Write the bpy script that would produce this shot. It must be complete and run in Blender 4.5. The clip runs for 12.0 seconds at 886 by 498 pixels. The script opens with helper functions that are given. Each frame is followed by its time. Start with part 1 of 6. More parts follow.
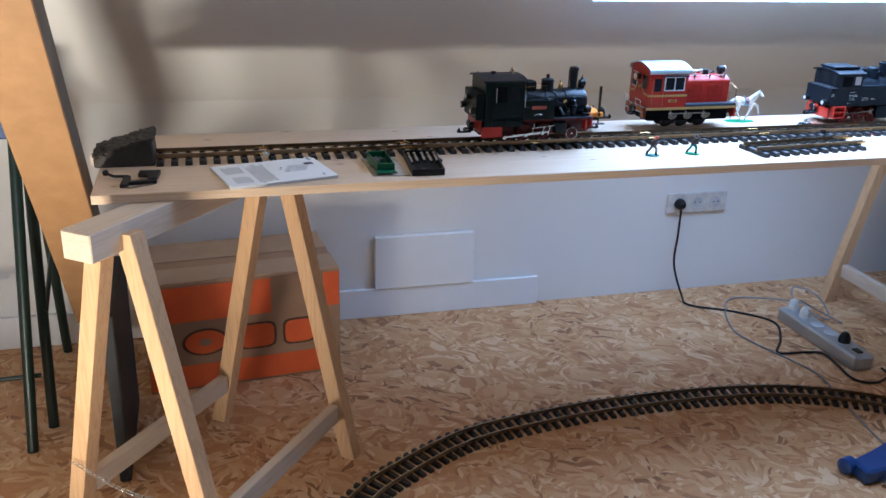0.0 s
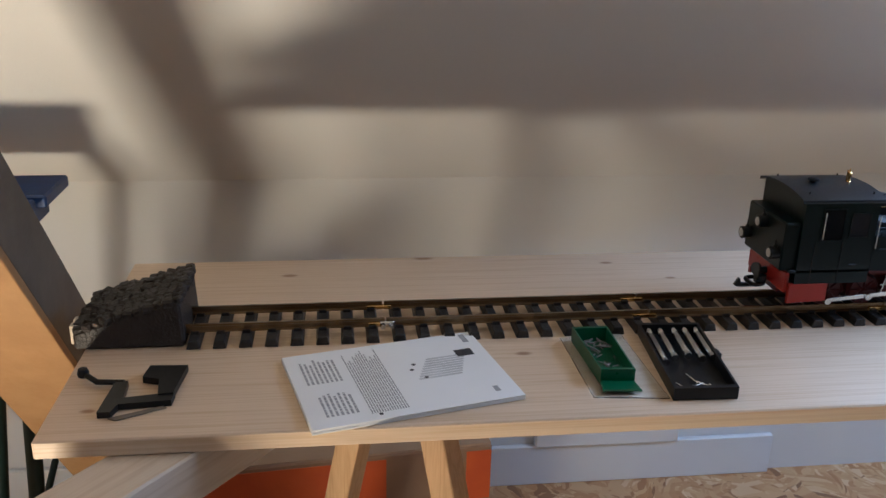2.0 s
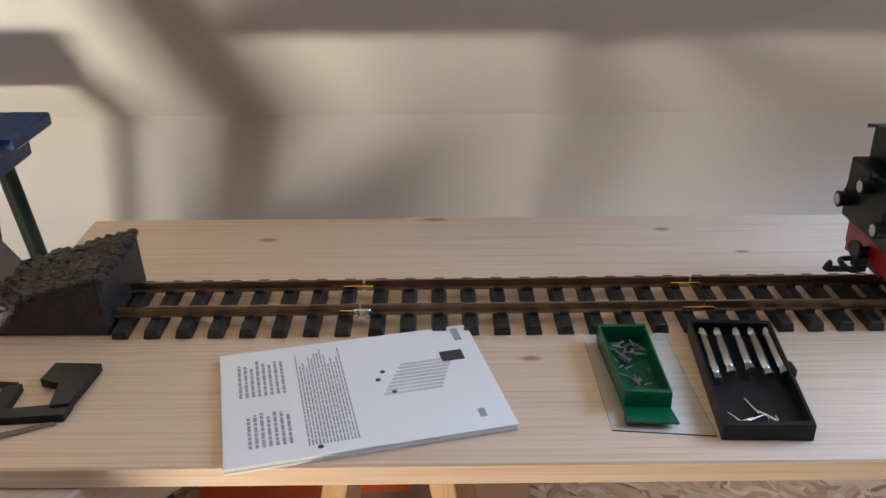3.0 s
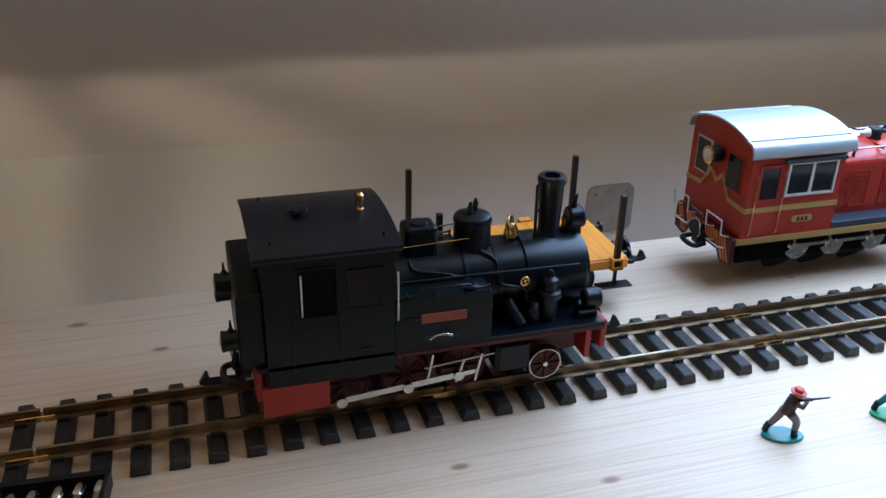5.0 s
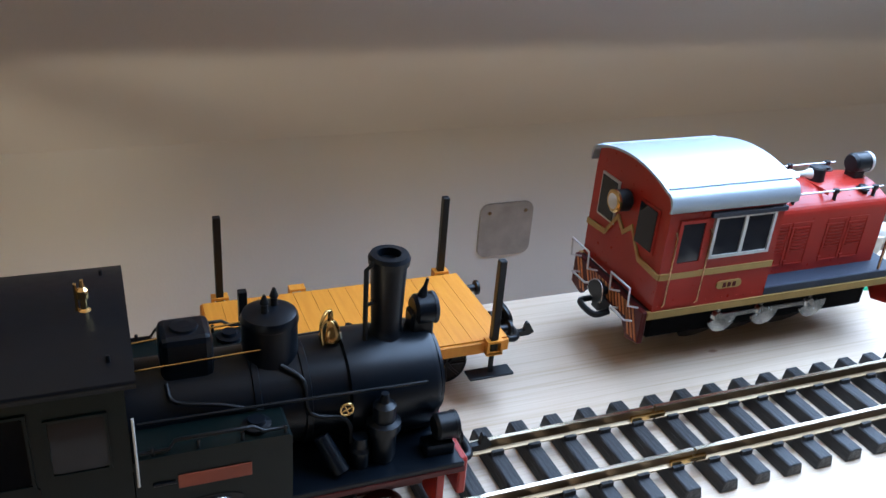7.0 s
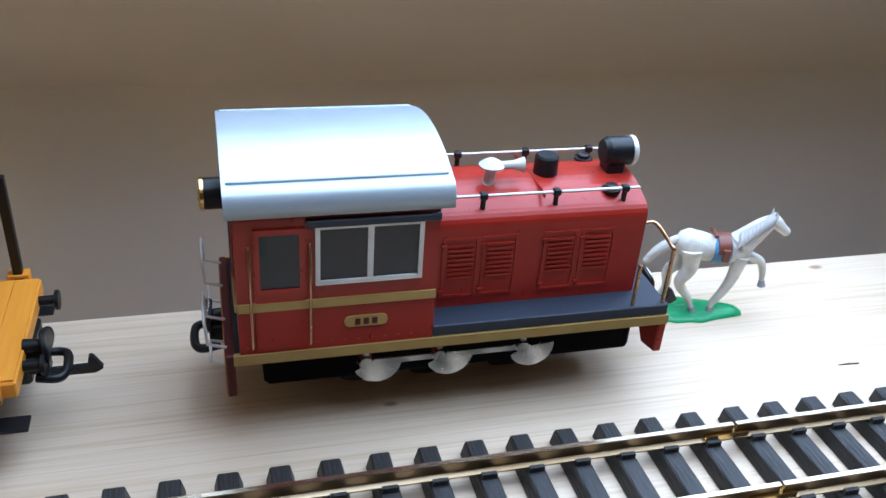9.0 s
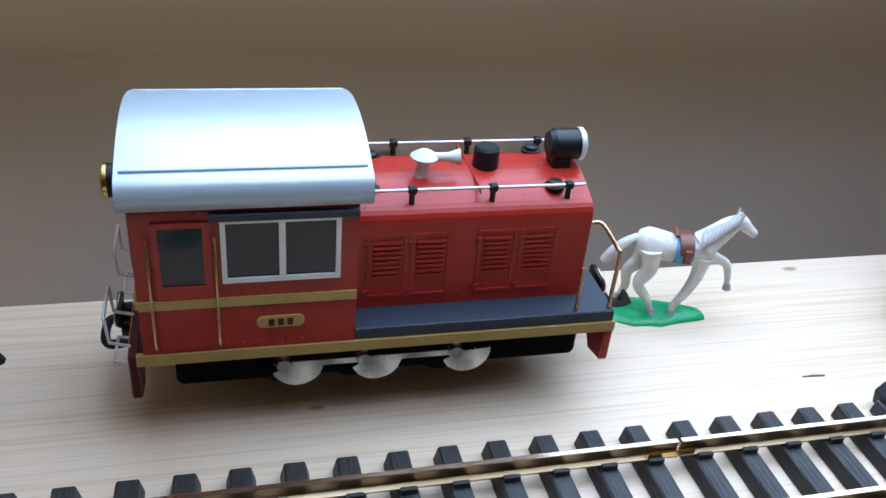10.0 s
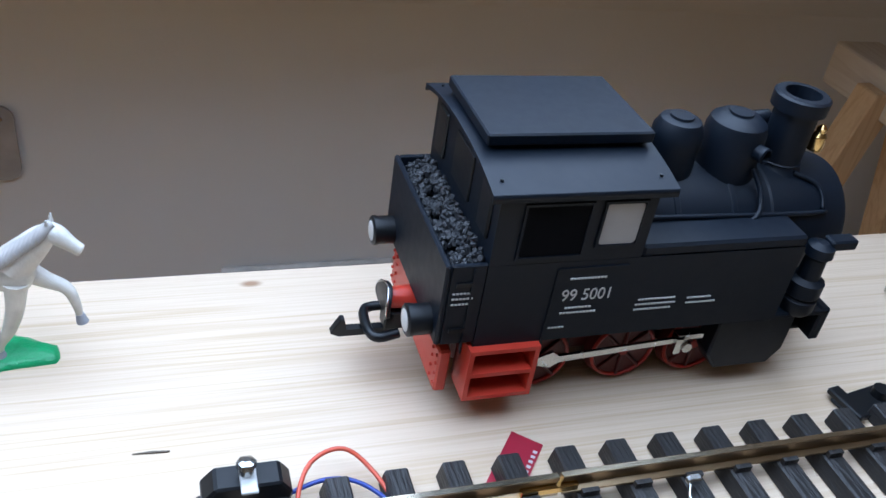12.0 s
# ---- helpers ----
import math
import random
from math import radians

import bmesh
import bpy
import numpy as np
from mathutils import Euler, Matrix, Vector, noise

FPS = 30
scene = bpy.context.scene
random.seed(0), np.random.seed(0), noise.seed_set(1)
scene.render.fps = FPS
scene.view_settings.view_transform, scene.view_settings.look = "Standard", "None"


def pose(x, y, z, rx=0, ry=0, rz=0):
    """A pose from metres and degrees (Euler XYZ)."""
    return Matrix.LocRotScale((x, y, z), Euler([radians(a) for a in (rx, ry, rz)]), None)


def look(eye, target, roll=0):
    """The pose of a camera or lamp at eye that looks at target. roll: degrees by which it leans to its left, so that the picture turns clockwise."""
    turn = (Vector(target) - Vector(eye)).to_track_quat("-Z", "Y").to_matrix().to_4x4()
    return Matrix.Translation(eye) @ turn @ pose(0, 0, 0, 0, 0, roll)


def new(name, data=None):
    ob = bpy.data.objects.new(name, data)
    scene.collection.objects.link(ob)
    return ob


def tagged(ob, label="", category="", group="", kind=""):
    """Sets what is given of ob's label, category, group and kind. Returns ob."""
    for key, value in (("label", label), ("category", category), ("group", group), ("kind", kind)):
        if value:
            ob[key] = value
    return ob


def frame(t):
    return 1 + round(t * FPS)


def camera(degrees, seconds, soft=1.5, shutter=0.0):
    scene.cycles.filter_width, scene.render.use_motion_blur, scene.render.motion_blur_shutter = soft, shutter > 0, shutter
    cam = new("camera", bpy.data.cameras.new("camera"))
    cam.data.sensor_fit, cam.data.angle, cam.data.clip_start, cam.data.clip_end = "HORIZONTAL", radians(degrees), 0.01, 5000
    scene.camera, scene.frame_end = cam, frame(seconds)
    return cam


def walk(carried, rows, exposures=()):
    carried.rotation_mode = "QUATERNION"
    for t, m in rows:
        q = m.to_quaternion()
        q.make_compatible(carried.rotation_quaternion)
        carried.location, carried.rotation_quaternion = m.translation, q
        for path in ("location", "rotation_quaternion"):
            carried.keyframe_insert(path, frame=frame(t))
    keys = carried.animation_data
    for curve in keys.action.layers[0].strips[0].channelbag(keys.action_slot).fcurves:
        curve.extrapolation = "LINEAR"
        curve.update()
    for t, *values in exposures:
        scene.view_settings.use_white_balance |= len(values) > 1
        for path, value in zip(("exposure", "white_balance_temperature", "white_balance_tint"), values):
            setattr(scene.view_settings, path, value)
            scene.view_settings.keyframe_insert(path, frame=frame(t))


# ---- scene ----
cam = camera(53.6, 12.0)
PATH = [
    (0, (0.207, -1.608, 1.243), (0.712, 0.189, 0.525), 1.8),
    (0.5, (0.241, -1.338, 1.231), (0.755, 0.465, 0.536), 2.0),
    (1, (0.278, -1.141, 1.22), (0.641, 0.706, 0.544), 1.6),
    (1.5, (0.293, -0.976, 1.215), (0.59, 0.887, 0.551), 1.3),
    (2, (0.273, -0.704, 1.184), (0.51, 1.159, 0.496), 1.3),
    (2.5, (0.275, -0.579, 1.153), (0.347, 1.259, 0.368), -0.0),
    (3, (0.395, -0.49, 1.146), (0.404, 1.321, 0.297), -0.4),
    (3.5, (0.525, -0.425, 1.147), (0.566, 1.379, 0.285), 0.2),
    (3.7, (0.57, -0.409, 1.151), (0.64, 1.393, 0.285), 0.2),
    (5.3, (0.77, -0.321, 1.161), (1.333, 1.383, 0.277), 1.5),
    (5.5, (0.774, -0.306, 1.143), (1.33, 1.391, 0.242), 1.7),
    (6, (0.805, -0.271, 1.157), (1.39, 1.421, 0.267), 2.2),
    (6.5, (0.833, -0.193, 1.162), (1.461, 1.489, 0.281), 3.0),
    (7, (0.881, -0.153, 1.132), (1.59, 1.488, 0.236), 4.7),
    (7.5, (0.995, -0.114, 1.102), (1.721, 1.5, 0.17), 6.0),
    (7.7, (1.053, -0.102, 1.095), (1.776, 1.512, 0.161), 6.0),
    (9.3, (1.26, -0.069, 1.093), (1.72, 1.588, 0.072), 4.6),
    (9.5, (1.27, -0.066, 1.09), (1.725, 1.587, 0.06), 4.9),
    (10, (1.294, -0.048, 1.089), (1.759, 1.588, 0.037), 5.6),
    (10.5, (1.355, -0.017, 1.073), (1.832, 1.584, -0.026), 5.7),
    (11, (1.471, -0.006, 1.056), (1.994, 1.567, -0.063), 6.8),
    (11.5, (1.583, 0.027, 1.052), (2.171, 1.566, -0.081), 9.0),
    (12, (1.656, 0.027, 1.064), (2.258, 1.558, -0.073), 9.4),
]
walk(cam, [(t, look(eye, target, roll)) for t, eye, target, roll in PATH], exposures=[(0, 0.8, 4650, 10), (0.5, 0.4, 4600, 10), (1.0, 0.22, 4700, 10), (1.5, 0.25, 4850, 10), (2.5, 0.72, 5000, 10), (3.5, 0.95, 4850, 10), (5.3, 0.1, 5300, 10), (6.5, 0.33, 5250, 10), (7.5, 0.33, 5500, 10), (9.5, -0.2, 5700, 10), (12, -0.25, 5750, 12)])

# ---- world, sun and large lights ----
world = bpy.data.worlds.new("sky_world")
scene.world = world
world.use_nodes = True
wn = world.node_tree.nodes
sky = wn.new("ShaderNodeTexSky")
sky.sky_type, sky.sun_disc, sky.sun_elevation, sky.sun_rotation = "NISHITA", False, radians(36), radians(180)
world.node_tree.links.new(sky.outputs[0], wn["Background"].inputs[0])
wn["Background"].inputs[1].default_value = 0.15

sun_data = bpy.data.lights.new("sun", "SUN")
sun_data.energy, sun_data.angle, sun_data.color = 2.0, radians(0.6), (1.0, 0.86, 0.68)
sun = new("sun", sun_data)
sun.matrix_world = look((0.0, -10, 7.265), (0, 0, 0))


def area(name, eye, target, sx, sy, watts, color):
    d = bpy.data.lights.new(name, "AREA")
    d.shape, d.size, d.size_y, d.energy, d.color = "RECTANGLE", sx, sy, watts, color
    ob = new(name, d)
    ob.matrix_world = look(eye, target)
    return ob


WALL_Y, KNEE, SLOPE = 0.96, 0.72, 0.7813
FLAT = 2.7
RIDGE_Y = WALL_Y - (FLAT - KNEE) / SLOPE


def roof_z(y):
    return KNEE + (WALL_Y - y) * SLOPE


SKY_X0, SKY_X1, SKY_Y0, SKY_Y1 = 1.193, 2.10, 0.552, -0.20
cy_, cx_ = (SKY_Y0 + SKY_Y1) / 2, (SKY_X0 + SKY_X1) / 2
up_n = Vector((0, 0.6157, 0.788))
mid = Vector((cx_, cy_, roof_z(cy_)))
area("skylight_daylight", mid + up_n * 0.10, mid - up_n, 0.88, 0.92, 19.0, (0.67, 0.815, 1.0))
# weak ambient fill, added at the unseen opening behind the camera
area("back_fill", (-0.8, -2.64, 1.2), (-0.3, 0, 1.0), 0.66, 0.66, 1.0, (0.95, 0.93, 0.90))
# added fill in an unseen floor shaft: warm floor bounce up under the table
FILL_SHAFT = (-0.80, -0.36, -1.10, -0.66)
area("floor_bounce_fill", ((FILL_SHAFT[0] + FILL_SHAFT[1]) / 2, (FILL_SHAFT[2] + FILL_SHAFT[3]) / 2, -0.12), (0.15, 0.55, 0.9), 0.38, 0.38, 35.0, (1.0, 0.74, 0.42))

# ---- materials ----


def mat(name, color, rough=0.5, metal=0.0, second=None, scale=40.0, amount=0.5, bump=0.0, bump_scale=200.0, stretch=(1, 1, 1), coat=0.0, rand=0.0, spec=0.5):
    """Noise between two tints, a fine relief, and a little spread from object to object."""
    m = bpy.data.materials.new(name)
    m.use_nodes = True
    nt = m.node_tree
    n, l = nt.nodes, nt.links
    b = n["Principled BSDF"]
    b.inputs["Roughness"].default_value, b.inputs["Metallic"].default_value = rough, metal
    b.inputs["Coat Weight"].default_value = coat
    b.inputs["Specular IOR Level"].default_value = spec
    tc = n.new("ShaderNodeTexCoord")
    mp = n.new("ShaderNodeMapping")
    mp.inputs["Scale"].default_value = stretch
    l.new(tc.outputs["Object"], mp.inputs[0])
    no = n.new("ShaderNodeTexNoise")
    no.inputs["Scale"].default_value, no.inputs["Detail"].default_value = scale, 6
    l.new(mp.outputs[0], no.inputs["Vector"])
    ramp = n.new("ShaderNodeValToRGB")
    second = second or tuple(c * 0.7 for c in color)
    ramp.color_ramp.elements[0].position, ramp.color_ramp.elements[1].position = 0.5 - amount / 2, 0.5 + amount / 2
    ramp.color_ramp.elements[0].color, ramp.color_ramp.elements[1].color = (*second, 1), (*color, 1)
    l.new(no.outputs[0], ramp.inputs[0])
    out = ramp.outputs[0]
    if rand:
        oi = n.new("ShaderNodeObjectInfo")
        hv = n.new("ShaderNodeHueSaturation")
        mr = n.new("ShaderNodeMapRange")
        mr.inputs[3].default_value, mr.inputs[4].default_value = 1 - rand, 1 + rand
        l.new(oi.outputs["Random"], mr.inputs[0])
        l.new(mr.outputs[0], hv.inputs["Value"])
        l.new(out, hv.inputs["Color"])
        out = hv.outputs[0]
    l.new(out, b.inputs["Base Color"])
    no2 = n.new("ShaderNodeTexNoise")
    no2.inputs["Scale"].default_value, no2.inputs["Detail"].default_value = bump_scale, 4
    l.new(mp.outputs[0], no2.inputs["Vector"])
    if bump:
        bp = n.new("ShaderNodeBump")
        bp.inputs["Strength"].default_value, bp.inputs["Distance"].default_value = bump, 0.002
        l.new(no2.outputs[0], bp.inputs["Height"])
        l.new(bp.outputs[0], b.inputs["Normal"])
    mr2 = n.new("ShaderNodeMapRange")
    mr2.inputs[3].default_value, mr2.inputs[4].default_value = max(0.02, rough - 0.07), min(1, rough + 0.07)
    l.new(no2.outputs[0], mr2.inputs[0])
    l.new(mr2.outputs[0], b.inputs["Roughness"])
    return m


def wood(name, light, dark, grain=(1.0, 14.0, 14.0), scale=6.0, rough=0.5, knots=0.0, line=0.35, spots=()):
    """Pine with grain along x: wavy rings stretched along the board, fine streaks and a few knots."""
    m = bpy.data.materials.new(name)
    m.use_nodes = True
    nt = m.node_tree
    n, l = nt.nodes, nt.links
    b = n["Principled BSDF"]
    tc = n.new("ShaderNodeTexCoord")
    mp = n.new("ShaderNodeMapping")
    mp.inputs["Scale"].default_value = grain
    l.new(tc.outputs["Object"], mp.inputs[0])
    warp = n.new("ShaderNodeTexNoise")
    warp.inputs["Scale"].default_value, warp.inputs["Detail"].default_value = scale * 0.35, 3
    l.new(mp.outputs[0], warp.inputs["Vector"])
    wv = n.new("ShaderNodeMath")
    wv.operation = "MULTIPLY"
    wv.inputs[1].default_value = 44.0
    l.new(warp.outputs[0], wv.inputs[0])
    sn = n.new("ShaderNodeMath")
    sn.operation = "SINE"
    l.new(wv.outputs[0], sn.inputs[0])
    fine = n.new("ShaderNodeTexNoise")
    fine.inputs["Scale"].default_value, fine.inputs["Detail"].default_value = scale * 5, 5
    l.new(mp.outputs[0], fine.inputs["Vector"])
    half = n.new("ShaderNodeMath")
    half.operation = "MULTIPLY_ADD"
    half.inputs[1].default_value, half.inputs[2].default_value = 0.5, 0.5
    l.new(sn.outputs[0], half.inputs[0])
    thin = n.new("ShaderNodeMath")
    thin.operation = "POWER"
    thin.inputs[1].default_value = 4.0
    l.new(half.outputs[0], thin.inputs[0])
    add = n.new("ShaderNodeMath")
    add.operation = "MULTIPLY_ADD"
    add.inputs[1].default_value = -line
    l.new(thin.outputs[0], add.inputs[0])
    l.new(fine.outputs[0], add.inputs[2])
    ramp = n.new("ShaderNodeValToRGB")
    ramp.color_ramp.elements[0].position, ramp.color_ramp.elements[1].position = 0.05, 0.6
    ramp.color_ramp.elements[0].color, ramp.color_ramp.elements[1].color = (*dark, 1), (*light, 1)
    l.new(add.outputs[0], ramp.inputs[0])
    out = ramp.outputs[0]
    if knots:
        mk = n.new("ShaderNodeMapping")
        mk.inputs["Scale"].default_value = (3.2, 8.0, 1.0)
        l.new(tc.outputs["Object"], mk.inputs[0])
        vo = n.new("ShaderNodeTexVoronoi")
        vo.voronoi_dimensions = "2D"
        vo.inputs["Scale"].default_value, vo.inputs["Randomness"].default_value = 1.0, 1.0
        l.new(mk.outputs[0], vo.inputs["Vector"])
        kr = n.new("ShaderNodeMapRange")
        kr.inputs[1].default_value, kr.inputs[2].default_value = 0.012, 0.045
        kr.inputs[3].default_value, kr.inputs[4].default_value = knots, 0.0
        l.new(vo.outputs["Distance"], kr.inputs[0])
        mx = n.new("ShaderNodeMix")
        mx.data_type = "RGBA"
        mx.inputs[7].default_value = (0.22, 0.105, 0.045, 1)
        l.new(kr.outputs[0], mx.inputs[0])
        l.new(out, mx.inputs[6])
        out = mx.outputs[2]
    most = None
    for x, y, r in spots:
        off = n.new("ShaderNodeVectorMath")
        off.operation = "SUBTRACT"
        off.inputs[1].default_value = (x, y, 0)
        l.new(tc.outputs["Object"], off.inputs[0])
        sc_ = n.new("ShaderNodeVectorMath")
        sc_.operation = "MULTIPLY"
        sc_.inputs[1].default_value = (0.6 / r, 1.3 / r, 0)
        l.new(off.outputs[0], sc_.inputs[0])
        ln_ = n.new("ShaderNodeVectorMath")
        ln_.operation = "LENGTH"
        l.new(sc_.outputs[0], ln_.inputs[0])
        kr = n.new("ShaderNodeMapRange")
        kr.interpolation_type = "SMOOTHSTEP"
        kr.inputs[1].default_value, kr.inputs[2].default_value = 0.35, 1.25
        kr.inputs[3].default_value, kr.inputs[4].default_value = 0.85, 0.0
        l.new(ln_.outputs["Value"], kr.inputs[0])
        if most is None:
            most = kr.outputs[0]
        else:
            mm = n.new("ShaderNodeMath")
            mm.operation = "MAXIMUM"
            l.new(most, mm.inputs[0])
            l.new(kr.outputs[0], mm.inputs[1])
            most = mm.outputs[0]
    if most is not None:
        mx = n.new("ShaderNodeMix")
        mx.data_type = "RGBA"
        mx.inputs[7].default_value = (0.27, 0.135, 0.065, 1)
        l.new(most, mx.inputs[0])
        l.new(out, mx.inputs[6])
        out = mx.outputs[2]
    l.new(out, b.inputs["Base Color"])
    bp = n.new("ShaderNodeBump")
    bp.inputs["Strength"].default_value, bp.inputs["Distance"].default_value = 0.12, 0.001
    l.new(add.outputs[0], bp.inputs["Height"])
    l.new(bp.outputs[0], b.inputs["Normal"])
    b.inputs["Roughness"].default_value = rough
    return m


def osb(name, tint=1.0, fine=1.0):
    """Pressed strands: two layers of stretched cells turned against each other, each strand in its own tint."""
    m = bpy.data.materials.new(name)
    m.use_nodes = True
    nt = m.node_tree
    n, l = nt.nodes, nt.links
    b = n["Principled BSDF"]
    tc = n.new("ShaderNodeTexCoord")
    layers = []
    for i, (ang, sc) in enumerate(((0.35, (20 * fine, 85 * fine, 20 * fine)), (1.25, (22 * fine, 95 * fine, 22 * fine)), (2.5, (26 * fine, 105 * fine, 26 * fine)))):
        nz = n.new("ShaderNodeTexNoise")
        nz.inputs["Scale"].default_value = 5.0 + i
        l.new(tc.outputs["Object"], nz.inputs["Vector"])
        mx = n.new("ShaderNodeMix")
        mx.data_type, mx.blend_type = "RGBA", "LINEAR_LIGHT"
        mx.inputs[0].default_value = 0.10
        l.new(tc.outputs["Object"], mx.inputs[6])
        l.new(nz.outputs["Color"], mx.inputs[7])
        mp = n.new("ShaderNodeMapping")
        mp.vector_type = "POINT"
        mp.inputs["Rotation"].default_value = (0, 0, ang)
        rot = n.new("ShaderNodeVectorRotate")
        rot.rotation_type = "Z_AXIS"
        rot.inputs["Angle"].default_value = ang
        l.new(mx.outputs[2], rot.inputs[0])
        mp.inputs["Rotation"].default_value = (0, 0, 0)
        mp.inputs["Scale"].default_value = sc
        l.new(rot.outputs[0], mp.inputs[0])
        vo = n.new("ShaderNodeTexVoronoi")
        vo.inputs["Scale"].default_value = 1.0
        l.new(mp.outputs[0], vo.inputs["Vector"])
        layers.append(vo)
    sep = [n.new("ShaderNodeSeparateColor") for _ in layers]
    for s, v in zip(sep, layers):
        l.new(v.outputs["Color"], s.inputs[0])
    g1 = n.new("ShaderNodeMath")
    g1.operation = "GREATER_THAN"
    g1.inputs[1].default_value = 0.55
    l.new(sep[0].outputs[1], g1.inputs[0])
    g2 = n.new("ShaderNodeMath")
    g2.operation = "GREATER_THAN"
    g2.inputs[1].default_value = 0.6
    l.new(sep[1].outputs[1], g2.inputs[0])
    m1 = n.new("ShaderNodeMix")
    l.new(g1.outputs[0], m1.inputs[0])
    l.new(sep[0].outputs[0], m1.inputs[3])
    l.new(sep[1].outputs[0], m1.inputs[2])
    m2 = n.new("ShaderNodeMix")
    l.new(g2.outputs[0], m2.inputs[0])
    l.new(m1.outputs[0], m2.inputs[2])
    l.new(sep[2].outputs[0], m2.inputs[3])
    big = n.new("ShaderNodeTexNoise")
    big.inputs["Scale"].default_value = 2.2
    l.new(tc.outputs["Object"], big.inputs["Vector"])
    ad = n.new("ShaderNodeMath")
    ad.operation = "MULTIPLY_ADD"
    ad.inputs[1].default_value, ad.inputs[2].default_value = 0.5, -0.25
    l.new(big.outputs[0], ad.inputs[0])
    ad2 = n.new("ShaderNodeMath")
    l.new(ad.outputs[0], ad2.inputs[0])
    l.new(m2.outputs[0], ad2.inputs[1])
    ramp = n.new("ShaderNodeValToRGB")
    e = ramp.color_ramp.elements
    e[0].position, e[0].color = 0.0, (0.26 * tint, 0.125 * tint, 0.05 * tint, 1)
    e[1].position, e[1].color = 1.0, (0.72 * tint, 0.52 * tint, 0.30 * tint, 1)
    for p, c in ((0.12, (0.46, 0.23, 0.09)), (0.45, (0.55, 0.315, 0.14)), (0.8, (0.62, 0.39, 0.19))):
        x = e.new(p)
        x.color = (*[v * tint for v in c], 1)
    l.new(ad2.outputs[0], ramp.inputs[0])
    l.new(ramp.outputs[0], b.inputs["Base Color"])
    bp = n.new("ShaderNodeBump")
    bp.inputs["Strength"].default_value, bp.inputs["Distance"].default_value = 0.35, 0.001
    l.new(m2.outputs[0], bp.inputs["Height"])
    l.new(bp.outputs[0], b.inputs["Normal"])
    b.inputs["Roughness"].default_value = 0.55
    return m


M_PLASTER = mat("wall_paint", (0.80, 0.79, 0.77), 0.75, second=(0.74, 0.73, 0.71), scale=3, amount=0.9, bump=0.12, bump_scale=260)
M_WHITE = mat("white_lacquer", (0.82, 0.83, 0.84), 0.4, second=(0.77, 0.78, 0.79), scale=6)
M_OSB = osb("osb", 1.0, 0.72)
M_OSB2 = mat("osb_warm", (0.40, 0.235, 0.100), 0.6, second=(0.29, 0.155, 0.058), scale=26, amount=0.8, bump=0.2, bump_scale=120)
BOARD_BASE = (1.3, 0.215)
KNOTS = [(0.209, 0.382, 0.007), (0.390, 0.435, 0.009), (0.643, 0.402, 0.006), (0.714, 0.342, 0.005), (0.036, 0.051, 0.005), (0.471, 0.137, 0.006), (1.701, 0.427, 0.004), (0.917, 0.128, 0.005), (1.015, 0.087, 0.005), (1.335, 0.322, 0.003)]
M_PINE = wood("pine_board", (0.665, 0.525, 0.385), (0.55, 0.40, 0.255), grain=(0.5, 36.0, 36.0), scale=5, rough=0.5, line=0.30, spots=[(x - BOARD_BASE[0], y - BOARD_BASE[1], r) for x, y, r in KNOTS])
M_PINE_LEG = wood("pine_lath", (0.62, 0.41, 0.215), (0.52, 0.32, 0.155), grain=(14.0, 14.0, 1.0), scale=6, rough=0.55)
M_PINE_PALE = wood("pale_lath", (0.62, 0.53, 0.42), (0.54, 0.44, 0.33), grain=(1.0, 14.0, 14.0), scale=5, rough=0.6, knots=0.4)
M_TIMBER = mat("aged_timber", (0.20, 0.165, 0.125), 0.8, second=(0.10, 0.08, 0.06), scale=9, stretch=(6, 1, 1), bump=0.5, bump_scale=90)
M_CARD = mat("cardboard", (0.36, 0.225, 0.13), 0.8, second=(0.30, 0.185, 0.105), scale=14, bump=0.1)
M_CARDLIGHT = mat("cardboard_light", (0.44, 0.31, 0.20), 0.8, second=(0.39, 0.27, 0.17), scale=14, bump=0.1)
M_ORANGE = mat("orange_print", (0.72, 0.13, 0.02), 0.6, second=(0.62, 0.10, 0.02), scale=20)
M_BROWNINK = mat("dark_ink", (0.10, 0.05, 0.03), 0.6)
M_SLEEPER = mat("sleeper_plastic", (0.026, 0.023, 0.022), 0.5, second=(0.014, 0.013, 0.012), scale=160, stretch=(1, 0.12, 1), bump=0.7, bump_scale=420, rand=0.2)
M_RAIL = mat("brass_rail", (0.34, 0.25, 0.15), 0.32, 0.9, second=(0.17, 0.105, 0.05), scale=60, stretch=(0.2, 1, 1))
M_RAILTOP = mat("worn_brass", (0.66, 0.60, 0.48), 0.22, 1.0, second=(0.4, 0.3, 0.18), scale=40, stretch=(0.2, 1, 1))
M_BRASS = mat("brass", (0.78, 0.55, 0.22), 0.2, 1.0, second=(0.65, 0.42, 0.16), scale=80)
M_STEEL = mat("bright_steel", (0.66, 0.66, 0.64), 0.25, 1.0, second=(0.5, 0.5, 0.49), scale=120)
M_BLACK = mat("black_plastic", (0.0065, 0.0075, 0.0095), 0.40, second=(0.005, 0.006, 0.007), scale=90, spec=0.35)
# blue tint in loco_black and satin_black is skylight sheen put into the colour
M_LOCO_BLACK = mat("loco_black", (0.0020, 0.0045, 0.0090), 0.34, second=(0.0018, 0.0038, 0.0070), scale=60, spec=0.30)
M_LOCO_GREEN = mat("loco_dark_green", (0.0022, 0.0080, 0.0082), 0.36, second=(0.0020, 0.0068, 0.0068), scale=60, spec=0.27)
M_SATIN_BLACK = mat("satin_black", (0.0018, 0.0052, 0.0115), 0.50, second=(0.0016, 0.0044, 0.0092), scale=50, spec=0.32)
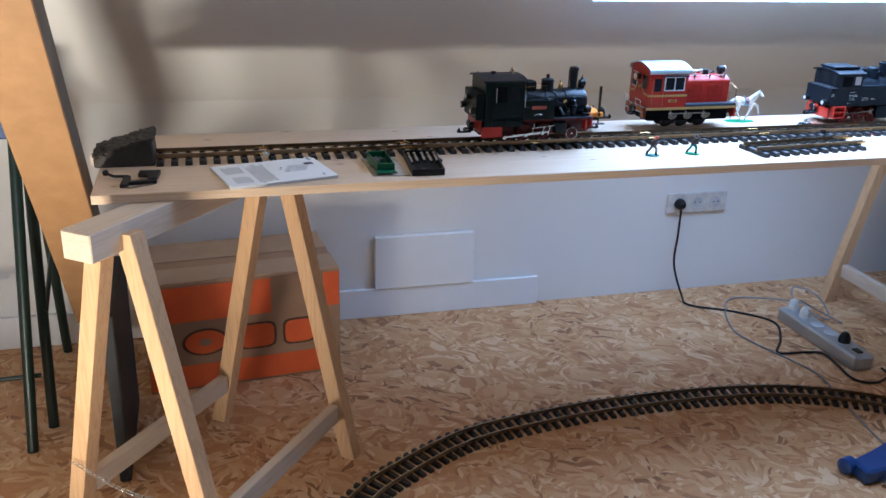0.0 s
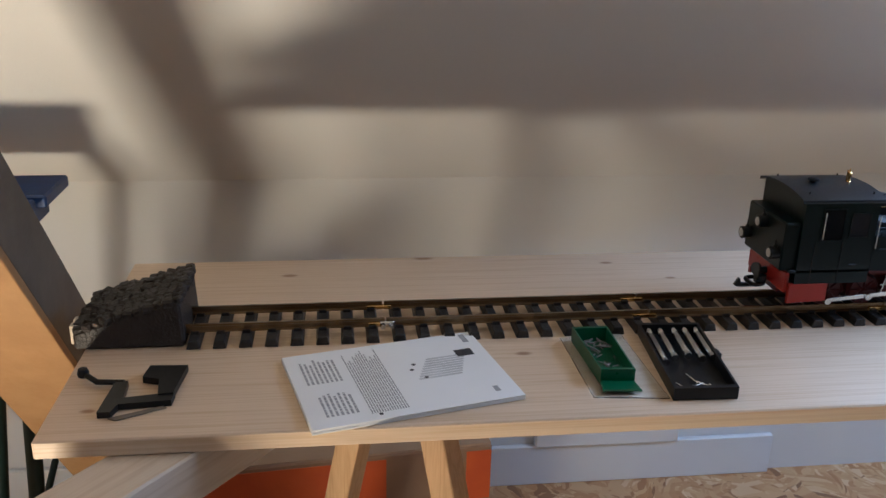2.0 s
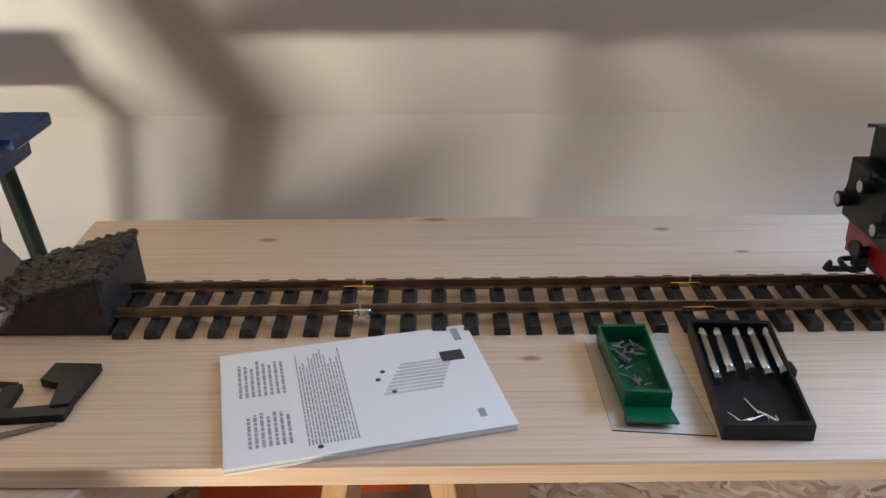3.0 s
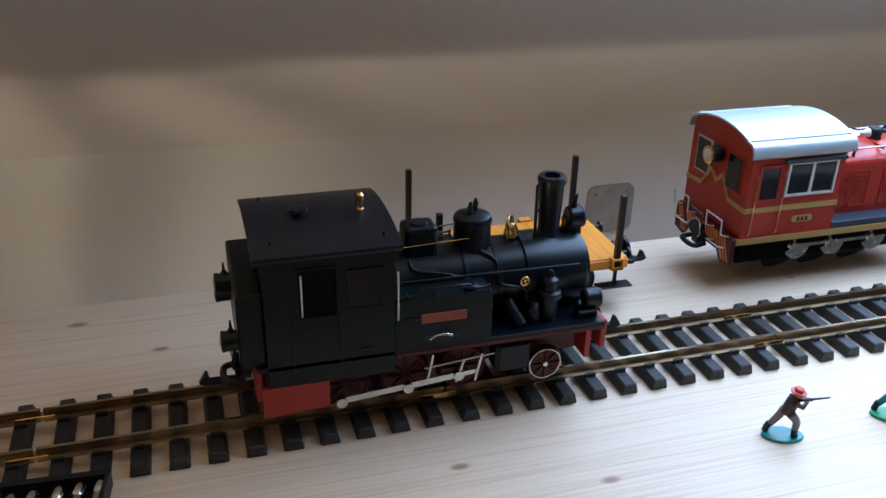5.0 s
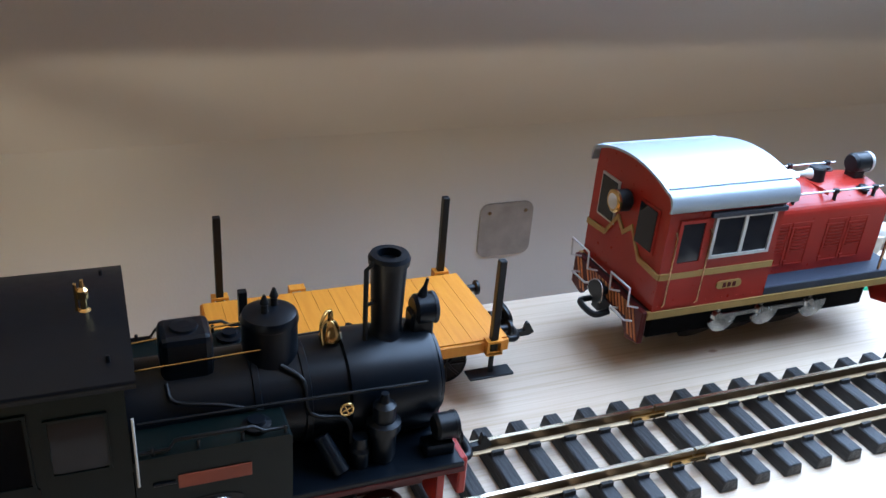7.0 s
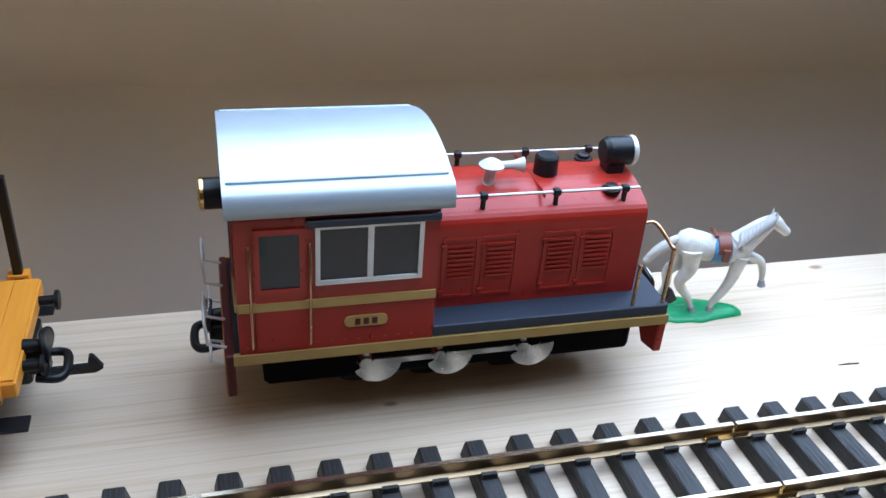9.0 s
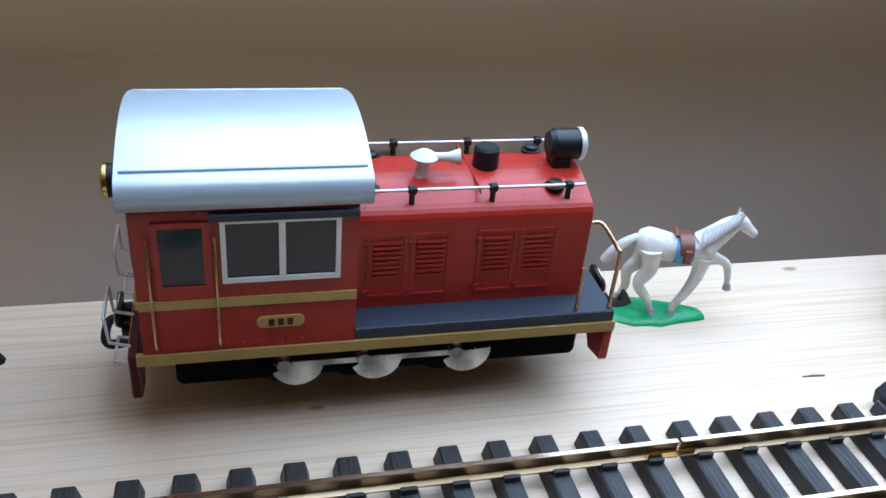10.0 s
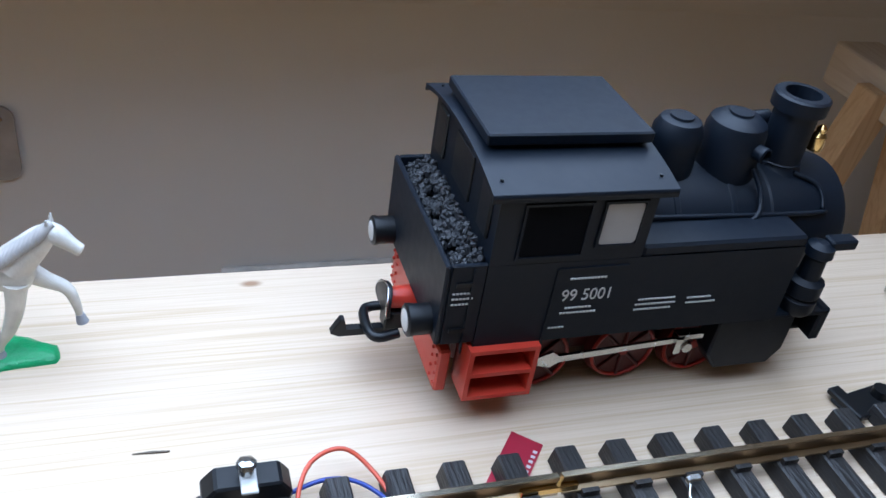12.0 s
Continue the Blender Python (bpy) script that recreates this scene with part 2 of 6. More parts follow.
M_RED = mat("loco_red", (0.34, 0.024, 0.014), 0.30, second=(0.30, 0.019, 0.011), scale=50, spec=0.35)
M_REDBRIGHT = mat("bright_red", (0.56, 0.05, 0.028), 0.36, second=(0.48, 0.04, 0.022), scale=50)
M_DARKRED = mat("dark_red", (0.085, 0.008, 0.007), 0.4, spec=0.3)
M_ROOF = mat("silver_roof", (0.42, 0.47, 0.51), 0.32, 0.35, second=(0.39, 0.44, 0.48), scale=30, bump=0.04, bump_scale=1500)
M_DECK = mat("blue_grey_deck", (0.022, 0.030, 0.048), 0.5, second=(0.018, 0.025, 0.040), scale=60, bump=0.25, bump_scale=900)
M_GOLD = mat("gold_paint", (0.42, 0.28, 0.09), 0.4, 0.2, second=(0.36, 0.23, 0.07), scale=60)
M_STRIPE = mat("stripe_orange", (0.62, 0.22, 0.06), 0.45, second=(0.52, 0.17, 0.045), scale=60)
M_COPPER = mat("copper_rail", (0.62, 0.38, 0.22), 0.25, 1.0)
M_GREYWHITE = mat("cast_white", (0.62, 0.60, 0.56), 0.4, second=(0.5, 0.48, 0.45), scale=90)
M_SILVERFRAME = mat("silver_frame", (0.70, 0.69, 0.66), 0.35, 0.3)
M_HORSE = mat("horse_white", (0.76, 0.72, 0.64), 0.45, second=(0.5, 0.47, 0.42), scale=55, amount=0.35, bump=0.3, bump_scale=260)
M_GRASS = mat("green_base", (0.02, 0.34, 0.12), 0.35, second=(0.012, 0.24, 0.085), scale=90, bump=0.6, bump_scale=220)
M_TURQ = mat("teal_base", (0.02, 0.26, 0.27), 0.35, second=(0.012, 0.11, 0.10), scale=60)
M_BROWN = mat("saddle_brown", (0.20, 0.06, 0.035), 0.45)
M_BLUE = mat("blue_plastic", (0.02, 0.06, 0.22), 0.35, second=(0.015, 0.045, 0.17), scale=40)
M_SKYBLUE = mat("blanket_blue", (0.09, 0.28, 0.48), 0.45)
M_GREYFIG = mat("figure_grey", (0.22, 0.20, 0.21), 0.5)
M_FIGBROWN = mat("figure_dark_brown", (0.07, 0.04, 0.035), 0.5)
M_GREENBOX = mat("green_plastic", (0.008, 0.10, 0.045), 0.3, second=(0.006, 0.08, 0.036), scale=30)
M_ORANGEWAGON = mat("orange_wagon", (0.80, 0.325, 0.030), 0.42, second=(0.70, 0.255, 0.020), scale=55, stretch=(6, 0.5, 1), bump=0.15, bump_scale=500)
M_PAPER = mat("paper", (0.80, 0.81, 0.83), 0.6, second=(0.77, 0.78, 0.80), scale=12)
M_INK = mat("grey_ink", (0.36, 0.37, 0.40), 0.7)
M_INKPALE = mat("pale_ink", (0.60, 0.61, 0.64), 0.7)
M_DARKINK = mat("black_ink", (0.05, 0.05, 0.06), 0.6)
M_WALLPLATE = mat("grey_cover", (0.46, 0.43, 0.40), 0.55)
M_SOCKET = mat("socket_white", (0.72, 0.70, 0.66), 0.35)
M_COAL = mat("coal", (0.020, 0.022, 0.026), 0.45, second=(0.012, 0.012, 0.014), scale=200, bump=0.5, bump_scale=500)
M_REDCARD = mat("red_card", (0.40, 0.02, 0.045), 0.4)
M_WIRE_RED = mat("red_wire", (0.70, 0.10, 0.05), 0.4)
M_WIRE_BLUE = mat("blue_wire", (0.03, 0.06, 0.32), 0.4)
M_CABLEGREY = mat("grey_cable", (0.30, 0.30, 0.31), 0.5)
M_DARKGREEN = mat("dark_green_steel", (0.012, 0.028, 0.022), 0.4, second=(0.008, 0.018, 0.015), scale=40)
# opaque panes on solid cabs, the unlit interior put into their dark colour
M_DARK_PANE = mat("dark_pane", (0.016, 0.018, 0.024), 0.09, second=(0.010, 0.011, 0.015), scale=20, spec=0.35)
M_TEXT = mat("white_lettering", (0.66, 0.65, 0.62), 0.5)
# near black, colours in the shade of cab openings and the underframe
M_SHADE_BLACK = mat("shade_black", (0.004, 0.004, 0.005), 0.9, spec=0.1)
M_NAMEPLATE = mat("dull_red_plate", (0.33, 0.07, 0.03), 0.5)
M_FABRIC = mat("dark_fabric", (0.04, 0.04, 0.042), 0.9, bump=0.4, bump_scale=500)


def glass(name, tint=(0.9, 0.95, 1.0), rough=0.03):
    m = bpy.data.materials.new(name)
    m.use_nodes = True
    b = m.node_tree.nodes["Principled BSDF"]
    b.inputs["Base Color"].default_value = (*tint, 1)
    b.inputs["Transmission Weight"].default_value, b.inputs["Roughness"].default_value, b.inputs["IOR"].default_value = 1.0, rough, 1.25
    return m


M_CLEAR = glass("clear_plastic")

# ---- mesh helpers ----


def box(bm, x0, x1, y0, y1, z0, z1, bevel=0.0, m=None, seg=1):
    vs = [bm.verts.new((x, y, z)) for z in (z0, z1) for y in (y0, y1) for x in (x0, x1)]
    fs = [bm.faces.new([vs[i] for i in f]) for f in ((0, 2, 3, 1), (4, 5, 7, 6), (0, 1, 5, 4), (2, 6, 7, 3), (0, 4, 6, 2), (1, 3, 7, 5))]
    if m is not None:
        for v in vs:
            v.co = m @ v.co
    if bevel:
        es = {e for f in fs for e in f.edges}
        bmesh.ops.bevel(bm, geom=list(es), offset=bevel, segments=seg, affect="EDGES", profile=0.5)


def crisp(face):
    for e in face.edges:
        e.smooth = False


def cone(bm, p0, p1, r0, r1, seg=16, caps=True):
    p0, p1 = Vector(p0), Vector(p1)
    q = (p1 - p0).to_track_quat("Z", "Y").to_matrix()
    a = [[p + q @ Vector((r * math.cos(2 * math.pi * i / seg), r * math.sin(2 * math.pi * i / seg), 0)) for i in range(seg)] for p, r in ((p0, r0), (p1, r1))]
    v0, v1 = [bm.verts.new(c) for c in a[0]], [bm.verts.new(c) for c in a[1]]
    for i in range(seg):
        f = bm.faces.new((v0[i], v0[(i + 1) % seg], v1[(i + 1) % seg], v1[i]))
        f.smooth = True
    if caps:
        crisp(bm.faces.new(v0[::-1]))
        crisp(bm.faces.new(v1))


def lathe(bm, base, axis, profile, seg=20):
    """A turned body: profile rows of (radius, height) along the axis from base."""
    base = Vector(base)
    q = Vector(axis).to_track_quat("Z", "Y").to_matrix()
    rings = []
    for r, h in profile:
        rings.append([bm.verts.new(base + q @ Vector((max(r, 1e-5) * math.cos(2 * math.pi * i / seg), max(r, 1e-5) * math.sin(2 * math.pi * i / seg), h))) for i in range(seg)])
    for a, b in zip(rings, rings[1:]):
        for i in range(seg):
            f = bm.faces.new((a[i], a[(i + 1) % seg], b[(i + 1) % seg], b[i]))
            f.smooth = True
    crisp(bm.faces.new(rings[0][::-1]))
    crisp(bm.faces.new(rings[-1]))
    for k in range(1, len(profile) - 1):
        a, b, c = [Vector(p) for p in profile[k - 1:k + 2]]
        if (b - a).length > 1e-9 and (c - b).length > 1e-9 and (b - a).angle(c - b) > 0.55:
            for n_ in range(seg):
                e = bm.edges.get((rings[k][n_], rings[k][(n_ + 1) % seg]))
                if e:
                    e.smooth = False


def tube(bm, pts, r, seg=8):
    pts = [Vector(p) for p in pts]
    rings = []
    side = None
    for i, p in enumerate(pts):
        d = (pts[min(i + 1, len(pts) - 1)] - pts[max(i - 1, 0)]).normalized()
        if side is None:
            side = d.orthogonal().normalized()
        side = (side - d * side.dot(d)).normalized()
        o = d.cross(side)
        rr = r[i] if isinstance(r, (list, tuple)) else r
        rings.append([bm.verts.new(p + (side * math.cos(2 * math.pi * k / seg) + o * math.sin(2 * math.pi * k / seg)) * rr) for k in range(seg)])
    for a, b in zip(rings, rings[1:]):
        for k in range(seg):
            f = bm.faces.new((a[k], a[(k + 1) % seg], b[(k + 1) % seg], b[k]))
            f.smooth = True
    crisp(bm.faces.new(rings[0][::-1]))
    crisp(bm.faces.new(rings[-1]))


def curve_pts(ctrl, n=6):
    """A smooth line through the given places."""
    c = [Vector(p) for p in ctrl]
    c = [2 * c[0] - c[1]] + c + [2 * c[-1] - c[-2]]
    out = []
    for a, b, d, e in zip(c, c[1:], c[2:], c[3:]):
        for k in range(n):
            t = k / n
            out.append(0.5 * ((2 * b) + (d - a) * t + (2 * a - 5 * b + 4 * d - e) * t * t + (3 * b - a - 3 * d + e) * t ** 3))
    return out + [c[-2]]


def prism(bm, outline, axis, a, b, bevel=0.0, smooth=False):
    """An outline pushed along an axis from a to b. axis y: outline (x, z); x: (y, z); z: (x, y)."""
    def at(p, w):
        return {"y": (p[0], w, p[1]), "x": (w, p[0], p[1]), "z": (p[0], p[1], w)}[axis]
    v0, v1 = [bm.verts.new(at(p, a)) for p in outline], [bm.verts.new(at(p, b)) for p in outline]
    n = len(outline)
    fs = [bm.faces.new(v0), bm.faces.new(v1[::-1])]
    crisp(fs[0])
    crisp(fs[1])
    for i in range(n):
        f = bm.faces.new((v0[i], v1[i], v1[(i + 1) % n], v0[(i + 1) % n]))
        f.smooth = smooth
        fs.append(f)
    if bevel:
        bmesh.ops.bevel(bm, geom=list({e for f in fs for e in f.edges}), offset=bevel, segments=1, affect="EDGES", profile=0.5)


def loft(bm, rings):
    """Skin over rings of equal count."""
    vs = [[bm.verts.new(p) for p in r] for r in rings]
    n = len(vs[0])
    for a, b in zip(vs, vs[1:]):
        for i in range(n):
            f = bm.faces.new((a[i], a[(i + 1) % n], b[(i + 1) % n], b[i]))
            f.smooth = True
    bm.faces.new(vs[0][::-1])
    bm.faces.new(vs[-1])


def mesh_of(bm, name, material, origin=(0, 0, 0)):
    bmesh.ops.recalc_face_normals(bm, faces=bm.faces[:])
    if any(origin):
        bmesh.ops.translate(bm, vec=-Vector(origin), verts=bm.verts[:])
    me = bpy.data.meshes.new(name)
    bm.to_mesh(me)
    bm.free()
    me.materials.append(material)
    return me


def thing(name, base, label, category, group="", kind=""):
    ob = new(name)
    ob.empty_display_size = 0.02
    ob.location = base
    return tagged(ob, label, category, group, kind)


def root_base(ob):
    while ob.parent:
        ob = ob.parent
    return ob.location.copy()


def part(name, bm, material, parent, label=""):
    """One mesh under a thing or a part, built in world metres."""
    ob = new(name, mesh_of(bm, name, material, root_base(parent)))
    ob.parent = parent
    return tagged(ob, label)


def solid(name, bm, material, label, category, group="", kind="", base=(0, 0, 0)):
    ob = new(name, mesh_of(bm, name, material, base))
    ob.location = base
    return tagged(ob, label, category, group, kind)


def B():
    return bmesh.new()


def boxpart(name, x0, x1, y0, y1, z0, z1, material, parent, bevel=0.0, label=""):
    bm = B()
    box(bm, x0, x1, y0, y1, z0, z1, bevel)
    return part(name, bm, material, parent, label)


def words(name, text, size, place, rx, rz, material, parent, label="", squash=1.0):
    """Flat lettering with the built-in font, turned into a mesh."""
    cu = bpy.data.curves.new(name, "FONT")
    cu.body, cu.size, cu.extrude, cu.align_x, cu.align_y = text, size, size * 0.01, "CENTER", "CENTER"
    tmp = bpy.data.objects.new(name, cu)
    me = bpy.data.meshes.new_from_object(tmp)
    bpy.data.objects.remove(tmp)
    me.transform(Matrix.Translation(Vector(place) - root_base(parent)) @ Euler((rx, 0, rz)).to_matrix().to_4x4() @ Matrix.Diagonal((squash, 1, 1, 1)))
    me.materials.clear()
    me.materials.append(material)
    ob = new(name, me)
    ob.parent = parent
    return tagged(ob, label)


# ---- structure ----
X0, X1, BACK_Y, T = -2.4, 3.6, -2.6, 0.12


def wall(name, x0, x1, y0, y1, z0, z1, material, label, category="wall"):
    bm = B()
    box(bm, x0, x1, y0, y1, z0, z1)
    return solid(name, bm, material, label, category, kind="structure")


# floor boxes leave a gap over the added lamp shaft
bm = B()
for fx0, fx1, fy0, fy1 in ((X0 - T, FILL_SHAFT[0], BACK_Y - T, WALL_Y + T), (FILL_SHAFT[1], X1 + T, BACK_Y - T, WALL_Y + T), (FILL_SHAFT[0], FILL_SHAFT[1], BACK_Y - T, FILL_SHAFT[2]), (FILL_SHAFT[0], FILL_SHAFT[1], FILL_SHAFT[3], WALL_Y + T)):
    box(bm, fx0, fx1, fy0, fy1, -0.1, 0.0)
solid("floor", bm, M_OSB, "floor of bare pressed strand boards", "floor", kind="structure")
# unseen shaft, added only to enclose the upward fill lamp
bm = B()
box(bm, FILL_SHAFT[0] - 0.05, FILL_SHAFT[0], FILL_SHAFT[2], FILL_SHAFT[3], -0.9, -0.1)
box(bm, FILL_SHAFT[1], FILL_SHAFT[1] + 0.05, FILL_SHAFT[2], FILL_SHAFT[3], -0.9, -0.1)
box(bm, FILL_SHAFT[0] - 0.05, FILL_SHAFT[1] + 0.05, FILL_SHAFT[2] - 0.05, FILL_SHAFT[2], -0.9, -0.1)
box(bm, FILL_SHAFT[0] - 0.05, FILL_SHAFT[1] + 0.05, FILL_SHAFT[3], FILL_SHAFT[3] + 0.05, -0.9, -0.1)
box(bm, FILL_SHAFT[0], FILL_SHAFT[1], FILL_SHAFT[2], FILL_SHAFT[3], -0.95, -0.9)
solid("stairwell", bm, M_PLASTER, "white plastered shaft added under the floor for the fill lamp", "stairwell", kind="structure")
wall("wall_north", X0 - T, X1 + T, WALL_Y, WALL_Y + T, 0.0, KNEE, M_PLASTER, "low white painted knee wall")
wall("wall_west", X0 - T, X0, BACK_Y, WALL_Y, 0.0, FLAT, M_PLASTER, "white painted gable wall")
wall("wall_east", X1, X1 + T, BACK_Y, WALL_Y, 0.0, FLAT, M_PLASTER, "white painted gable wall at the far end")

# unseen back wall, with a window opening added to let the sun in
bm = B()
OPEN_A = (-1.15, -0.45, 0.85, 1.55)
box(bm, X0 - T, OPEN_A[0], BACK_Y - T, BACK_Y, 0, FLAT)
box(bm, OPEN_A[0], OPEN_A[1], BACK_Y - T, BACK_Y, OPEN_A[3], FLAT)
box(bm, OPEN_A[0], OPEN_A[1], BACK_Y - T, BACK_Y, 0, OPEN_A[2])
box(bm, OPEN_A[1], X1 + T, BACK_Y - T, BACK_Y, 0, FLAT)
# dark timber chosen to keep frontal bounce low
solid("wall_south", bm, M_TIMBER, "unseen boarded wall, dark to cut bounced light, with one added opening", "wall", kind="structure")

# sloping ceiling round the roof window
bm = B()


def slope_piece(bm, x0, x1, ya, yb, thick=0.16):
    prism(bm, [(ya, roof_z(ya)), (yb, roof_z(yb)), (yb + thick * 0.6157, roof_z(yb) + thick * 0.788), (ya + thick * 0.6157, roof_z(ya) + thick * 0.788)], "x", x0, x1)


YE = WALL_Y + 0.02
slope_piece(bm, X0 - T, SKY_X0, YE, RIDGE_Y)
slope_piece(bm, SKY_X1, X1 + T, YE, RIDGE_Y)
slope_piece(bm, SKY_X0, SKY_X1, YE, SKY_Y0)
slope_piece(bm, SKY_X0, SKY_X1, SKY_Y1, RIDGE_Y)
solid("ceiling_slope", bm, M_PLASTER, "white plastered sloping attic ceiling", "ceiling", kind="structure")
wall("ceiling", X0 - T, X1 + T, BACK_Y - T, RIDGE_Y, FLAT, FLAT + 0.12, M_PLASTER, "flat white ceiling", "ceiling")

# skirting board, patch panel and cover plate on the knee wall
bm = B()
box(bm, -1.0, 1.262, WALL_Y - 0.016, WALL_Y - 0.002, 0.0, 0.1, 0.002)
solid("baseboard", bm, M_WHITE, "white lacquered skirting board ending mid-wall", "baseboard", kind="structure")
bm = B()
box(bm, 0.70, 1.03, WALL_Y - 0.022, WALL_Y - 0.003, 0.1, 0.278, 0.002)
solid("wall_panel", bm, M_WHITE, "white board standing on the skirting against the wall", "panel", base=(0.865, WALL_Y, 0.1))
bm = B()
pts = []
for cx, cz, a0 in ((1.494, 0.581, 0), (1.432, 0.581, 90), (1.432, 0.519, 180), (1.494, 0.519, 270)):
    for k in range(5):
        a = radians(a0 + k * 22.5)
        pts.append((cx + 0.014 * math.cos(a), cz + 0.014 * math.sin(a)))
prism(bm, pts, "y", WALL_Y - 0.006, WALL_Y - 0.001)
plate = solid("wall_cover", bm, M_WALLPLATE, "grey rounded blank cover plate on the wall", "cover plate", base=(1.463, WALL_Y, 0.55))
for sx in (1.432, 1.494):
    bm = B()
    cone(bm, (sx, WALL_Y - 0.0075, 0.581), (sx, WALL_Y - 0.005, 0.581), 0.003, 0.003, 10)
    part("screw", bm, M_STEEL, plate)

# roof window frame
rw = thing("window_1", (cx_, cy_, roof_z(cy_)), "white framed roof window in the sloping ceiling", "window", kind="structure")


def on_roof(x, y, h):
    return (x, y + h * 0.6157, roof_z(y) + h * 0.788)


def roof_bar(name, x0, x1, ya, yb, h0, h1):
    bm = B()
    vs = [bm.verts.new(on_roof(x, y, h)) for h in (h0, h1) for y in (ya, yb) for x in (x0, x1)]
    for f in ((0, 2, 3, 1), (4, 5, 7, 6), (0, 1, 5, 4), (2, 6, 7, 3), (0, 4, 6, 2), (1, 3, 7, 5)):
        bm.faces.new([vs[i] for i in f])
    part(name, bm, M_WHITE, rw)


for nm, a in (("frame_bottom", (SKY_X0, SKY_X1, SKY_Y0, SKY_Y0 - 0.03)), ("frame_top", (SKY_X0, SKY_X1, SKY_Y1 + 0.03, SKY_Y1)), ("frame_side", (SKY_X0, SKY_X0 + 0.04, SKY_Y0 - 0.03, SKY_Y1 + 0.03)), ("frame_side", (SKY_X1 - 0.04, SKY_X1, SKY_Y0 - 0.03, SKY_Y1 + 0.03))):
    roof_bar(nm, *a, 0.125, 0.158)

# leaning roof strut clad in strand board
SD = Vector((0, 0.63, -0.777)).normalized()
SN = Vector((0, -0.777, -0.63)).normalized()
strut = thing("roof_strut", (-0.1, 0.80, 0.0), "dark aged roof strut with strand board nailed to its face", "roof strut")


def along(s, d, x):
    p = Vector((x, 0.222, 0.75)) + SD * s - SN * d
    return p


def strut_bar(bm, x0, x1, s0, s1, d0, d1, bevel=0.0):
    vs = [bm.verts.new(along(s, d, x)) for s in (s0, s1) for d in (d0, d1) for x in (x0, x1)]
    fs = [bm.faces.new([vs[i] for i in f]) for f in ((0, 2, 3, 1), (4, 5, 7, 6), (0, 1, 5, 4), (2, 6, 7, 3), (0, 4, 6, 2), (1, 3, 7, 5))]
    if bevel:
        bmesh.ops.bevel(bm, geom=list({e for f in fs for e in f.edges}), offset=bevel, segments=1, affect="EDGES", profile=0.5)


bm = B()
strut_bar(bm, -0.148, -0.048, -1.62, 0.93, 0.013, 0.10, 0.004)
part("timber", bm, M_TIMBER, strut, "dark rough-sawn timber")
bm = B()
strut_bar(bm, -0.156, -0.045, -1.62, 0.72, 0.0, 0.012, 0.001)
part("cladding_board", bm, M_OSB2, strut, "orange-brown strand board facing")

# ---- table ----
TOP = 0.75
table = thing("table_board", (1.3, 0.215, TOP - 0.018), "long pale pine glued board lying on wooden trestles", "table board")
bm = B()
box(bm, 0.0, 2.75, 0.0, 0.44, TOP - 0.018, TOP, 0.0015)
part("board", bm, M_PINE, table)


def sawhorse(base, ang, length, tint_label):
    """Beam with two pairs of splayed legs, low rails and a chain; built along x, then turned."""
    th = thing("trestle", (0, 0, 0), tint_label, "trestle", "trestles under the table")
    H = TOP - 0.0185
    bm = B()
    box(bm, 0, length, -0.032, 0.032, H - 0.052, H, 0.002)
    part("beam", bm, M_PINE_PALE, th, "pale planed beam")
    for s in (0.09, length - 0.09):
        for sg in (-1, 1):
            bm = B()
            a, b = Vector((s, sg * 0.03, H - 0.02)), Vector((s, sg * 0.19, 0.0))
            u = Vector((1, 0, 0))
            vs = []
            for p in (b, a):
                for dx, dy in ((-0.011, -0.0225), (0.011, -0.0225), (0.011, 0.0225), (-0.011, 0.0225)):
                    vs.append(bm.verts.new((p.x + dx * 1.6, p.y + dy * 0.85, p.z)))
            for f in ((0, 3, 2, 1), (4, 5, 6, 7), (0, 1, 5, 4), (1, 2, 6, 5), (2, 3, 7, 6), (3, 0, 4, 7)):
                bm.faces.new([vs[i] for i in f])
            bmesh.ops.bevel(bm, geom=bm.edges[:], offset=0.0015, segments=1, affect="EDGES", profile=0.5)
            part("leg", bm, M_PINE_LEG, th, "warm pine leg")
    for sg in (-1, 1):
        bm = B()
        yy = sg * 0.158
        box(bm, 0.112, length - 0.112, yy - 0.011, yy + 0.011, 0.10, 0.145, 0.0015)
        part("rail", bm, M_PINE_PALE, th)
    bm = B()
    for k in range(26):
        t = (k + 0.5) / 26
        y = -0.15 + 0.30 * t
        z = 0.20 - 0.03 * math.sin(math.pi * t)
        ring = [(0.064 + (0.004 * math.cos(j * math.pi / 4) if k % 2 else 0), y + 0.0075 * math.sin(j * math.pi / 4), z + (0 if k % 2 else 0.004 * math.cos(j * math.pi / 4))) for j in range(9)]
        tube(bm, ring, 0.0012, 5)
    part("chain", bm, M_STEEL, th, "thin steel chain")
    th.matrix_basis = pose(base[0], base[1], 0, 0, 0, ang)
    return th


sawhorse((-0.013, -0.142), 51.5, 0.67, "pine sawhorse trestle carrying the board's end")
sawhorse((2.47, 0.20), 90.0, 0.65, "second pine sawhorse trestle under the board")

# ---- track on the table ----
RAIL_TOP = TOP + 0.0195
PITCH = 0.0273


def rail_profile():
    return [(-0.0035, 0.0105), (0.0035, 0.0105), (0.0035, 0.0115), (0.0008, 0.0125), (0.0008, 0.0165), (0.0016, 0.0172), (0.0016, 0.0195), (-0.0016, 0.0195), (-0.0016, 0.0172), (-0.0008, 0.0165), (-0.0008, 0.0125), (-0.0035, 0.0115)]


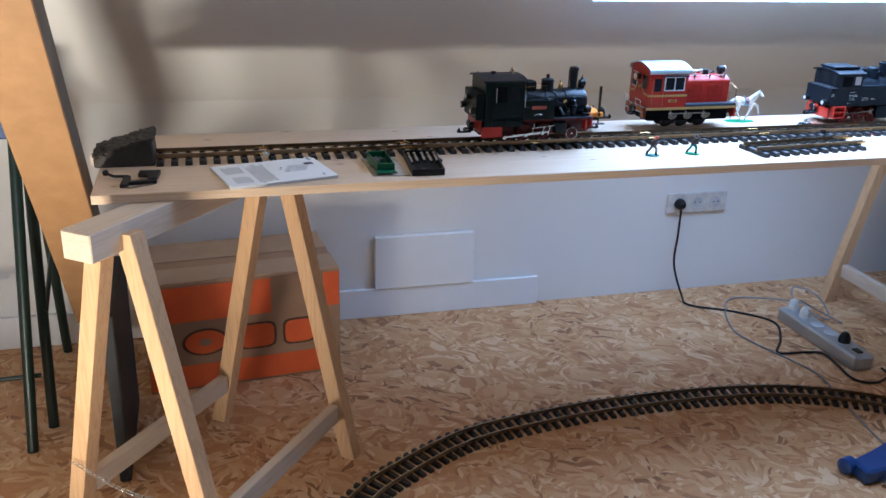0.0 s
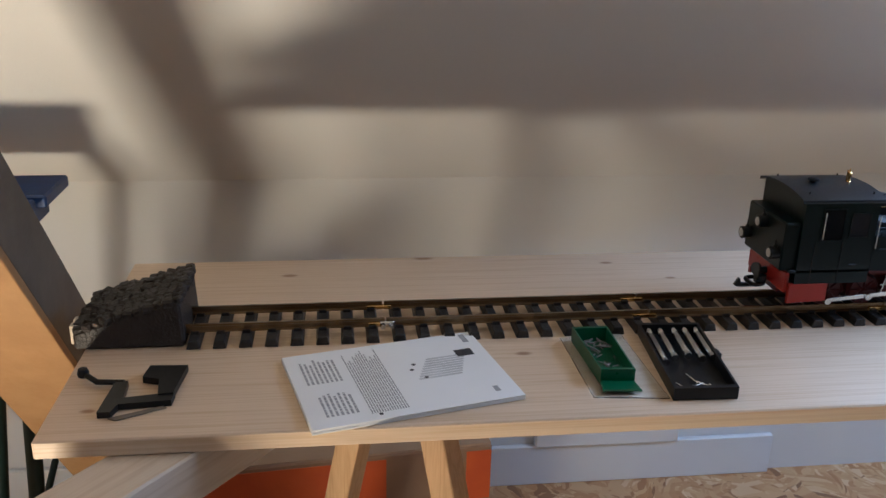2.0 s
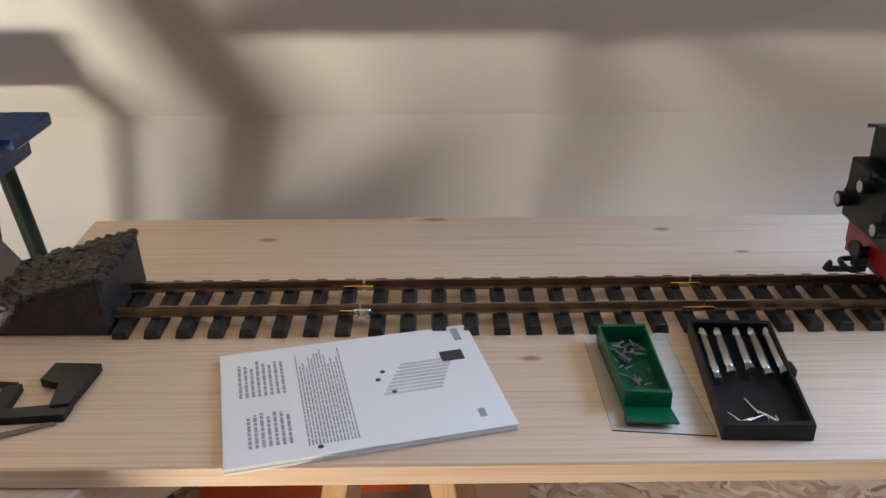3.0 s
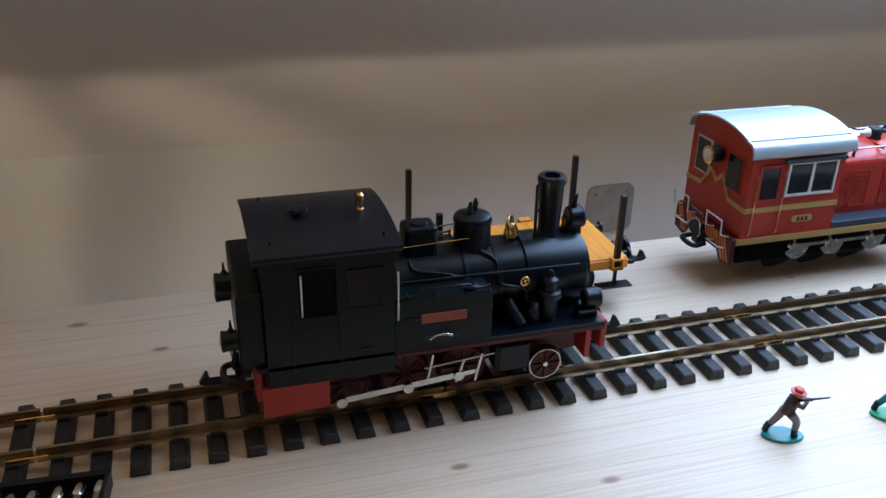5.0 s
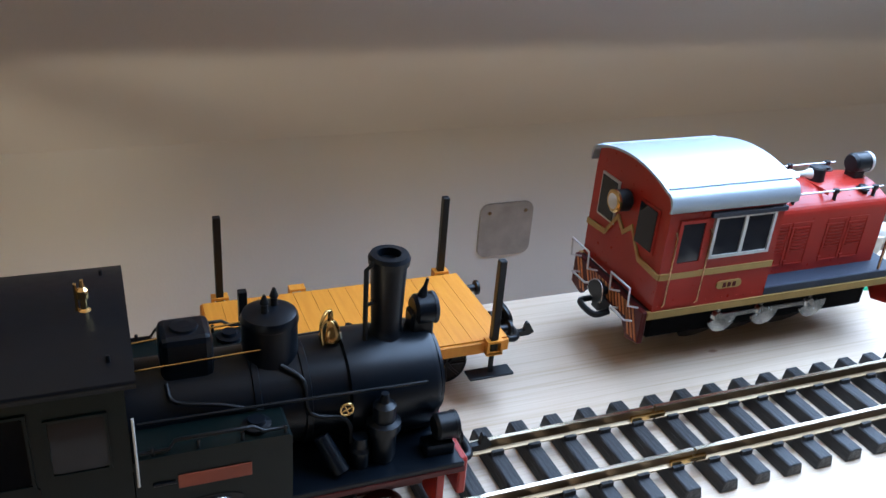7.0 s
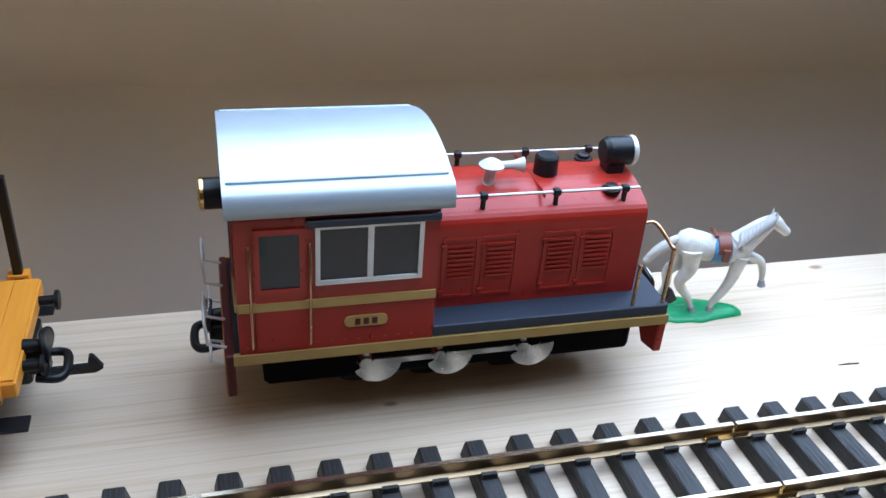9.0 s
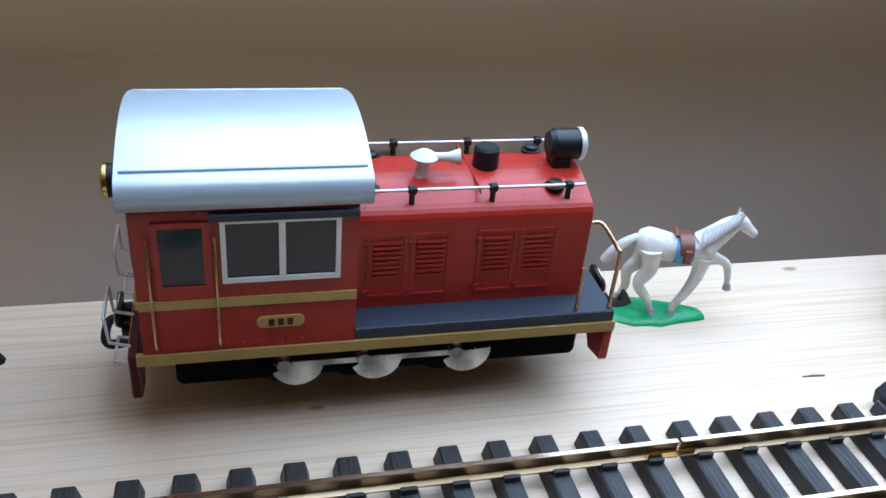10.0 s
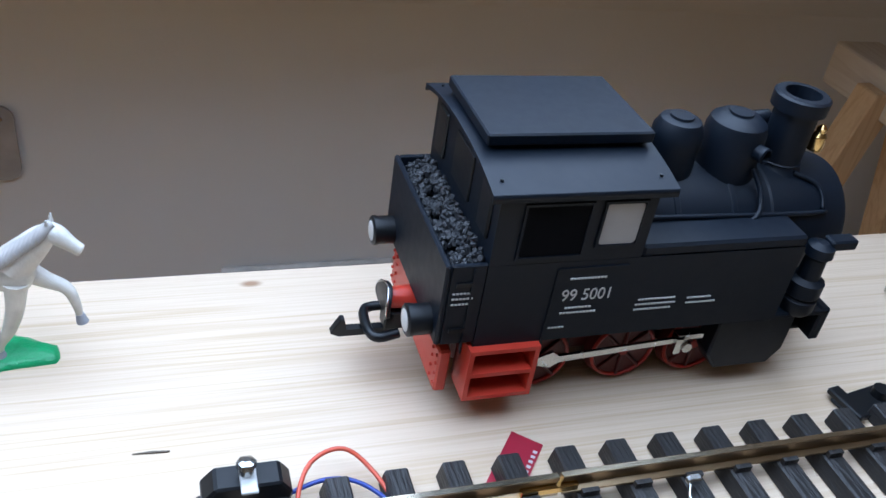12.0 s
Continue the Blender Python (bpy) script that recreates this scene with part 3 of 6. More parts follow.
def rail_strip(bm, path, off):
    """A rail along a plan path of (x, y, heading), set off to one side."""
    rings = []
    for x, y, h in path:
        nx, ny = -math.sin(h), math.cos(h)
        rings.append([(x + nx * (off + w), y + ny * (off + w), z) for w, z in rail_profile()])
    vs = [[bm.verts.new(p) for p in r] for r in rings]
    n = len(vs[0])
    for a, b in zip(vs, vs[1:]):
        for i in range(n):
            bm.faces.new((a[i], a[(i + 1) % n], b[(i + 1) % n], b[i]))
    bm.faces.new(vs[0][::-1])
    bm.faces.new(vs[-1])


def rail_head(bm, path, off):
    for (xa, ya, ha), (xb, yb, hb) in zip(path, path[1:]):
        q = []
        for x, y, h, w in ((xa, ya, ha, -0.0013), (xb, yb, hb, -0.0013), (xb, yb, hb, 0.0013), (xa, ya, ha, 0.0013)):
            q.append(bm.verts.new((x - math.sin(h) * (off + w), y + math.cos(h) * (off + w), 0.01965)))
        bm.faces.new(q)


def sleeper_mesh():
    bm = B()
    out = [(-0.0075, 0.0), (0.0075, 0.0), (0.0052, 0.0095), (-0.0052, 0.0095)]
    prism(bm, out, "y", -0.0480, 0.0480, 0.0008)
    for sy in (-0.0237, 0.0237):
        box(bm, -0.0042, 0.0042, sy - 0.0062, sy - 0.0038, 0.0094, 0.0128)
        box(bm, -0.0042, 0.0042, sy + 0.0038, sy + 0.0062, 0.0094, 0.0128)
    return mesh_of(bm, "sleeper", M_SLEEPER)


SLEEPER = sleeper_mesh()


def track_piece(path, z0, n, label, group, first=0.5, name="track_section"):
    """A section of track along a plan path: two rails, their worn heads, fishplates and n sleepers."""
    x, y, h = path[0]
    th = thing(name, (0, 0, z0), label, "track", group)
    for off in (-0.0237, 0.0237):
        bm = B()
        rail_strip(bm, path, off)
        r = part("rail", mesh_shift(bm, z0), M_RAIL, th)
        bm = B()
        rail_head(bm, path, off)
        part("rail_head", mesh_shift(bm, z0), M_RAILTOP, r, "rubbed bright rail head")
        bm = B()
        a, b = path[-1], path[-2]
        d = math.hypot(a[0] - b[0], a[1] - b[1])
        ex, ey = math.cos(a[2]), math.sin(a[2])
        m = Matrix.Translation((a[0] - ex * 0.004 - ey * off, a[1] - ey * 0.004 + ex * off, z0)) @ Matrix.Rotation(a[2], 4, "Z")
        box(bm, -0.014, 0.014, -0.0033, 0.0033, 0.0112, 0.0152, 0.0005, m)
        part("fishplate", bm, M_BRASS, r, "shiny brass rail joiner")
    cum = [0.0]
    for p, q in zip(path, path[1:]):
        cum.append(cum[-1] + math.hypot(q[0] - p[0], q[1] - p[1]))
    for i in range(n):
        s = (i + first) / n * cum[-1]
        k = max(j for j in range(len(cum) - 1) if cum[j] <= s + 1e-9)
        t = (s - cum[k]) / (cum[k + 1] - cum[k])
        p, q = path[k], path[k + 1]
        ob = new("sleeper", SLEEPER)
        ob.parent = th
        ob.matrix_basis = Matrix.Translation((p[0] + (q[0] - p[0]) * t, p[1] + (q[1] - p[1]) * t, 0)) @ Matrix.Rotation(p[2] + (q[2] - p[2]) * t, 4, "Z")
    return th


def mesh_shift(bm, z):
    bmesh.ops.translate(bm, vec=(0, 0, z), verts=bm.verts[:])
    return bm


def track_y(x):
    return 0.2205 + 0.004 * x 


JOINTS = [0.1, 0.324, 0.632, 0.927, 1.225, 1.519, 1.817, 2.115, 2.413, 2.711]
for a, b in zip(JOINTS, JOINTS[1:]):
    h = math.atan2(track_y(b) - track_y(a), b - a)
    track_piece([(a + 0.001, track_y(a), h), (b - 0.001, track_y(b), h)], TOP, 8 if a < 0.2 else 11, "straight garden railway track with brass rails on dark sleepers", "track on the board")

# two loose straight pieces on the board
for (xa, ya), (xb, yb), g in (((1.40, 0.085), (1.70, 0.108), 1),):
    h = math.atan2(yb - ya, xb - xa)
    track_piece([(xa, ya, h), (xb, yb, h)], TOP, 11, "loose straight piece of track laid beside the line", "loose track on the board")

# curved track on the floor
ctrl = [(0.30, -0.42, 0), (0.37, -0.18, 0), (0.49, 0.005, 0), (0.615, 0.10, 0), (0.80, 0.195, 0), (1.02, 0.236, 0), (1.245, 0.255, 0), (1.54, 0.248, 0), (1.775, 0.205, 0), (1.985, 0.095, 0), (2.14, -0.06, 0), (2.24, -0.27, 0), (2.28, -0.5, 0)]
line = curve_pts(ctrl, 4)
pathc = []
for i, p in enumerate(line):
    d = line[min(i + 1, len(line) - 1)] - line[max(i - 1, 0)]
    pathc.append((p.x, p.y, math.atan2(d.y, d.x)))
for i in range(0, len(pathc) - 6, 6):
    seg_len = sum(math.hypot(a[0] - b[0], a[1] - b[1]) for a, b in zip(pathc[i:i + 6], pathc[i + 1:i + 7]))
    track_piece(pathc[i:i + 7], 0.0, max(2, round(seg_len / PITCH)), "curved track section of the loop lying on the floor", "curved track on the floor")

# ---- things on the table: locomotives, wagon ----


def ellipse(cx, cz, rx, rz, a0, a1, n):
    return [(cx + rx * math.cos(radians(a0 + (a1 - a0) * k / n)), cz + rz * math.sin(radians(a0 + (a1 - a0) * k / n))) for k in range(n + 1)]


def rounded(x0, x1, z0, z1, r, n=3):
    out = []
    for cx, cz, a in ((x1 - r, z1 - r, 0), (x0 + r, z1 - r, 90), (x0 + r, z0 + r, 180), (x1 - r, z0 + r, 270)):
        out += ellipse(cx, cz, r, r, a, a + 90, n)
    return out


def frame_ring(bm, x0, x1, z0, z1, y0, y1, w):
    box(bm, x0, x1, y0, y1, z0, z0 + w)
    box(bm, x0, x1, y0, y1, z1 - w, z1)
    box(bm, x0, x0 + w, y0, y1, z0 + w, z1 - w)
    box(bm, x1 - w, x1, y0, y1, z0 + w, z1 - w)


def wheel(th, x, y, z, r, material, rim_mat, sign=-1):
    bm = B()
    cone(bm, (x, y, z), (x, y - sign * 0.004, z), r, r * 1.08, 24)
    w = part("wheel", bm, material, th)
    bm = B()
    ring = [(x + r * 0.92 * math.cos(2 * math.pi * k / 24), y + sign * 0.0004, z + r * 0.92 * math.sin(2 * math.pi * k / 24)) for k in range(25)]
    tube(bm, ring, r * 0.06, 6)
    part("rim", bm, rim_mat, w, "bright metal tyre")
    bm = B()
    cone(bm, (x, y + sign * 0.002, z), (x, y - sign * 0.001, z), r * 0.14, r * 0.2, 12)
    part("hub", bm, rim_mat, w)
    bm = B()
    for k in range(8):
        a = k * math.pi / 4
        tube(bm, [(x + r * 0.15 * math.cos(a), y + sign * 0.0006, z + r * 0.15 * math.sin(a)), (x + r * 0.88 * math.cos(a), y + sign * 0.0006, z + r * 0.88 * math.sin(a))], 0.0011, 5)
    part("spokes", bm, material, w)


def coupler(th, x, y, z, d, rim=None, hooked=True):
    """Bow, upturned hook and oval buffer plate that point along d (+1 or -1 in x)."""
    bm = B()
    box(bm, min(x, x + d * 0.012), max(x, x + d * 0.012), y - 0.005, y + 0.005, z - 0.010, z + 0.001, 0.0008)
    tube(bm, curve_pts([(x + d * 0.006, y - 0.011, z - 0.007), (x + d * 0.016, y - 0.012, z - 0.008), (x + d * 0.020, y - 0.007, z - 0.008), (x + d * 0.020, y + 0.007, z - 0.008), (x + d * 0.016, y + 0.012, z - 0.008), (x + d * 0.006, y + 0.011, z - 0.007)], 4), 0.0026, 8)
    c = part("coupler", bm, M_BLACK, th, "black loop coupler")
    if hooked:
        bm = B()
        prism(bm, [(x + d * 0.006, z - 0.0145), (x + d * 0.034, z - 0.0145), (x + d * 0.0385, z - 0.012), (x + d * 0.0335, z - 0.0035), (x + d * 0.0315, z - 0.0035), (x + d * 0.0305, z - 0.0105), (x + d * 0.006, z - 0.0105)], "y", y - 0.0022, y + 0.0022, 0.0004)
        part("hook", bm, M_BLACK, c)
    bm = B()
    cone(bm, (x, y, z + 0.006), (x + d * 0.012, y, z + 0.006), 0.0042, 0.0034, 14)
    rings = []
    for dx, k in ((0.0115, 1.0), (0.0130, 1.03), (0.0142, 0.96)):
        rings.append([(x + d * (dx - 0.0025 * abs(math.sin(a * math.pi / 12)) ** 2), y + 0.0105 * k * math.cos(a * math.pi / 12), z + 0.006 + 0.0088 * k * math.sin(a * math.pi / 12)) for a in range(24)])
    loft(bm, rings)
    bf = part("buffer", bm, M_BLACK, th, "oval buffer plate")
    bm = B()
    tube(bm, [(x + d * (0.0136 - 0.0025 * abs(math.sin(a * math.pi / 12)) ** 2), y + 0.0106 * math.cos(a * math.pi / 12), z + 0.006 + 0.0089 * math.sin(a * math.pi / 12)) for a in range(25)], 0.0006, 5)
    part("rim", bm, rim or M_BLACK, bf)


def headlamp(th, p, d, r, length, body=None, lens=None):
    p = Vector(p)
    d = Vector(d)
    bm = B()
    lathe(bm, p, d, [(r * 0.8, 0), (r, length * 0.15), (r, length * 0.9), (r * 0.92, length * 0.95)], 18)
    h = part("headlamp", bm, body or M_BLACK, th)
    bm = B()
    lathe(bm, p + d * length * 0.9, d, [(r * 1.05, 0), (r * 1.05, length * 0.14), (r * 0.9, length * 0.2)], 18)
    part("lamp_ring", bm, lens or M_BRASS, h, "bright lamp ring")
    bm = B()
    lathe(bm, p + d * length * 1.02, d, [(r * 0.8, 0), (r * 0.7, length * 0.1), (r * 0.3, length * 0.16)], 16)
    part("lens", bm, M_GREYWHITE, h)
    return h


# --- red diesel locomotive standing on the board ---
L2Y, YN, YF = 0.354, 0.303, 0.405
l2 = thing("diesel_locomotive", (1.37, L2Y, TOP), "red model diesel locomotive with silver roof standing on the board", "model locomotive")
SILL = 0.811
# black underframe, coloured darker still to carry the shade below the deck
bm = B()
box(bm, 1.262, 1.484, 0.320, 0.388, 0.774, SILL - 0.006, 0.003)
part("chassis", bm, M_SHADE_BLACK, l2, "black underframe")
bm = B()
prism(bm, [(1.352, SILL), (1.494, SILL), (1.494, SILL + 0.007), (1.352, SILL + 0.007)], "y", YN, YF, 0.0006)
part("deck", bm, M_DECK, l2, "blue-grey chequered running deck")
bm = B()
box(bm, 1.246, 1.495, YN - 0.0012, YN + 0.002, SILL - 0.006, SILL)
part("sill", bm, M_GOLD, l2, "gold painted sill line")
bm = B()
box(bm, 1.246, 1.495, YF - 0.002, YF + 0.0012, SILL - 0.006, SILL)
part("sill", bm, M_GOLD, l2, "gold painted sill line")
for xa, xb, beam_mat in ((1.2420, 1.2470, M_DARKRED), (1.4905, 1.4955, M_RED)):
    bm = B()
    prism(bm, [(YN, SILL), (YF, SILL), (YF, 0.784), (YF - 0.016, 0.780), (YF - 0.026, 0.796), (YN + 0.026, 0.796), (YN + 0.016, 0.780), (YN, 0.784)], "x", xa, xb, 0.0008)
    part("buffer_beam", bm, beam_mat, l2)
for k in range(20):
    y = YN + 0.0015 + k * 0.0049
    low = 0.7855 if y < YN + 0.014 or y > YF - 0.024 else 0.7975
    hi = SILL - 0.0012
    if y + 0.0022 + (hi - low) * 0.45 < YF:
        bm = B()
        prism(bm, [(y, low), (y + 0.0022, low), (y + 0.0022 + (hi - low) * 0.45, hi), (y + (hi - low) * 0.45, hi)], "x", 1.2414, 1.2421)
        part("warning_stripe", bm, M_STRIPE, l2)
bm = B()
box(bm, 1.2425, 1.2495, YN + 0.002, YF - 0.002, SILL - 0.004, SILL - 0.0005)
part("front_platform", bm, M_BLACK, l2)
# cab
CX0, CX1, EAVE = 1.2495, 1.352, 0.889
bm = B()
prism(bm, [(YN, SILL)] + [(YF, SILL)] + [(YF, EAVE)] + [(L2Y + 0.050 * math.cos(math.pi * k / 14), 0.9045 + 0.0085 * (1 - abs(math.cos(math.pi * k / 14)) ** 2)) for k in range(1, 14)] + [(YN, EAVE)], "x", CX0, CX1)
cab = part("cab", bm, M_RED, l2, "glossy red cab with gold stripe")
bm = B()


def arc_roof(yc, half, z_eave, rise, thick, n=22):
    """A shallow arched roof sheet in section, with rolled eaves."""
    top = [(yc + half * math.cos(math.pi * k / n), z_eave + rise * (1 - abs(math.cos(math.pi * k / n)) ** 2.2)) for k in range(n + 1)]
    low = [(yc + (half - thick) * math.cos(math.pi * (n - k) / n), z_eave - thick + (rise) * (1 - abs(math.cos(math.pi * (n - k) / n)) ** 2.2)) for k in range(n + 1)]
    return top + [(yc - half, z_eave - thick * 2.2)] + low + [(yc + half, z_eave - thick * 2.2)]


half_top = [(0.047 * k / 8, 0.9155 - 0.0112 * (0.047 * k / 8 / 0.053) ** 2) for k in range(9)] + [(0.047 + 0.0085 * math.sin(radians(a_)), 0.8968 + 0.0100 * math.cos(radians(a_))) for a_ in (25, 45, 65, 80, 90)] + [(0.0550, 0.8925)]
half_low = [(u - 0.0016 if u > 0.04 else u, z - 0.0020) for u, z in half_top]
half_low[-1] = (0.0532, 0.8925)
prism(bm, [(L2Y + u, z) for u, z in half_top] + [(L2Y + u, z) for u, z in half_low[::-1]] + [(L2Y - u, z) for u, z in half_low[1:]] + [(L2Y - u, z) for u, z in half_top[:0:-1]], "x", CX0 - 0.004, CX1 + 0.006, smooth=True)
roof = part("roof", bm, M_ROOF, l2, "curved silver-grey roof")
for y in (L2Y - 0.0455, L2Y + 0.0455):
    bm = B()
    box(bm, CX0 - 0.002, CX1 + 0.004, y - 0.0008, y + 0.0008, 0.9060, 0.9082, 0.0003)
    part("roof_rib", bm, M_ROOF, roof)
for sgn, y0 in ((-1, YN), (1, YF)):
    def ys(a, b):
        return (y0 + sgn * b, y0 + sgn * a) if sgn < 0 else (y0 + a, y0 + b)
    bm = B()
    box(bm, 1.352 - 0.068, 1.352, *ys(-0.001, 0.0030), EAVE - 0.004, EAVE + 0.0, 0.0005)
    part("window_visor", bm, M_DECK, cab)
    bm = B()
    frame_ring(bm, 1.2885, 1.3435, 0.8515, 0.886, *ys(-0.001, 0.0022), 0.0024)
    box(bm, 1.3148, 1.3178, *ys(-0.001, 0.0020), 0.8535, 0.884)
    win = part("window_frame", bm, M_SILVERFRAME, cab, "silver sliding window frame")
    for xa, xb in ((1.2905, 1.3150), (1.3175, 1.3415)):
        bm = B()
        box(bm, xa, xb, *ys(-0.001, 0.0008), 0.8535, 0.884)
        part("pane", bm, M_DARK_PANE, win, "opaque pane coloured dark for the unlit cab behind")
    bm = B()
    frame_ring(bm, 1.2585, 1.2835, 0.8475, 0.8845, *ys(-0.001, 0.0014), 0.0028)
    box(bm, 1.2585, 1.2835, *ys(-0.001, 0.0009), 0.8135, 0.8475)
    door = part("door", bm, M_RED, cab)
    bm = B()
    box(bm, 1.2613, 1.2807, *ys(-0.001, 0.0004), 0.850, 0.8817)
    part("pane", bm, M_DARK_PANE, door)
    for xh in (1.2562, 1.2858):
        bm = B()
        tube(bm, [(xh, y0 + sgn * 0.001, 0.8150), (xh, y0 + sgn * 0.0035, 0.818), (xh, y0 + sgn * 0.0035, 0.873), (xh, y0 + sgn * 0.001, 0.876)], 0.0008, 6)
        part("grab_rail", bm, M_COPPER, cab, "thin coppery grab rail")
    bm = B()
    box(bm, CX0, CX1, *ys(-0.001, 0.0012), 0.8375, 0.8425)
    part("gold_stripe", bm, M_GOLD, cab)
    bm = B()
    prism(bm, rounded(1.3035, 1.3265, 0.8235, 0.8300, 0.0030), "y", *ys(-0.001, 0.0012))
    badge = part("badge", bm, M_GOLD, cab, "small gold maker's badge")
    bm = B()
    for xb_ in (1.3105, 1.3150, 1.3195):
        box(bm, xb_ - 0.0014, xb_ + 0.0014, *ys(0.0, 0.0016), 0.8248, 0.8287)
    part("badge_marks", bm, M_DARKRED, badge)
    bm = B()
    for k in range(14):
        x = CX0 + 0.004 + k * 0.0072
        for z in (0.8150,):
            lathe(bm, (x, y0 + sgn * 0.0, z), (0, sgn, 0), [(0.0006, 0), (0.0005, 0.0007)], 6)
    part("rivets", bm, M_RED, cab)
    # hood louvre doors
    hy = 0.3205 if sgn < 0 else 0.3875
    for x0_ in (1.3595, 1.4175):
        for dx in (0.0, 0.0225):
            bm = B()
            ya, yb = sorted((hy + sgn * 0.0008, hy - sgn * 0.002))
            frame_ring(bm, x0_ + dx, x0_ + dx + 0.0205, 0.8245, 0.8625, ya, yb, 0.0016)
            p = part("louvre_door", bm, M_RED, l2)
            bm = B()
            for k in range(8):
                z = 0.8365 + k * 0.0029
                ya, yb = sorted((hy + sgn * 0.0012, hy - sgn * 0.002))
                box(bm, x0_ + dx + 0.003, x0_ + dx + 0.0175, ya, yb, z, z + 0.0014)
            part("louvres", bm, M_RED, p)
            for z in (0.829, 0.858):
                bm = B()
                ya, yb = sorted((hy + sgn * 0.0016, hy - sgn * 0.001))
                box(bm, x0_ + dx - 0.0012, x0_ + dx + 0.0020, ya, yb, z - 0.0006, z + 0.0006)
                part("hinge", bm, M_RED, p)
    # running gear
    wy = 0.309 if sgn < 0 else 0.399
    bm = B()
    ya, yb = sorted((wy, wy + sgn * 0.0016))
    box(bm, 1.316, 1.408, ya, yb, 0.7925, 0.7960)
    rod = part("coupling_rod", bm, M_STEEL, l2, "bright steel coupling rod")
    for xw in (1.3165, 1.358, 1.4075):
        bm = B()
        out = [(xw + 0.0035, 0.793)] + [(xw + 0.007 + 0.0135 * math.cos(radians(a)), 0.7925 + 0.0135 * math.sin(radians(a))) for a in range(200, 380, 12)]
        ya, yb = sorted((wy - sgn * 0.0016, wy - sgn * 0.0002))
        prism(bm, out, "y", ya, yb)
        part("counterweight", bm, M_STEEL, l2, "bright steel counterweight")
        bm = B()
        cone(bm, (xw, wy + sgn * 0.0035, 0.795), (xw, wy, 0.795), 0.0038, 0.0050, 14)
        c = part("crank_pin", bm, M_STEEL, l2)
        bm = B()
        box(bm, xw - 0.0016, xw + 0.0016, *sorted((wy, wy + sgn * 0.002)), 0.799, 0.8045)
        part("oiler", bm, M_STEEL, c)
        bm = B()
        wyy = 0.336 if sgn < 0 else 0.372
        cone(bm, (xw + 0.006, wyy, 0.7705), (xw + 0.006, wyy + sgn * 0.004, 0.7675), 0.0165, 0.0165, 22)
        part("wheel", bm, M_BLACK, l2)
# cab end wall: windows, gold zigzag, lamp and handrails
for yc in (0.327, 0.381):
    bm = B()
    box(bm, CX0 - 0.0012, CX0 + 0.001, yc - 0.0125, yc + 0.0125, 0.852, 0.888)
    w = part("end_window", bm, M_SILVERFRAME if yc > L2Y else M_RED, cab)
    bm = B()
    box(bm, CX0 - 0.0020, CX0, yc - 0.0105, yc + 0.0105, 0.854, 0.886)
    part("pane", bm, M_DARK_PANE, w)
bm = B()
zz = [(0.303, 0.840), (0.330, 0.842), (0.344, 0.862), (0.354, 0.853), (0.364, 0.862), (0.378, 0.842), (0.405, 0.840)]
prism(bm, [(y, z - 0.0022) for y, z in zz] + [(y, z + 0.0022) for y, z in zz[::-1]], "x", CX0 - 0.0016, CX0 - 0.0002)
part("gold_zigzag", bm, M_GOLD, cab)
headlamp(l2, (1.2485, L2Y, 0.880), (-1, 0, 0), 0.0085, 0.013)
for yc in (0.324, 0.384):
    bm = B()
    tube(bm, [(1.243, yc - 0.013, 0.811), (1.2335, yc - 0.013, 0.814), (1.2325, yc - 0.013, 0.829), (1.2325, yc + 0.013, 0.829), (1.2335, yc + 0.013, 0.814), (1.243, yc + 0.013, 0.811)], 0.0009, 6)
    part("end_handrail", bm, M_SILVERFRAME, l2, "bent wire handrail")
    bm = B()
    tube(bm, [(1.242, yc - 0.010, 0.798), (1.2345, yc - 0.010, 0.800), (1.2345, yc + 0.010, 0.800), (1.242, yc + 0.010, 0.798)], 0.0009, 6)
    part("end_step", bm, M_SILVERFRAME, l2, "bent wire step")
coupler(l2, 1.246, L2Y, 0.797, -1, M_STEEL, False)
coupler(l2, 1.4935, L2Y, 0.797, 1, M_STEEL)
# hood
bm = B()
prism(bm, [(0.3205, SILL + 0.006), (0.3875, SILL + 0.006)] + ellipse(0.3795, 0.868, 0.008, 0.008, 0, 70, 4) + ellipse(L2Y, 0.868, 0.030, 0.0145, 60, 120, 6) + ellipse(0.3285, 0.868, 0.008, 0.008, 110, 180, 4), "x", CX1, 1.4785)
hood = part("hood", bm, M_RED, l2, "red engine hood, rounded edges")
bm = B()
box(bm, 1.4175, 1.4181, 0.328, 0.380, 0.8795, 0.8827)
part("hood_seam", bm, M_RED, hood)
bm = B()
for k in range(6):
    box(bm, 1.4783, 1.4815, 0.330, 0.378, 0.828 + k * 0.0075, 0.832 + k * 0.0075, 0.0005)
part("radiator_grille", bm, M_SILVERFRAME, hood)
for yy in (0.327, 0.381):
    bm = B()
    tube(bm, [(1.353, yy, 0.8835), (1.474, yy, 0.8835)], 0.0009, 6)
    r = part("hood_rail", bm, M_SILVERFRAME, l2, "thin bright hood rail")
    for x in (1.382, 1.424, 1.465):
        bm = B()
        cone(bm, (x, yy, 0.872), (x, yy, 0.884), 0.0015, 0.0015, 8)
        box(bm, x - 0.0022, x + 0.0022, yy - 0.002, yy + 0.002, 0.8815, 0.8855, 0.0006)
        part("rail_post", bm, M_BLACK, r)
bm = B()
lathe(bm, (1.427, L2Y, 0.880), (0, 0, 1), [(0.010, 0), (0.0095, 0.0012), (0.0072, 0.0013), (0.0068, 0.0125), (0.0058, 0.0138)], 20)
part("exhaust", bm, M_BLACK, l2, "short dark exhaust stack")
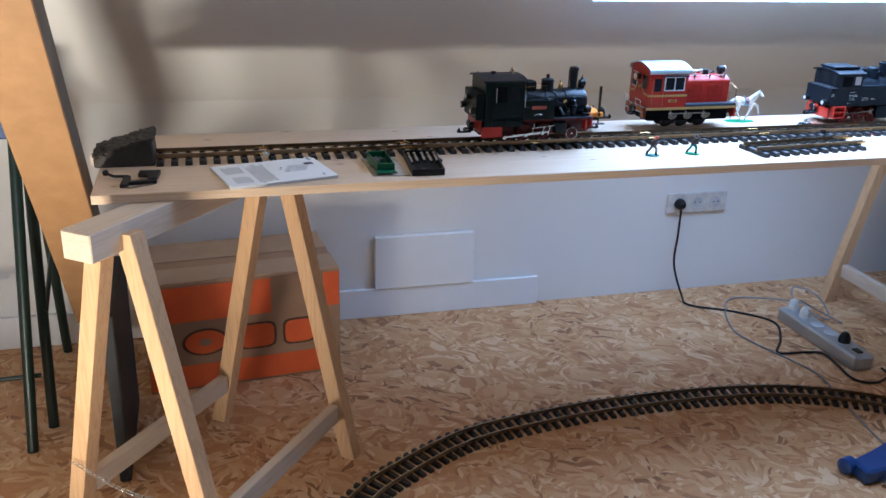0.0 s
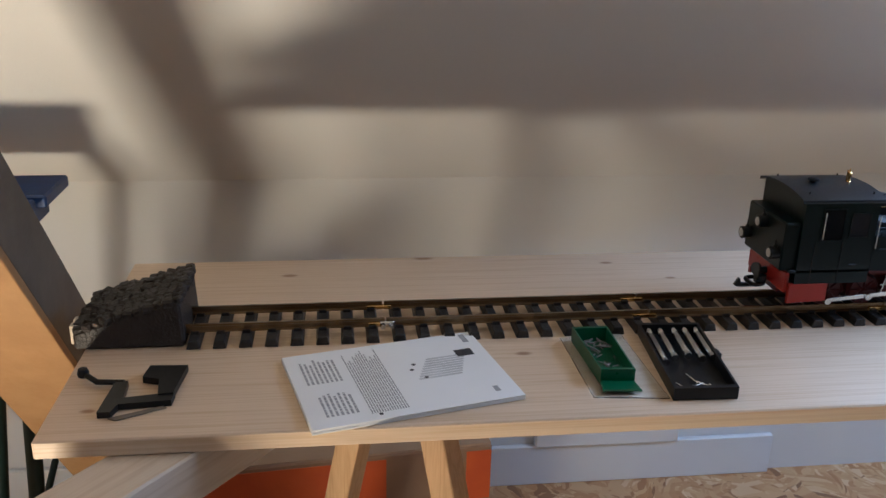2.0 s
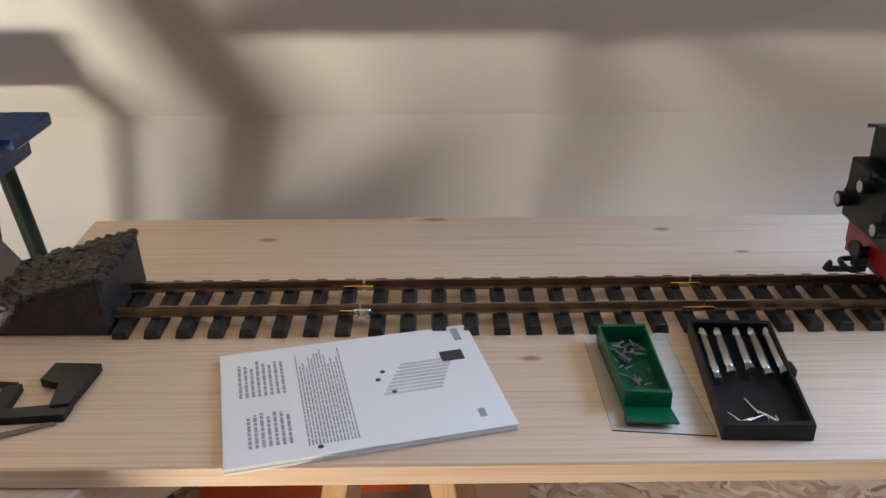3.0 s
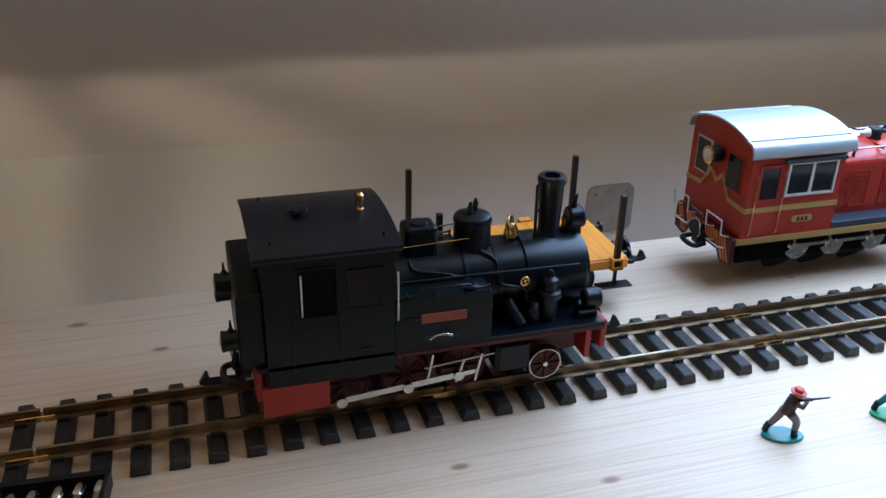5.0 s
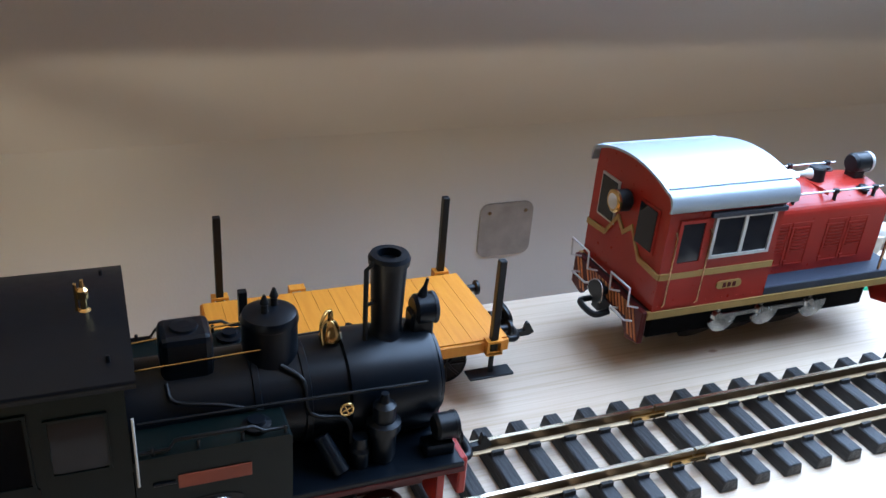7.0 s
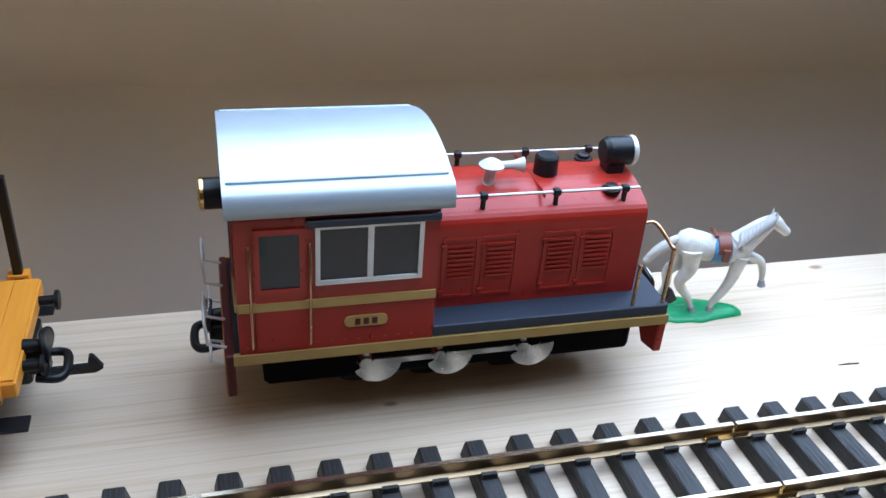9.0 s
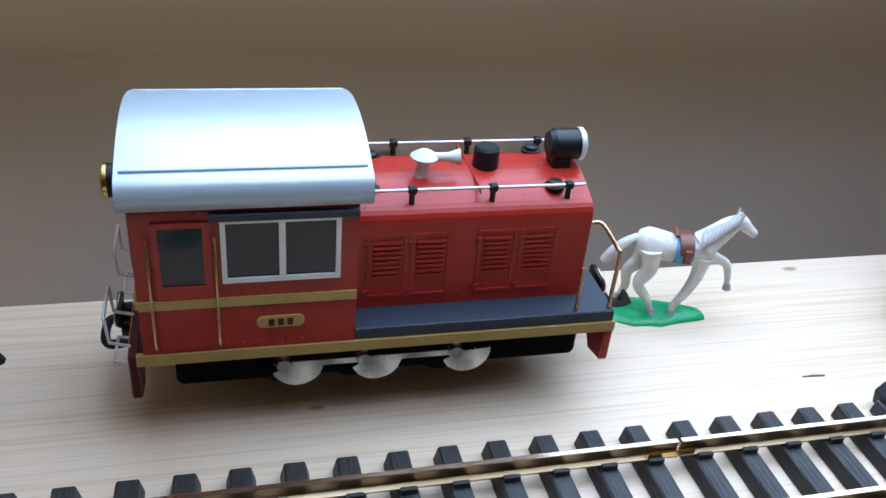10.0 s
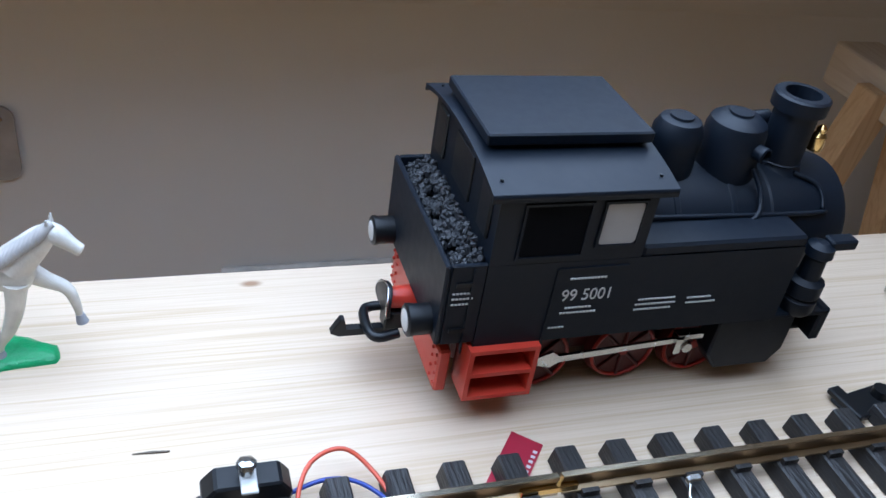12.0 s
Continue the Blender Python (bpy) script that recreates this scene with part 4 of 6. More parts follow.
for x, y in ((1.362, 0.338), (1.460, 0.334), (1.460, 0.376), (1.368, 0.372)):
    bm = B()
    lathe(bm, (x, y, 0.879), (0, 0, 1), [(0.0055, 0), (0.0055, 0.0014), (0.0038, 0.0016), (0.0036, 0.0034), (0.002, 0.0038)], 16)
    part("filler_cap", bm, M_BLACK, l2)
bm = B()
lathe(bm, (1.390, 0.346, 0.880), (0.12, 0, 1), [(0.0050, 0), (0.0034, 0.0015), (0.0030, 0.010), (0.0040, 0.012)], 16)
lathe(bm, (1.3915, 0.346, 0.8915), (0, 0, 1), [(0.0072, 0), (0.0074, 0.0012), (0.005, 0.003), (0.003, 0.0042)], 18)
lathe(bm, (1.394, 0.345, 0.8925), (1, -0.08, 0.02), [(0.0022, 0), (0.0026, 0.010), (0.0042, 0.0145), (0.0045, 0.0155)], 14)
part("horn", bm, M_GREYWHITE, l2, "white signal horn")
bm = B()
box(bm, 1.463, 1.474, 0.348, 0.360, 0.880, 0.888, 0.001)
part("lamp_bracket", bm, M_BLACK, l2)
headlamp(l2, (1.461, L2Y, 0.894), (1, 0, 0), 0.0085, 0.018, M_BLACK, M_SILVERFRAME)
for yy, d in ((YN + 0.003, 1), (YF - 0.003, -1)):
    bm = B()
    tube(bm, [(1.472, yy, SILL + 0.006), (1.472, yy, SILL + 0.034)], 0.0012, 8)
    part("deck_post", bm, M_COPPER, l2, "coppery handrail post")
    bm = B()
    tube(bm, curve_pts([(1.491, yy, SILL + 0.006), (1.491, yy, SILL + 0.040), (1.490, yy + d * 0.002, SILL + 0.044), (1.484, yy + d * 0.012, SILL + 0.053), (1.4785, yy + d * 0.014, SILL + 0.053)], 4), 0.0012, 8)
    part("deck_handrail", bm, M_COPPER, l2, "bent coppery handrail")

# --- flat wagon behind the steam engine ---
wg = thing("flat_wagon", (1.045, 0.364, TOP), "orange model flat wagon with black stakes", "model wagon")
bm = B()
box(bm, 0.938, 1.1390, 0.3125, 0.4120, 0.7905, 0.8000, 0.0008)
part("wagon_floor", bm, M_ORANGEWAGON, wg)
n = 15
for k in range(n):
    x = 0.9395 + k * (0.1985 / n)
    bm = B()
    box(bm, x + 0.00015, x + 0.1985 / n - 0.00015, 0.3140, 0.4105, 0.7998, 0.8012)
    part("plank", bm, M_ORANGEWAGON, wg)
for y, z1s in ((0.3115, (0.865, 0.0, 0.0, 0.865)), (0.4165, (0.866, 0.0, 0.0, 0.866))):
    for x, z1 in zip((0.953, 1.010, 1.075, 1.126), z1s):
        bm = B()
        frame_ring(bm, x - 0.006, x + 0.006, 0.792, 0.8025, y - 0.004, y + 0.004, 0.0018)
        box(bm, x - 0.006, x + 0.006, y - 0.004, y + 0.004, 0.791, 0.7935)
        part("stake_socket", bm, M_ORANGEWAGON, wg)
        if z1:
            bm = B()
            box(bm, x - 0.0026, x + 0.0026, y - 0.0026, y + 0.0026, 0.793, z1, 0.0004)
            part("stake", bm, M_BLACK, wg, "square black stake")
bm = B()
box(bm, 0.948, 1.140, 0.340, 0.388, 0.776, 0.7902, 0.002)
part("underframe", bm, M_BLACK, wg)
for x in (0.985, 1.103):
    for y, s in ((0.338, -1), (0.390, 1)):
        wheel(wg, x, y, 0.768, 0.0165, M_BLACK, M_BLACK, s)
for y in (0.311, 0.417):
    bm = B()
    box(bm, 1.108, 1.142, y - 0.006, y + 0.006, 0.7735, 0.7755, 0.0005)
    box(bm, 1.124, 1.127, y - 0.001, y + 0.001, 0.775, 0.791)
    part("footstep", bm, M_BLACK, wg, "black footboard")
coupler(wg, 1.138, 0.345, 0.793, 1)
coupler(wg, 0.938, 0.364, 0.792, -1)
for y in (0.333, 0.395):
    bm = B()
    lathe(bm, (1.139, y, 0.795), (1, 0, 0), [(0.003, 0), (0.003, 0.008), (0.006, 0.009), (0.006, 0.011)], 12)
    part("side_buffer", bm, M_BLACK, wg)

# --- dark green steam locomotive on the track ---
C1 = 0.2241
N1, F1 = C1 - 0.050, C1 + 0.050
l1 = thing("steam_locomotive", (0.91, C1, RAIL_TOP), "dark green and black model steam locomotive on the track", "model locomotive", "steam locomotives")
bm = B()
box(bm, 0.790, 1.040, C1 - 0.018, C1 + 0.018, 0.783, 0.822, 0.002)
part("chassis", bm, M_DARKRED, l1, "dark red frame")
bm = B()
box(bm, 0.785, 1.045, N1, F1, 0.8205, 0.8245, 0.0006)
part("running_board", bm, M_LOCO_BLACK, l1)
bm = B()
box(bm, 0.882, 1.045, N1 - 0.0006, N1 + 0.001, 0.8185, 0.8215)
part("red_edge", bm, M_DARKRED, l1)
# cab
bm = B()
prism(bm, [(N1, 0.8075), (F1, 0.8075), (F1, 0.905)] + ellipse(C1, 0.905, 0.05, 0.0075, 0, 180, 14)[1:-1] + [(N1, 0.905)], "x", 0.792, 0.881)
c1 = part("cab", bm, M_LOCO_GREEN, l1, "dark green cab")
bm = B()
prism(bm, arc_roof(C1, 0.053, 0.9085, 0.0065, 0.0018), "x", 0.786, 0.886, smooth=True)
r1 = part("roof", bm, M_LOCO_BLACK, l1, "satin black curved roof")
bm = B()
lathe(bm, (0.824, C1, 0.9145), (0, 0, 1), [(0.004, 0), (0.0042, 0.0025), (0.0068, 0.003), (0.0064, 0.0052), (0.003, 0.0062)], 18)
part("roof_vent", bm, M_LOCO_BLACK, r1)
bm = B()
lathe(bm, (0.868, C1, 0.9145), (0, 0, 1), [(0.0035, 0), (0.0016, 0.0015), (0.0014, 0.006), (0.0026, 0.007), (0.0026, 0.011), (0.0012, 0.0125), (0.0008, 0.016)], 14)
tube(bm, [(0.865, C1, 0.9145), (0.865, C1, 0.929)], 0.0008, 6)
part("whistle", bm, M_BRASS, r1, "brass steam whistle")
for x, y in ((0.800, N1 + 0.012), (0.876, N1 + 0.010), (0.800, F1 - 0.012), (0.876, F1 - 0.012)):
    bm = B()
    cone(bm, (x, y, 0.908), (x, y, 0.9145), 0.0011, 0.0009, 8)
    part("roof_peg", bm, M_BLACK, r1)
for sgn, y0 in ((-1, N1), (1, F1)):
    # the cab is solid: a black plate paints the shade inside its opening
    for xa, xb, za, zb, nm in ((0.815, 0.841, 0.860, 0.8965, "cab_opening"), (0.849, 0.872, 0.8635, 0.892, "cab_window")):
        bm = B()
        prism(bm, rounded(xa, xb, za, zb, 0.004), "y", *sorted((y0 + sgn * 0.0004, y0 - sgn * 0.001)))
        o = part(nm, bm, M_DARK_PANE if nm == "cab_window" else M_SHADE_BLACK, c1)
        bm = B()
        frame_ring(bm, xa - 0.001, xb + 0.001, za - 0.001, zb + 0.001, *sorted((y0 + sgn * 0.0010, y0 - sgn * 0.001)), 0.0014)
        part("window_surround", bm, M_LOCO_GREEN, o)
    bm = B()
    tube(bm, [(0.817, y0 + sgn * 0.0015, 0.862), (0.817, y0 + sgn * 0.0015, 0.893)], 0.0007, 6)
    tube(bm, [(0.883, y0 + sgn * 0.0015, 0.850), (0.883, y0 + sgn * 0.0015, 0.888)], 0.0007, 6)
    part("grab_rail", bm, M_SILVERFRAME, c1)
    for xa in (0.8095, 0.8425):
        bm = B()
        box(bm, xa, xa + 0.0008, *sorted((y0 + sgn * 0.0006, y0 - sgn * 0.001)), 0.812, 0.858)
        part("door_seam", bm, M_BLACK, c1)
    # steps and side tank
    bm = B()
    prism(bm, [(0.787, 0.8075), (0.8335, 0.8075), (0.8335, 0.786), (0.787, 0.784)], "y", *sorted((y0 + sgn * 0.0005, y0 - sgn * 0.004)))
    part("step_plate", bm, M_RED, l1, "bright red cab step plate")
    bm = B()
    prism(bm, rounded(0.8815, 0.953, 0.8235, 0.8635, 0.0015, 1), "y", *sorted((y0, y0 - sgn * 0.022)))
    tk = part("side_tank", bm, M_LOCO_GREEN, l1)
    bm = B()
    tube(bm, [(0.884, y0 - sgn * 0.002, 0.8655), (0.897, y0 - sgn * 0.002, 0.8655), (0.900, y0 - sgn * 0.002, 0.870), (0.935, y0 - sgn * 0.002, 0.870), (0.940, y0 - sgn * 0.002, 0.8665), (0.951, y0 - sgn * 0.002, 0.8665)], 0.0010, 6)
    part("tank_rail", bm, M_BLACK, tk)
    bm = B()
    lathe(bm, (0.938, y0 - sgn * 0.010, 0.8635), (0, 0, 1), [(0.007, 0), (0.007, 0.002), (0.0045, 0.0026), (0.004, 0.0045)], 16)
    part("tank_filler", bm, M_LOCO_BLACK, tk)
    bm = B()
    box(bm, 0.900, 0.9335, *sorted((y0 + sgn * 0.0009, y0)), 0.8440, 0.8515, 0.0003)
    part("nameplate", bm, M_NAMEPLATE, tk, "plain reddish nameplate")
    bm = B()
    prism(bm, ellipse(0.915, 0.832, 0.0145, 0.0042, 0, 340, 17), "y", *sorted((y0 + sgn * 0.0004, y0 - sgn * 0.001)))
    slot = part("tank_slot", bm, M_BLACK, tk)
    bm = B()
    tube(bm, [(0.906, y0 + sgn * 0.001, 0.8305), (0.911, y0 + sgn * 0.001, 0.8335), (0.919, y0 + sgn * 0.001, 0.8335), (0.923, y0 + sgn * 0.001, 0.8315)], 0.0010, 6)
    part("lever", bm, M_STEEL, slot)
    # running gear
    gy = C1 + sgn * 0.040
    for xw in (0.848, 0.893, 0.938):
        wheel(l1, xw, C1 + sgn * 0.030, 0.7900, 0.0185, M_DARKRED, M_DARKRED, sgn)
    wheel(l1, 1.004, C1 + sgn * 0.036, 0.7850, 0.0140, M_DARKRED, M_STEEL, sgn)
    bm = B()
    prism(bm, [(0.841, 0.7790), (0.925, 0.7865), (0.947, 0.7890), (0.947, 0.7925), (0.925, 0.7915), (0.841, 0.7840)], "y", gy - 0.0010, gy + 0.0010, 0.0004)
    rod = part("connecting_rod", bm, M_STEEL, l1, "bright steel connecting rod")
    for x, z in ((0.843, 0.7810), (0.893, 0.7850), (0.932, 0.7895)):
        bm = B()
        cone(bm, (x, gy + sgn * 0.003, z), (x, gy - sgn * 0.002, z), 0.0040, 0.0045, 12)
        part("rod_bearing", bm, M_STEEL, rod)
    bm = B()
    tube(bm, [(0.905, gy + sgn * 0.001, 0.800), (0.936, gy + sgn * 0.001, 0.803), (0.962, gy + sgn * 0.001, 0.805)], 0.0012, 6)
    tube(bm, [(0.930, gy + sgn * 0.001, 0.784), (0.936, gy + sgn * 0.001, 0.803)], 0.0014, 6)
    tube(bm, [(0.945, gy + sgn * 0.001, 0.783), (0.950, gy + sgn * 0.001, 0.806)], 0.0014, 6)
    tube(bm, [(0.908, gy + sgn * 0.001, 0.790), (0.912, gy + sgn * 0.001, 0.811)], 0.0012, 6)
    part("valve_gear", bm, M_STEEL, l1, "bright steel valve gear")
    bm = B()
    box(bm, 0.960, 0.988, *sorted((gy + sgn * 0.006, gy - sgn * 0.014)), 0.788, 0.814, 0.003)
    part("cylinder", bm, M_LOCO_BLACK, l1)
    bm = B()
    lathe(bm, (1.004, y0 - sgn * 0.016, 0.8245), (0, 0, 1), [(0.006, 0), (0.007, 0.003), (0.007, 0.018), (0.009, 0.019), (0.009, 0.024), (0.006, 0.025), (0.006, 0.034), (0.003, 0.036), (0.002, 0.041)], 14)
    part("air_pump", bm, M_LOCO_BLACK, l1)
    bm = B()
    box(bm, 1.030, 1.034, *sorted((y0, y0 - sgn * 0.020)), 0.795, 0.8205)
    part("front_step", bm, M_RED, l1)
    bm = B()
    box(bm, 1.026, 1.0425, *sorted((y0 - sgn * 0.008, y0 - sgn * 0.020)), 0.8245, 0.831, 0.001)
    headlamp(l1, (1.032, C1 + sgn * 0.035, 0.8385), (1, 0, 0), 0.0075, 0.012, M_BLACK, M_BLACK)
    part("lamp_box", bm, M_LOCO_BLACK, l1)
# boiler, smokebox, domes, chimney
bm = B()
lathe(bm, (0.880, C1, 0.8520), (1, 0, 0), [(0.0275, 0), (0.0275, 0.060), (0.0284, 0.0605), (0.0284, 0.0635), (0.0275, 0.064), (0.0275, 0.085), (0.0284, 0.0855), (0.0284, 0.0885), (0.0275, 0.089), (0.0275, 0.108), (0.0295, 0.109), (0.0295, 0.155), (0.0280, 0.158), (0.012, 0.160)], 30)
bo = part("boiler", bm, M_LOCO_BLACK, l1, "black boiler with raised bands")
bm = B()
box(bm, 0.990, 1.040, C1 - 0.020, C1 + 0.020, 0.8245, 0.840, 0.003)
part("saddle", bm, M_LOCO_BLACK, l1)
bm = B()
lathe(bm, (1.0145, C1, 0.8770), (0, 0, 1), [(0.0125, 0), (0.0092, 0.004), (0.0082, 0.008), (0.0096, 0.044), (0.0108, 0.0445), (0.0112, 0.048), (0.0100, 0.050), (0.0062, 0.0502), (0.0060, 0.046)], 24)
ch = part("chimney", bm, M_LOCO_BLACK, l1)
bm = B()
tube(bm, [(1.001, C1 - 0.006, 0.880), (1.0005, C1 - 0.006, 0.922), (1.006, C1 - 0.004, 0.925)], 0.0013, 6)
tube(bm, [(1.000, C1 - 0.006, 0.901), (1.006, C1 - 0.003, 0.901)], 0.0010, 6)
part("steam_pipe", bm, M_BLACK, ch)
bm = B()
lathe(bm, (0.9525, C1, 0.8700), (0, 0, 1), [(0.0152, 0), (0.0142, 0.003), (0.0140, 0.0265), (0.0147, 0.027), (0.0147, 0.0285), (0.0136, 0.0312), (0.0100, 0.0328), (0.003, 0.0334)], 24)
dm = part("steam_dome", bm, M_LOCO_BLACK, l1)
for dx in (-0.003, 0.003):
    bm = B()
    lathe(bm, (0.9525 + dx, C1 + dx, 0.9025), (0, 0, 1), [(0.0020, 0), (0.0018, 0.005), (0.0024, 0.006), (0.0008, 0.0105)], 10)
    part("safety_valve", bm, M_BLACK, dm)
bm = B()
box(bm, 0.8985, 0.9235, C1 - 0.0115, C1 + 0.0115, 0.868, 0.899, 0.0035, seg=2)
sb = part("sand_box", bm, M_LOCO_BLACK, l1)
bm = B()
lathe(bm, (0.911, C1, 0.8985), (0, 0, 1), [(0.007, 0), (0.0065, 0.0018), (0.003, 0.0024)], 16)
part("sand_lid", bm, M_LOCO_BLACK, sb)
bm = B()
lathe(bm, (0.984, C1, 0.8800), (0, 0, 1), [(0.0058, 0), (0.0062, 0.0018), (0.0052, 0.006), (0.0036, 0.010), (0.0016, 0.0118), (0.0014, 0.016), (0.0004, 0.018)], 16)
bl = part("bell", bm, M_BRASS, l1, "polished brass bell")
bm = B()
tube(bm, curve_pts([(0.9785, C1 - 0.006, 0.881), (0.9775, C1 - 0.006, 0.893), (0.981, C1 - 0.002, 0.8975), (0.984, C1, 0.897)], 4), 0.0009, 6)
part("bell_yoke", bm, M_BRASS, bl)
headlamp(l1, (1.029, C1, 0.8915), (1, 0, 0), 0.0085, 0.012, M_LOCO_BLACK, M_DECK)
bm = B()
box(bm, 1.027, 1.040, C1 - 0.006, C1 + 0.006, 0.874, 0.8915, 0.0015)
lathe(bm, (1.034, C1, 0.899), (0.25, 0, 1), [(0.003, 0), (0.002, 0.004), (0.0012, 0.006), (0.0008, 0.011)], 10)
part("lamp_stand", bm, M_LOCO_BLACK, l1)
for sgn in (-1, 1):
    bm = B()
    tube(bm, [(0.884, C1 + sgn * 0.012, 0.8855), (0.945, C1 + sgn * 0.0142, 0.889)], 0.0005, 6)
    part("whistle_rod", bm, M_BRASS, l1)
    bm = B()
    tube(bm, curve_pts([(0.955, C1 + sgn * 0.014, 0.878), (0.965, C1 + sgn * 0.021, 0.8715), (0.967, C1 + sgn * 0.028, 0.856), (0.985, C1 + sgn * 0.030, 0.850), (0.988, C1 + sgn * 0.031, 0.835)], 4), 0.0013, 6)
    tube(bm, [(0.885, C1 + sgn * 0.0275, 0.866), (0.955, C1 + sgn * 0.0285, 0.866), (1.028, C1 + sgn * 0.031, 0.866)], 0.0009, 6)
    part("boiler_pipe", bm, M_BLACK, bo)
    bm = B()
    ring = [(0.985 + 0.0034 * math.cos(a * math.pi / 8), C1 + sgn * 0.031, 0.857 + 0.0034 * math.sin(a * math.pi / 8)) for a in range(17)]
    tube(bm, ring, 0.0008, 6)
    for a in range(4):
        tube(bm, [(0.985, C1 + sgn * 0.031, 0.857), (0.985 + 0.0034 * math.cos(a * math.pi / 2 + 0.4), C1 + sgn * 0.031, 0.857 + 0.0034 * math.sin(a * math.pi / 2 + 0.4))], 0.0006, 5)
    part("hand_wheel", bm, M_BRASS, l1, "small brass hand wheel")
    bm = B()
    lathe(bm, (0.991, C1 + sgn * 0.036, 0.8245), (0, 0, 1), [(0.005, 0), (0.0055, 0.010), (0.004, 0.012), (0.004, 0.018)], 12)
    part("lubricator", bm, M_LOCO_BLACK, l1)
bm = B()
lathe(bm, (1.040, C1, 0.8520), (1, 0, 0), [(0.024, 0), (0.0235, 0.0018), (0.012, 0.0042), (0.004, 0.0052)], 26)
sd = part("smokebox_door", bm, M_LOCO_BLACK, l1, "domed black smokebox door")
bm = B()
lathe(bm, (1.045, C1, 0.8520), (1, 0, 0), [(0.0032, 0), (0.0032, 0.003), (0.0016, 0.004)], 12)
tube(bm, [(1.0485, C1 - 0.004, 0.8535), (1.0485, C1 + 0.004, 0.8505)], 0.0007, 6)
part("door_dart", bm, M_BRASS, sd, "small brass door catch")
for sgn in (-1, 1):
    bm = B()
    tube(bm, curve_pts([(0.900, C1 + sgn * 0.014, 0.877), (0.903, C1 + sgn * 0.022, 0.8715), (0.925, C1 + sgn * 0.0255, 0.868), (0.944, C1 + sgn * 0.028, 0.862)], 4), 0.0011, 6)
    part("sand_pipe", bm, M_BLACK, bo)
    bm = B()
    cone(bm, (0.972, C1 + sgn * 0.030, 0.842), (0.980, C1 + sgn * 0.041, 0.826), 0.0042, 0.0050, 14)
    part("injector", bm, M_LOCO_BLACK, l1)
    for x in (0.890, 0.910, 0.930, 0.950):
        bm = B()
        cone(bm, (x, C1 + sgn * 0.048, 0.8633), (x, C1 + sgn * 0.048, 0.8680), 0.0009, 0.0009, 8)
        part("rail_stanchion", bm, M_BLACK, l1)
    for x, z in ((0.855, 0.8295), (0.889, 0.8475)):
        bm = B()
        box(bm, x, x + 0.010, *sorted((C1 + sgn * 0.0512, C1 + sgn * 0.049)), z, z + 0.0014, 0.0003)
        part("step_ledge", bm, M_LOCO_BLACK, l1)
# rear: bunker, lamps, coupler
bm = B()
box(bm, 0.774, 0.792, N1 + 0.004, F1 - 0.004, 0.8225, 0.880, 0.0015)
part("coal_bunker", bm, M_LOCO_GREEN, l1)
for z, y in ((0.868, C1), (0.842, N1 + 0.014), (0.842, F1 - 0.014)):
    headlamp(l1, (0.776, y, z), (-1, 0, 0), 0.0072, 0.012, M_BLACK, M_BLACK)
    bm = B()
    lathe(bm, (0.770, y, z + 0.006), (0, 0, 1), [(0.003, 0), (0.002, 0.003), (0.0012, 0.004), (0.0006, 0.010)], 8)
    part("lamp_handle", bm, M_BLACK, l1)
bm = B()
box(bm, 0.783, 0.788, N1 + 0.004, F1 - 0.004, 0.795, 0.8205, 0.001)
part("rear_beam", bm, M_RED, l1)
bm = B()
box(bm, 1.043, 1.048, N1 + 0.002, F1 - 0.002, 0.800, 0.8245, 0.001)
part("front_beam", bm, M_RED, l1)
coupler(l1, 0.783, C1, 0.800, -1)
coupler(l1, 1.048, C1, 0.800, 1)

# --- black steam locomotive with red frame, standing on the board ---
C3 = 0.354
N3, F3 = 0.306, 0.402
l3 = thing("steam_locomotive", (1.88, C3, TOP), "matt black model steam locomotive with red frame on the board", "model locomotive", "steam locomotives")
bm = B()
box(bm, 1.790, 1.985, C3 - 0.020, C3 + 0.020, 0.765, 0.797, 0.002)
part("chassis", bm, M_DARKRED, l3)
bm = B()
box(bm, 1.788, 1.953, N3, F3, 0.8000, 0.8458)
box(bm, 1.8625, 1.953, N3, F3, 0.8455, 0.8520, 0.0014)
body3 = part("tank_body", bm, M_SATIN_BLACK, l3, "satin black side tanks")
bm = B()
prism(bm, [(N3, 0.846), (F3, 0.846), (F3, 0.8815)] + ellipse(C3, 0.8815, 0.048, 0.006, 0, 180, 14)[1:-1] + [(N3, 0.8815)], "x", 1.788, 1.862)
cb = part("cab", bm, M_SATIN_BLACK, l3)
bm = B()
prism(bm, arc_roof(C3, 0.052, 0.8845, 0.0065, 0.0018), "x", 1.782, 1.868, smooth=True)
rf = part("roof", bm, M_SATIN_BLACK, l3, "satin black curved cab roof")
bm = B()
box(bm, 1.790, 1.862, C3 - 0.022, C3 + 0.028, 0.886, 0.8925)
box(bm, 1.7865, 1.866, C3 - 0.0255, C3 + 0.033, 0.8922, 0.8978, 0.0008)
part("roof_hatch", bm, M_SATIN_BLACK, rf, "flat raised roof hatch")
bm = B()
for x in (1.788, 1.862):
    for y in (N3 + 0.004, F3 - 0.004):
        cone(bm, (x, y, 0.8835), (x, y, 0.8875), 0.0008, 0.0008, 8)
part("roof_pegs", bm, M_BLACK, rf)
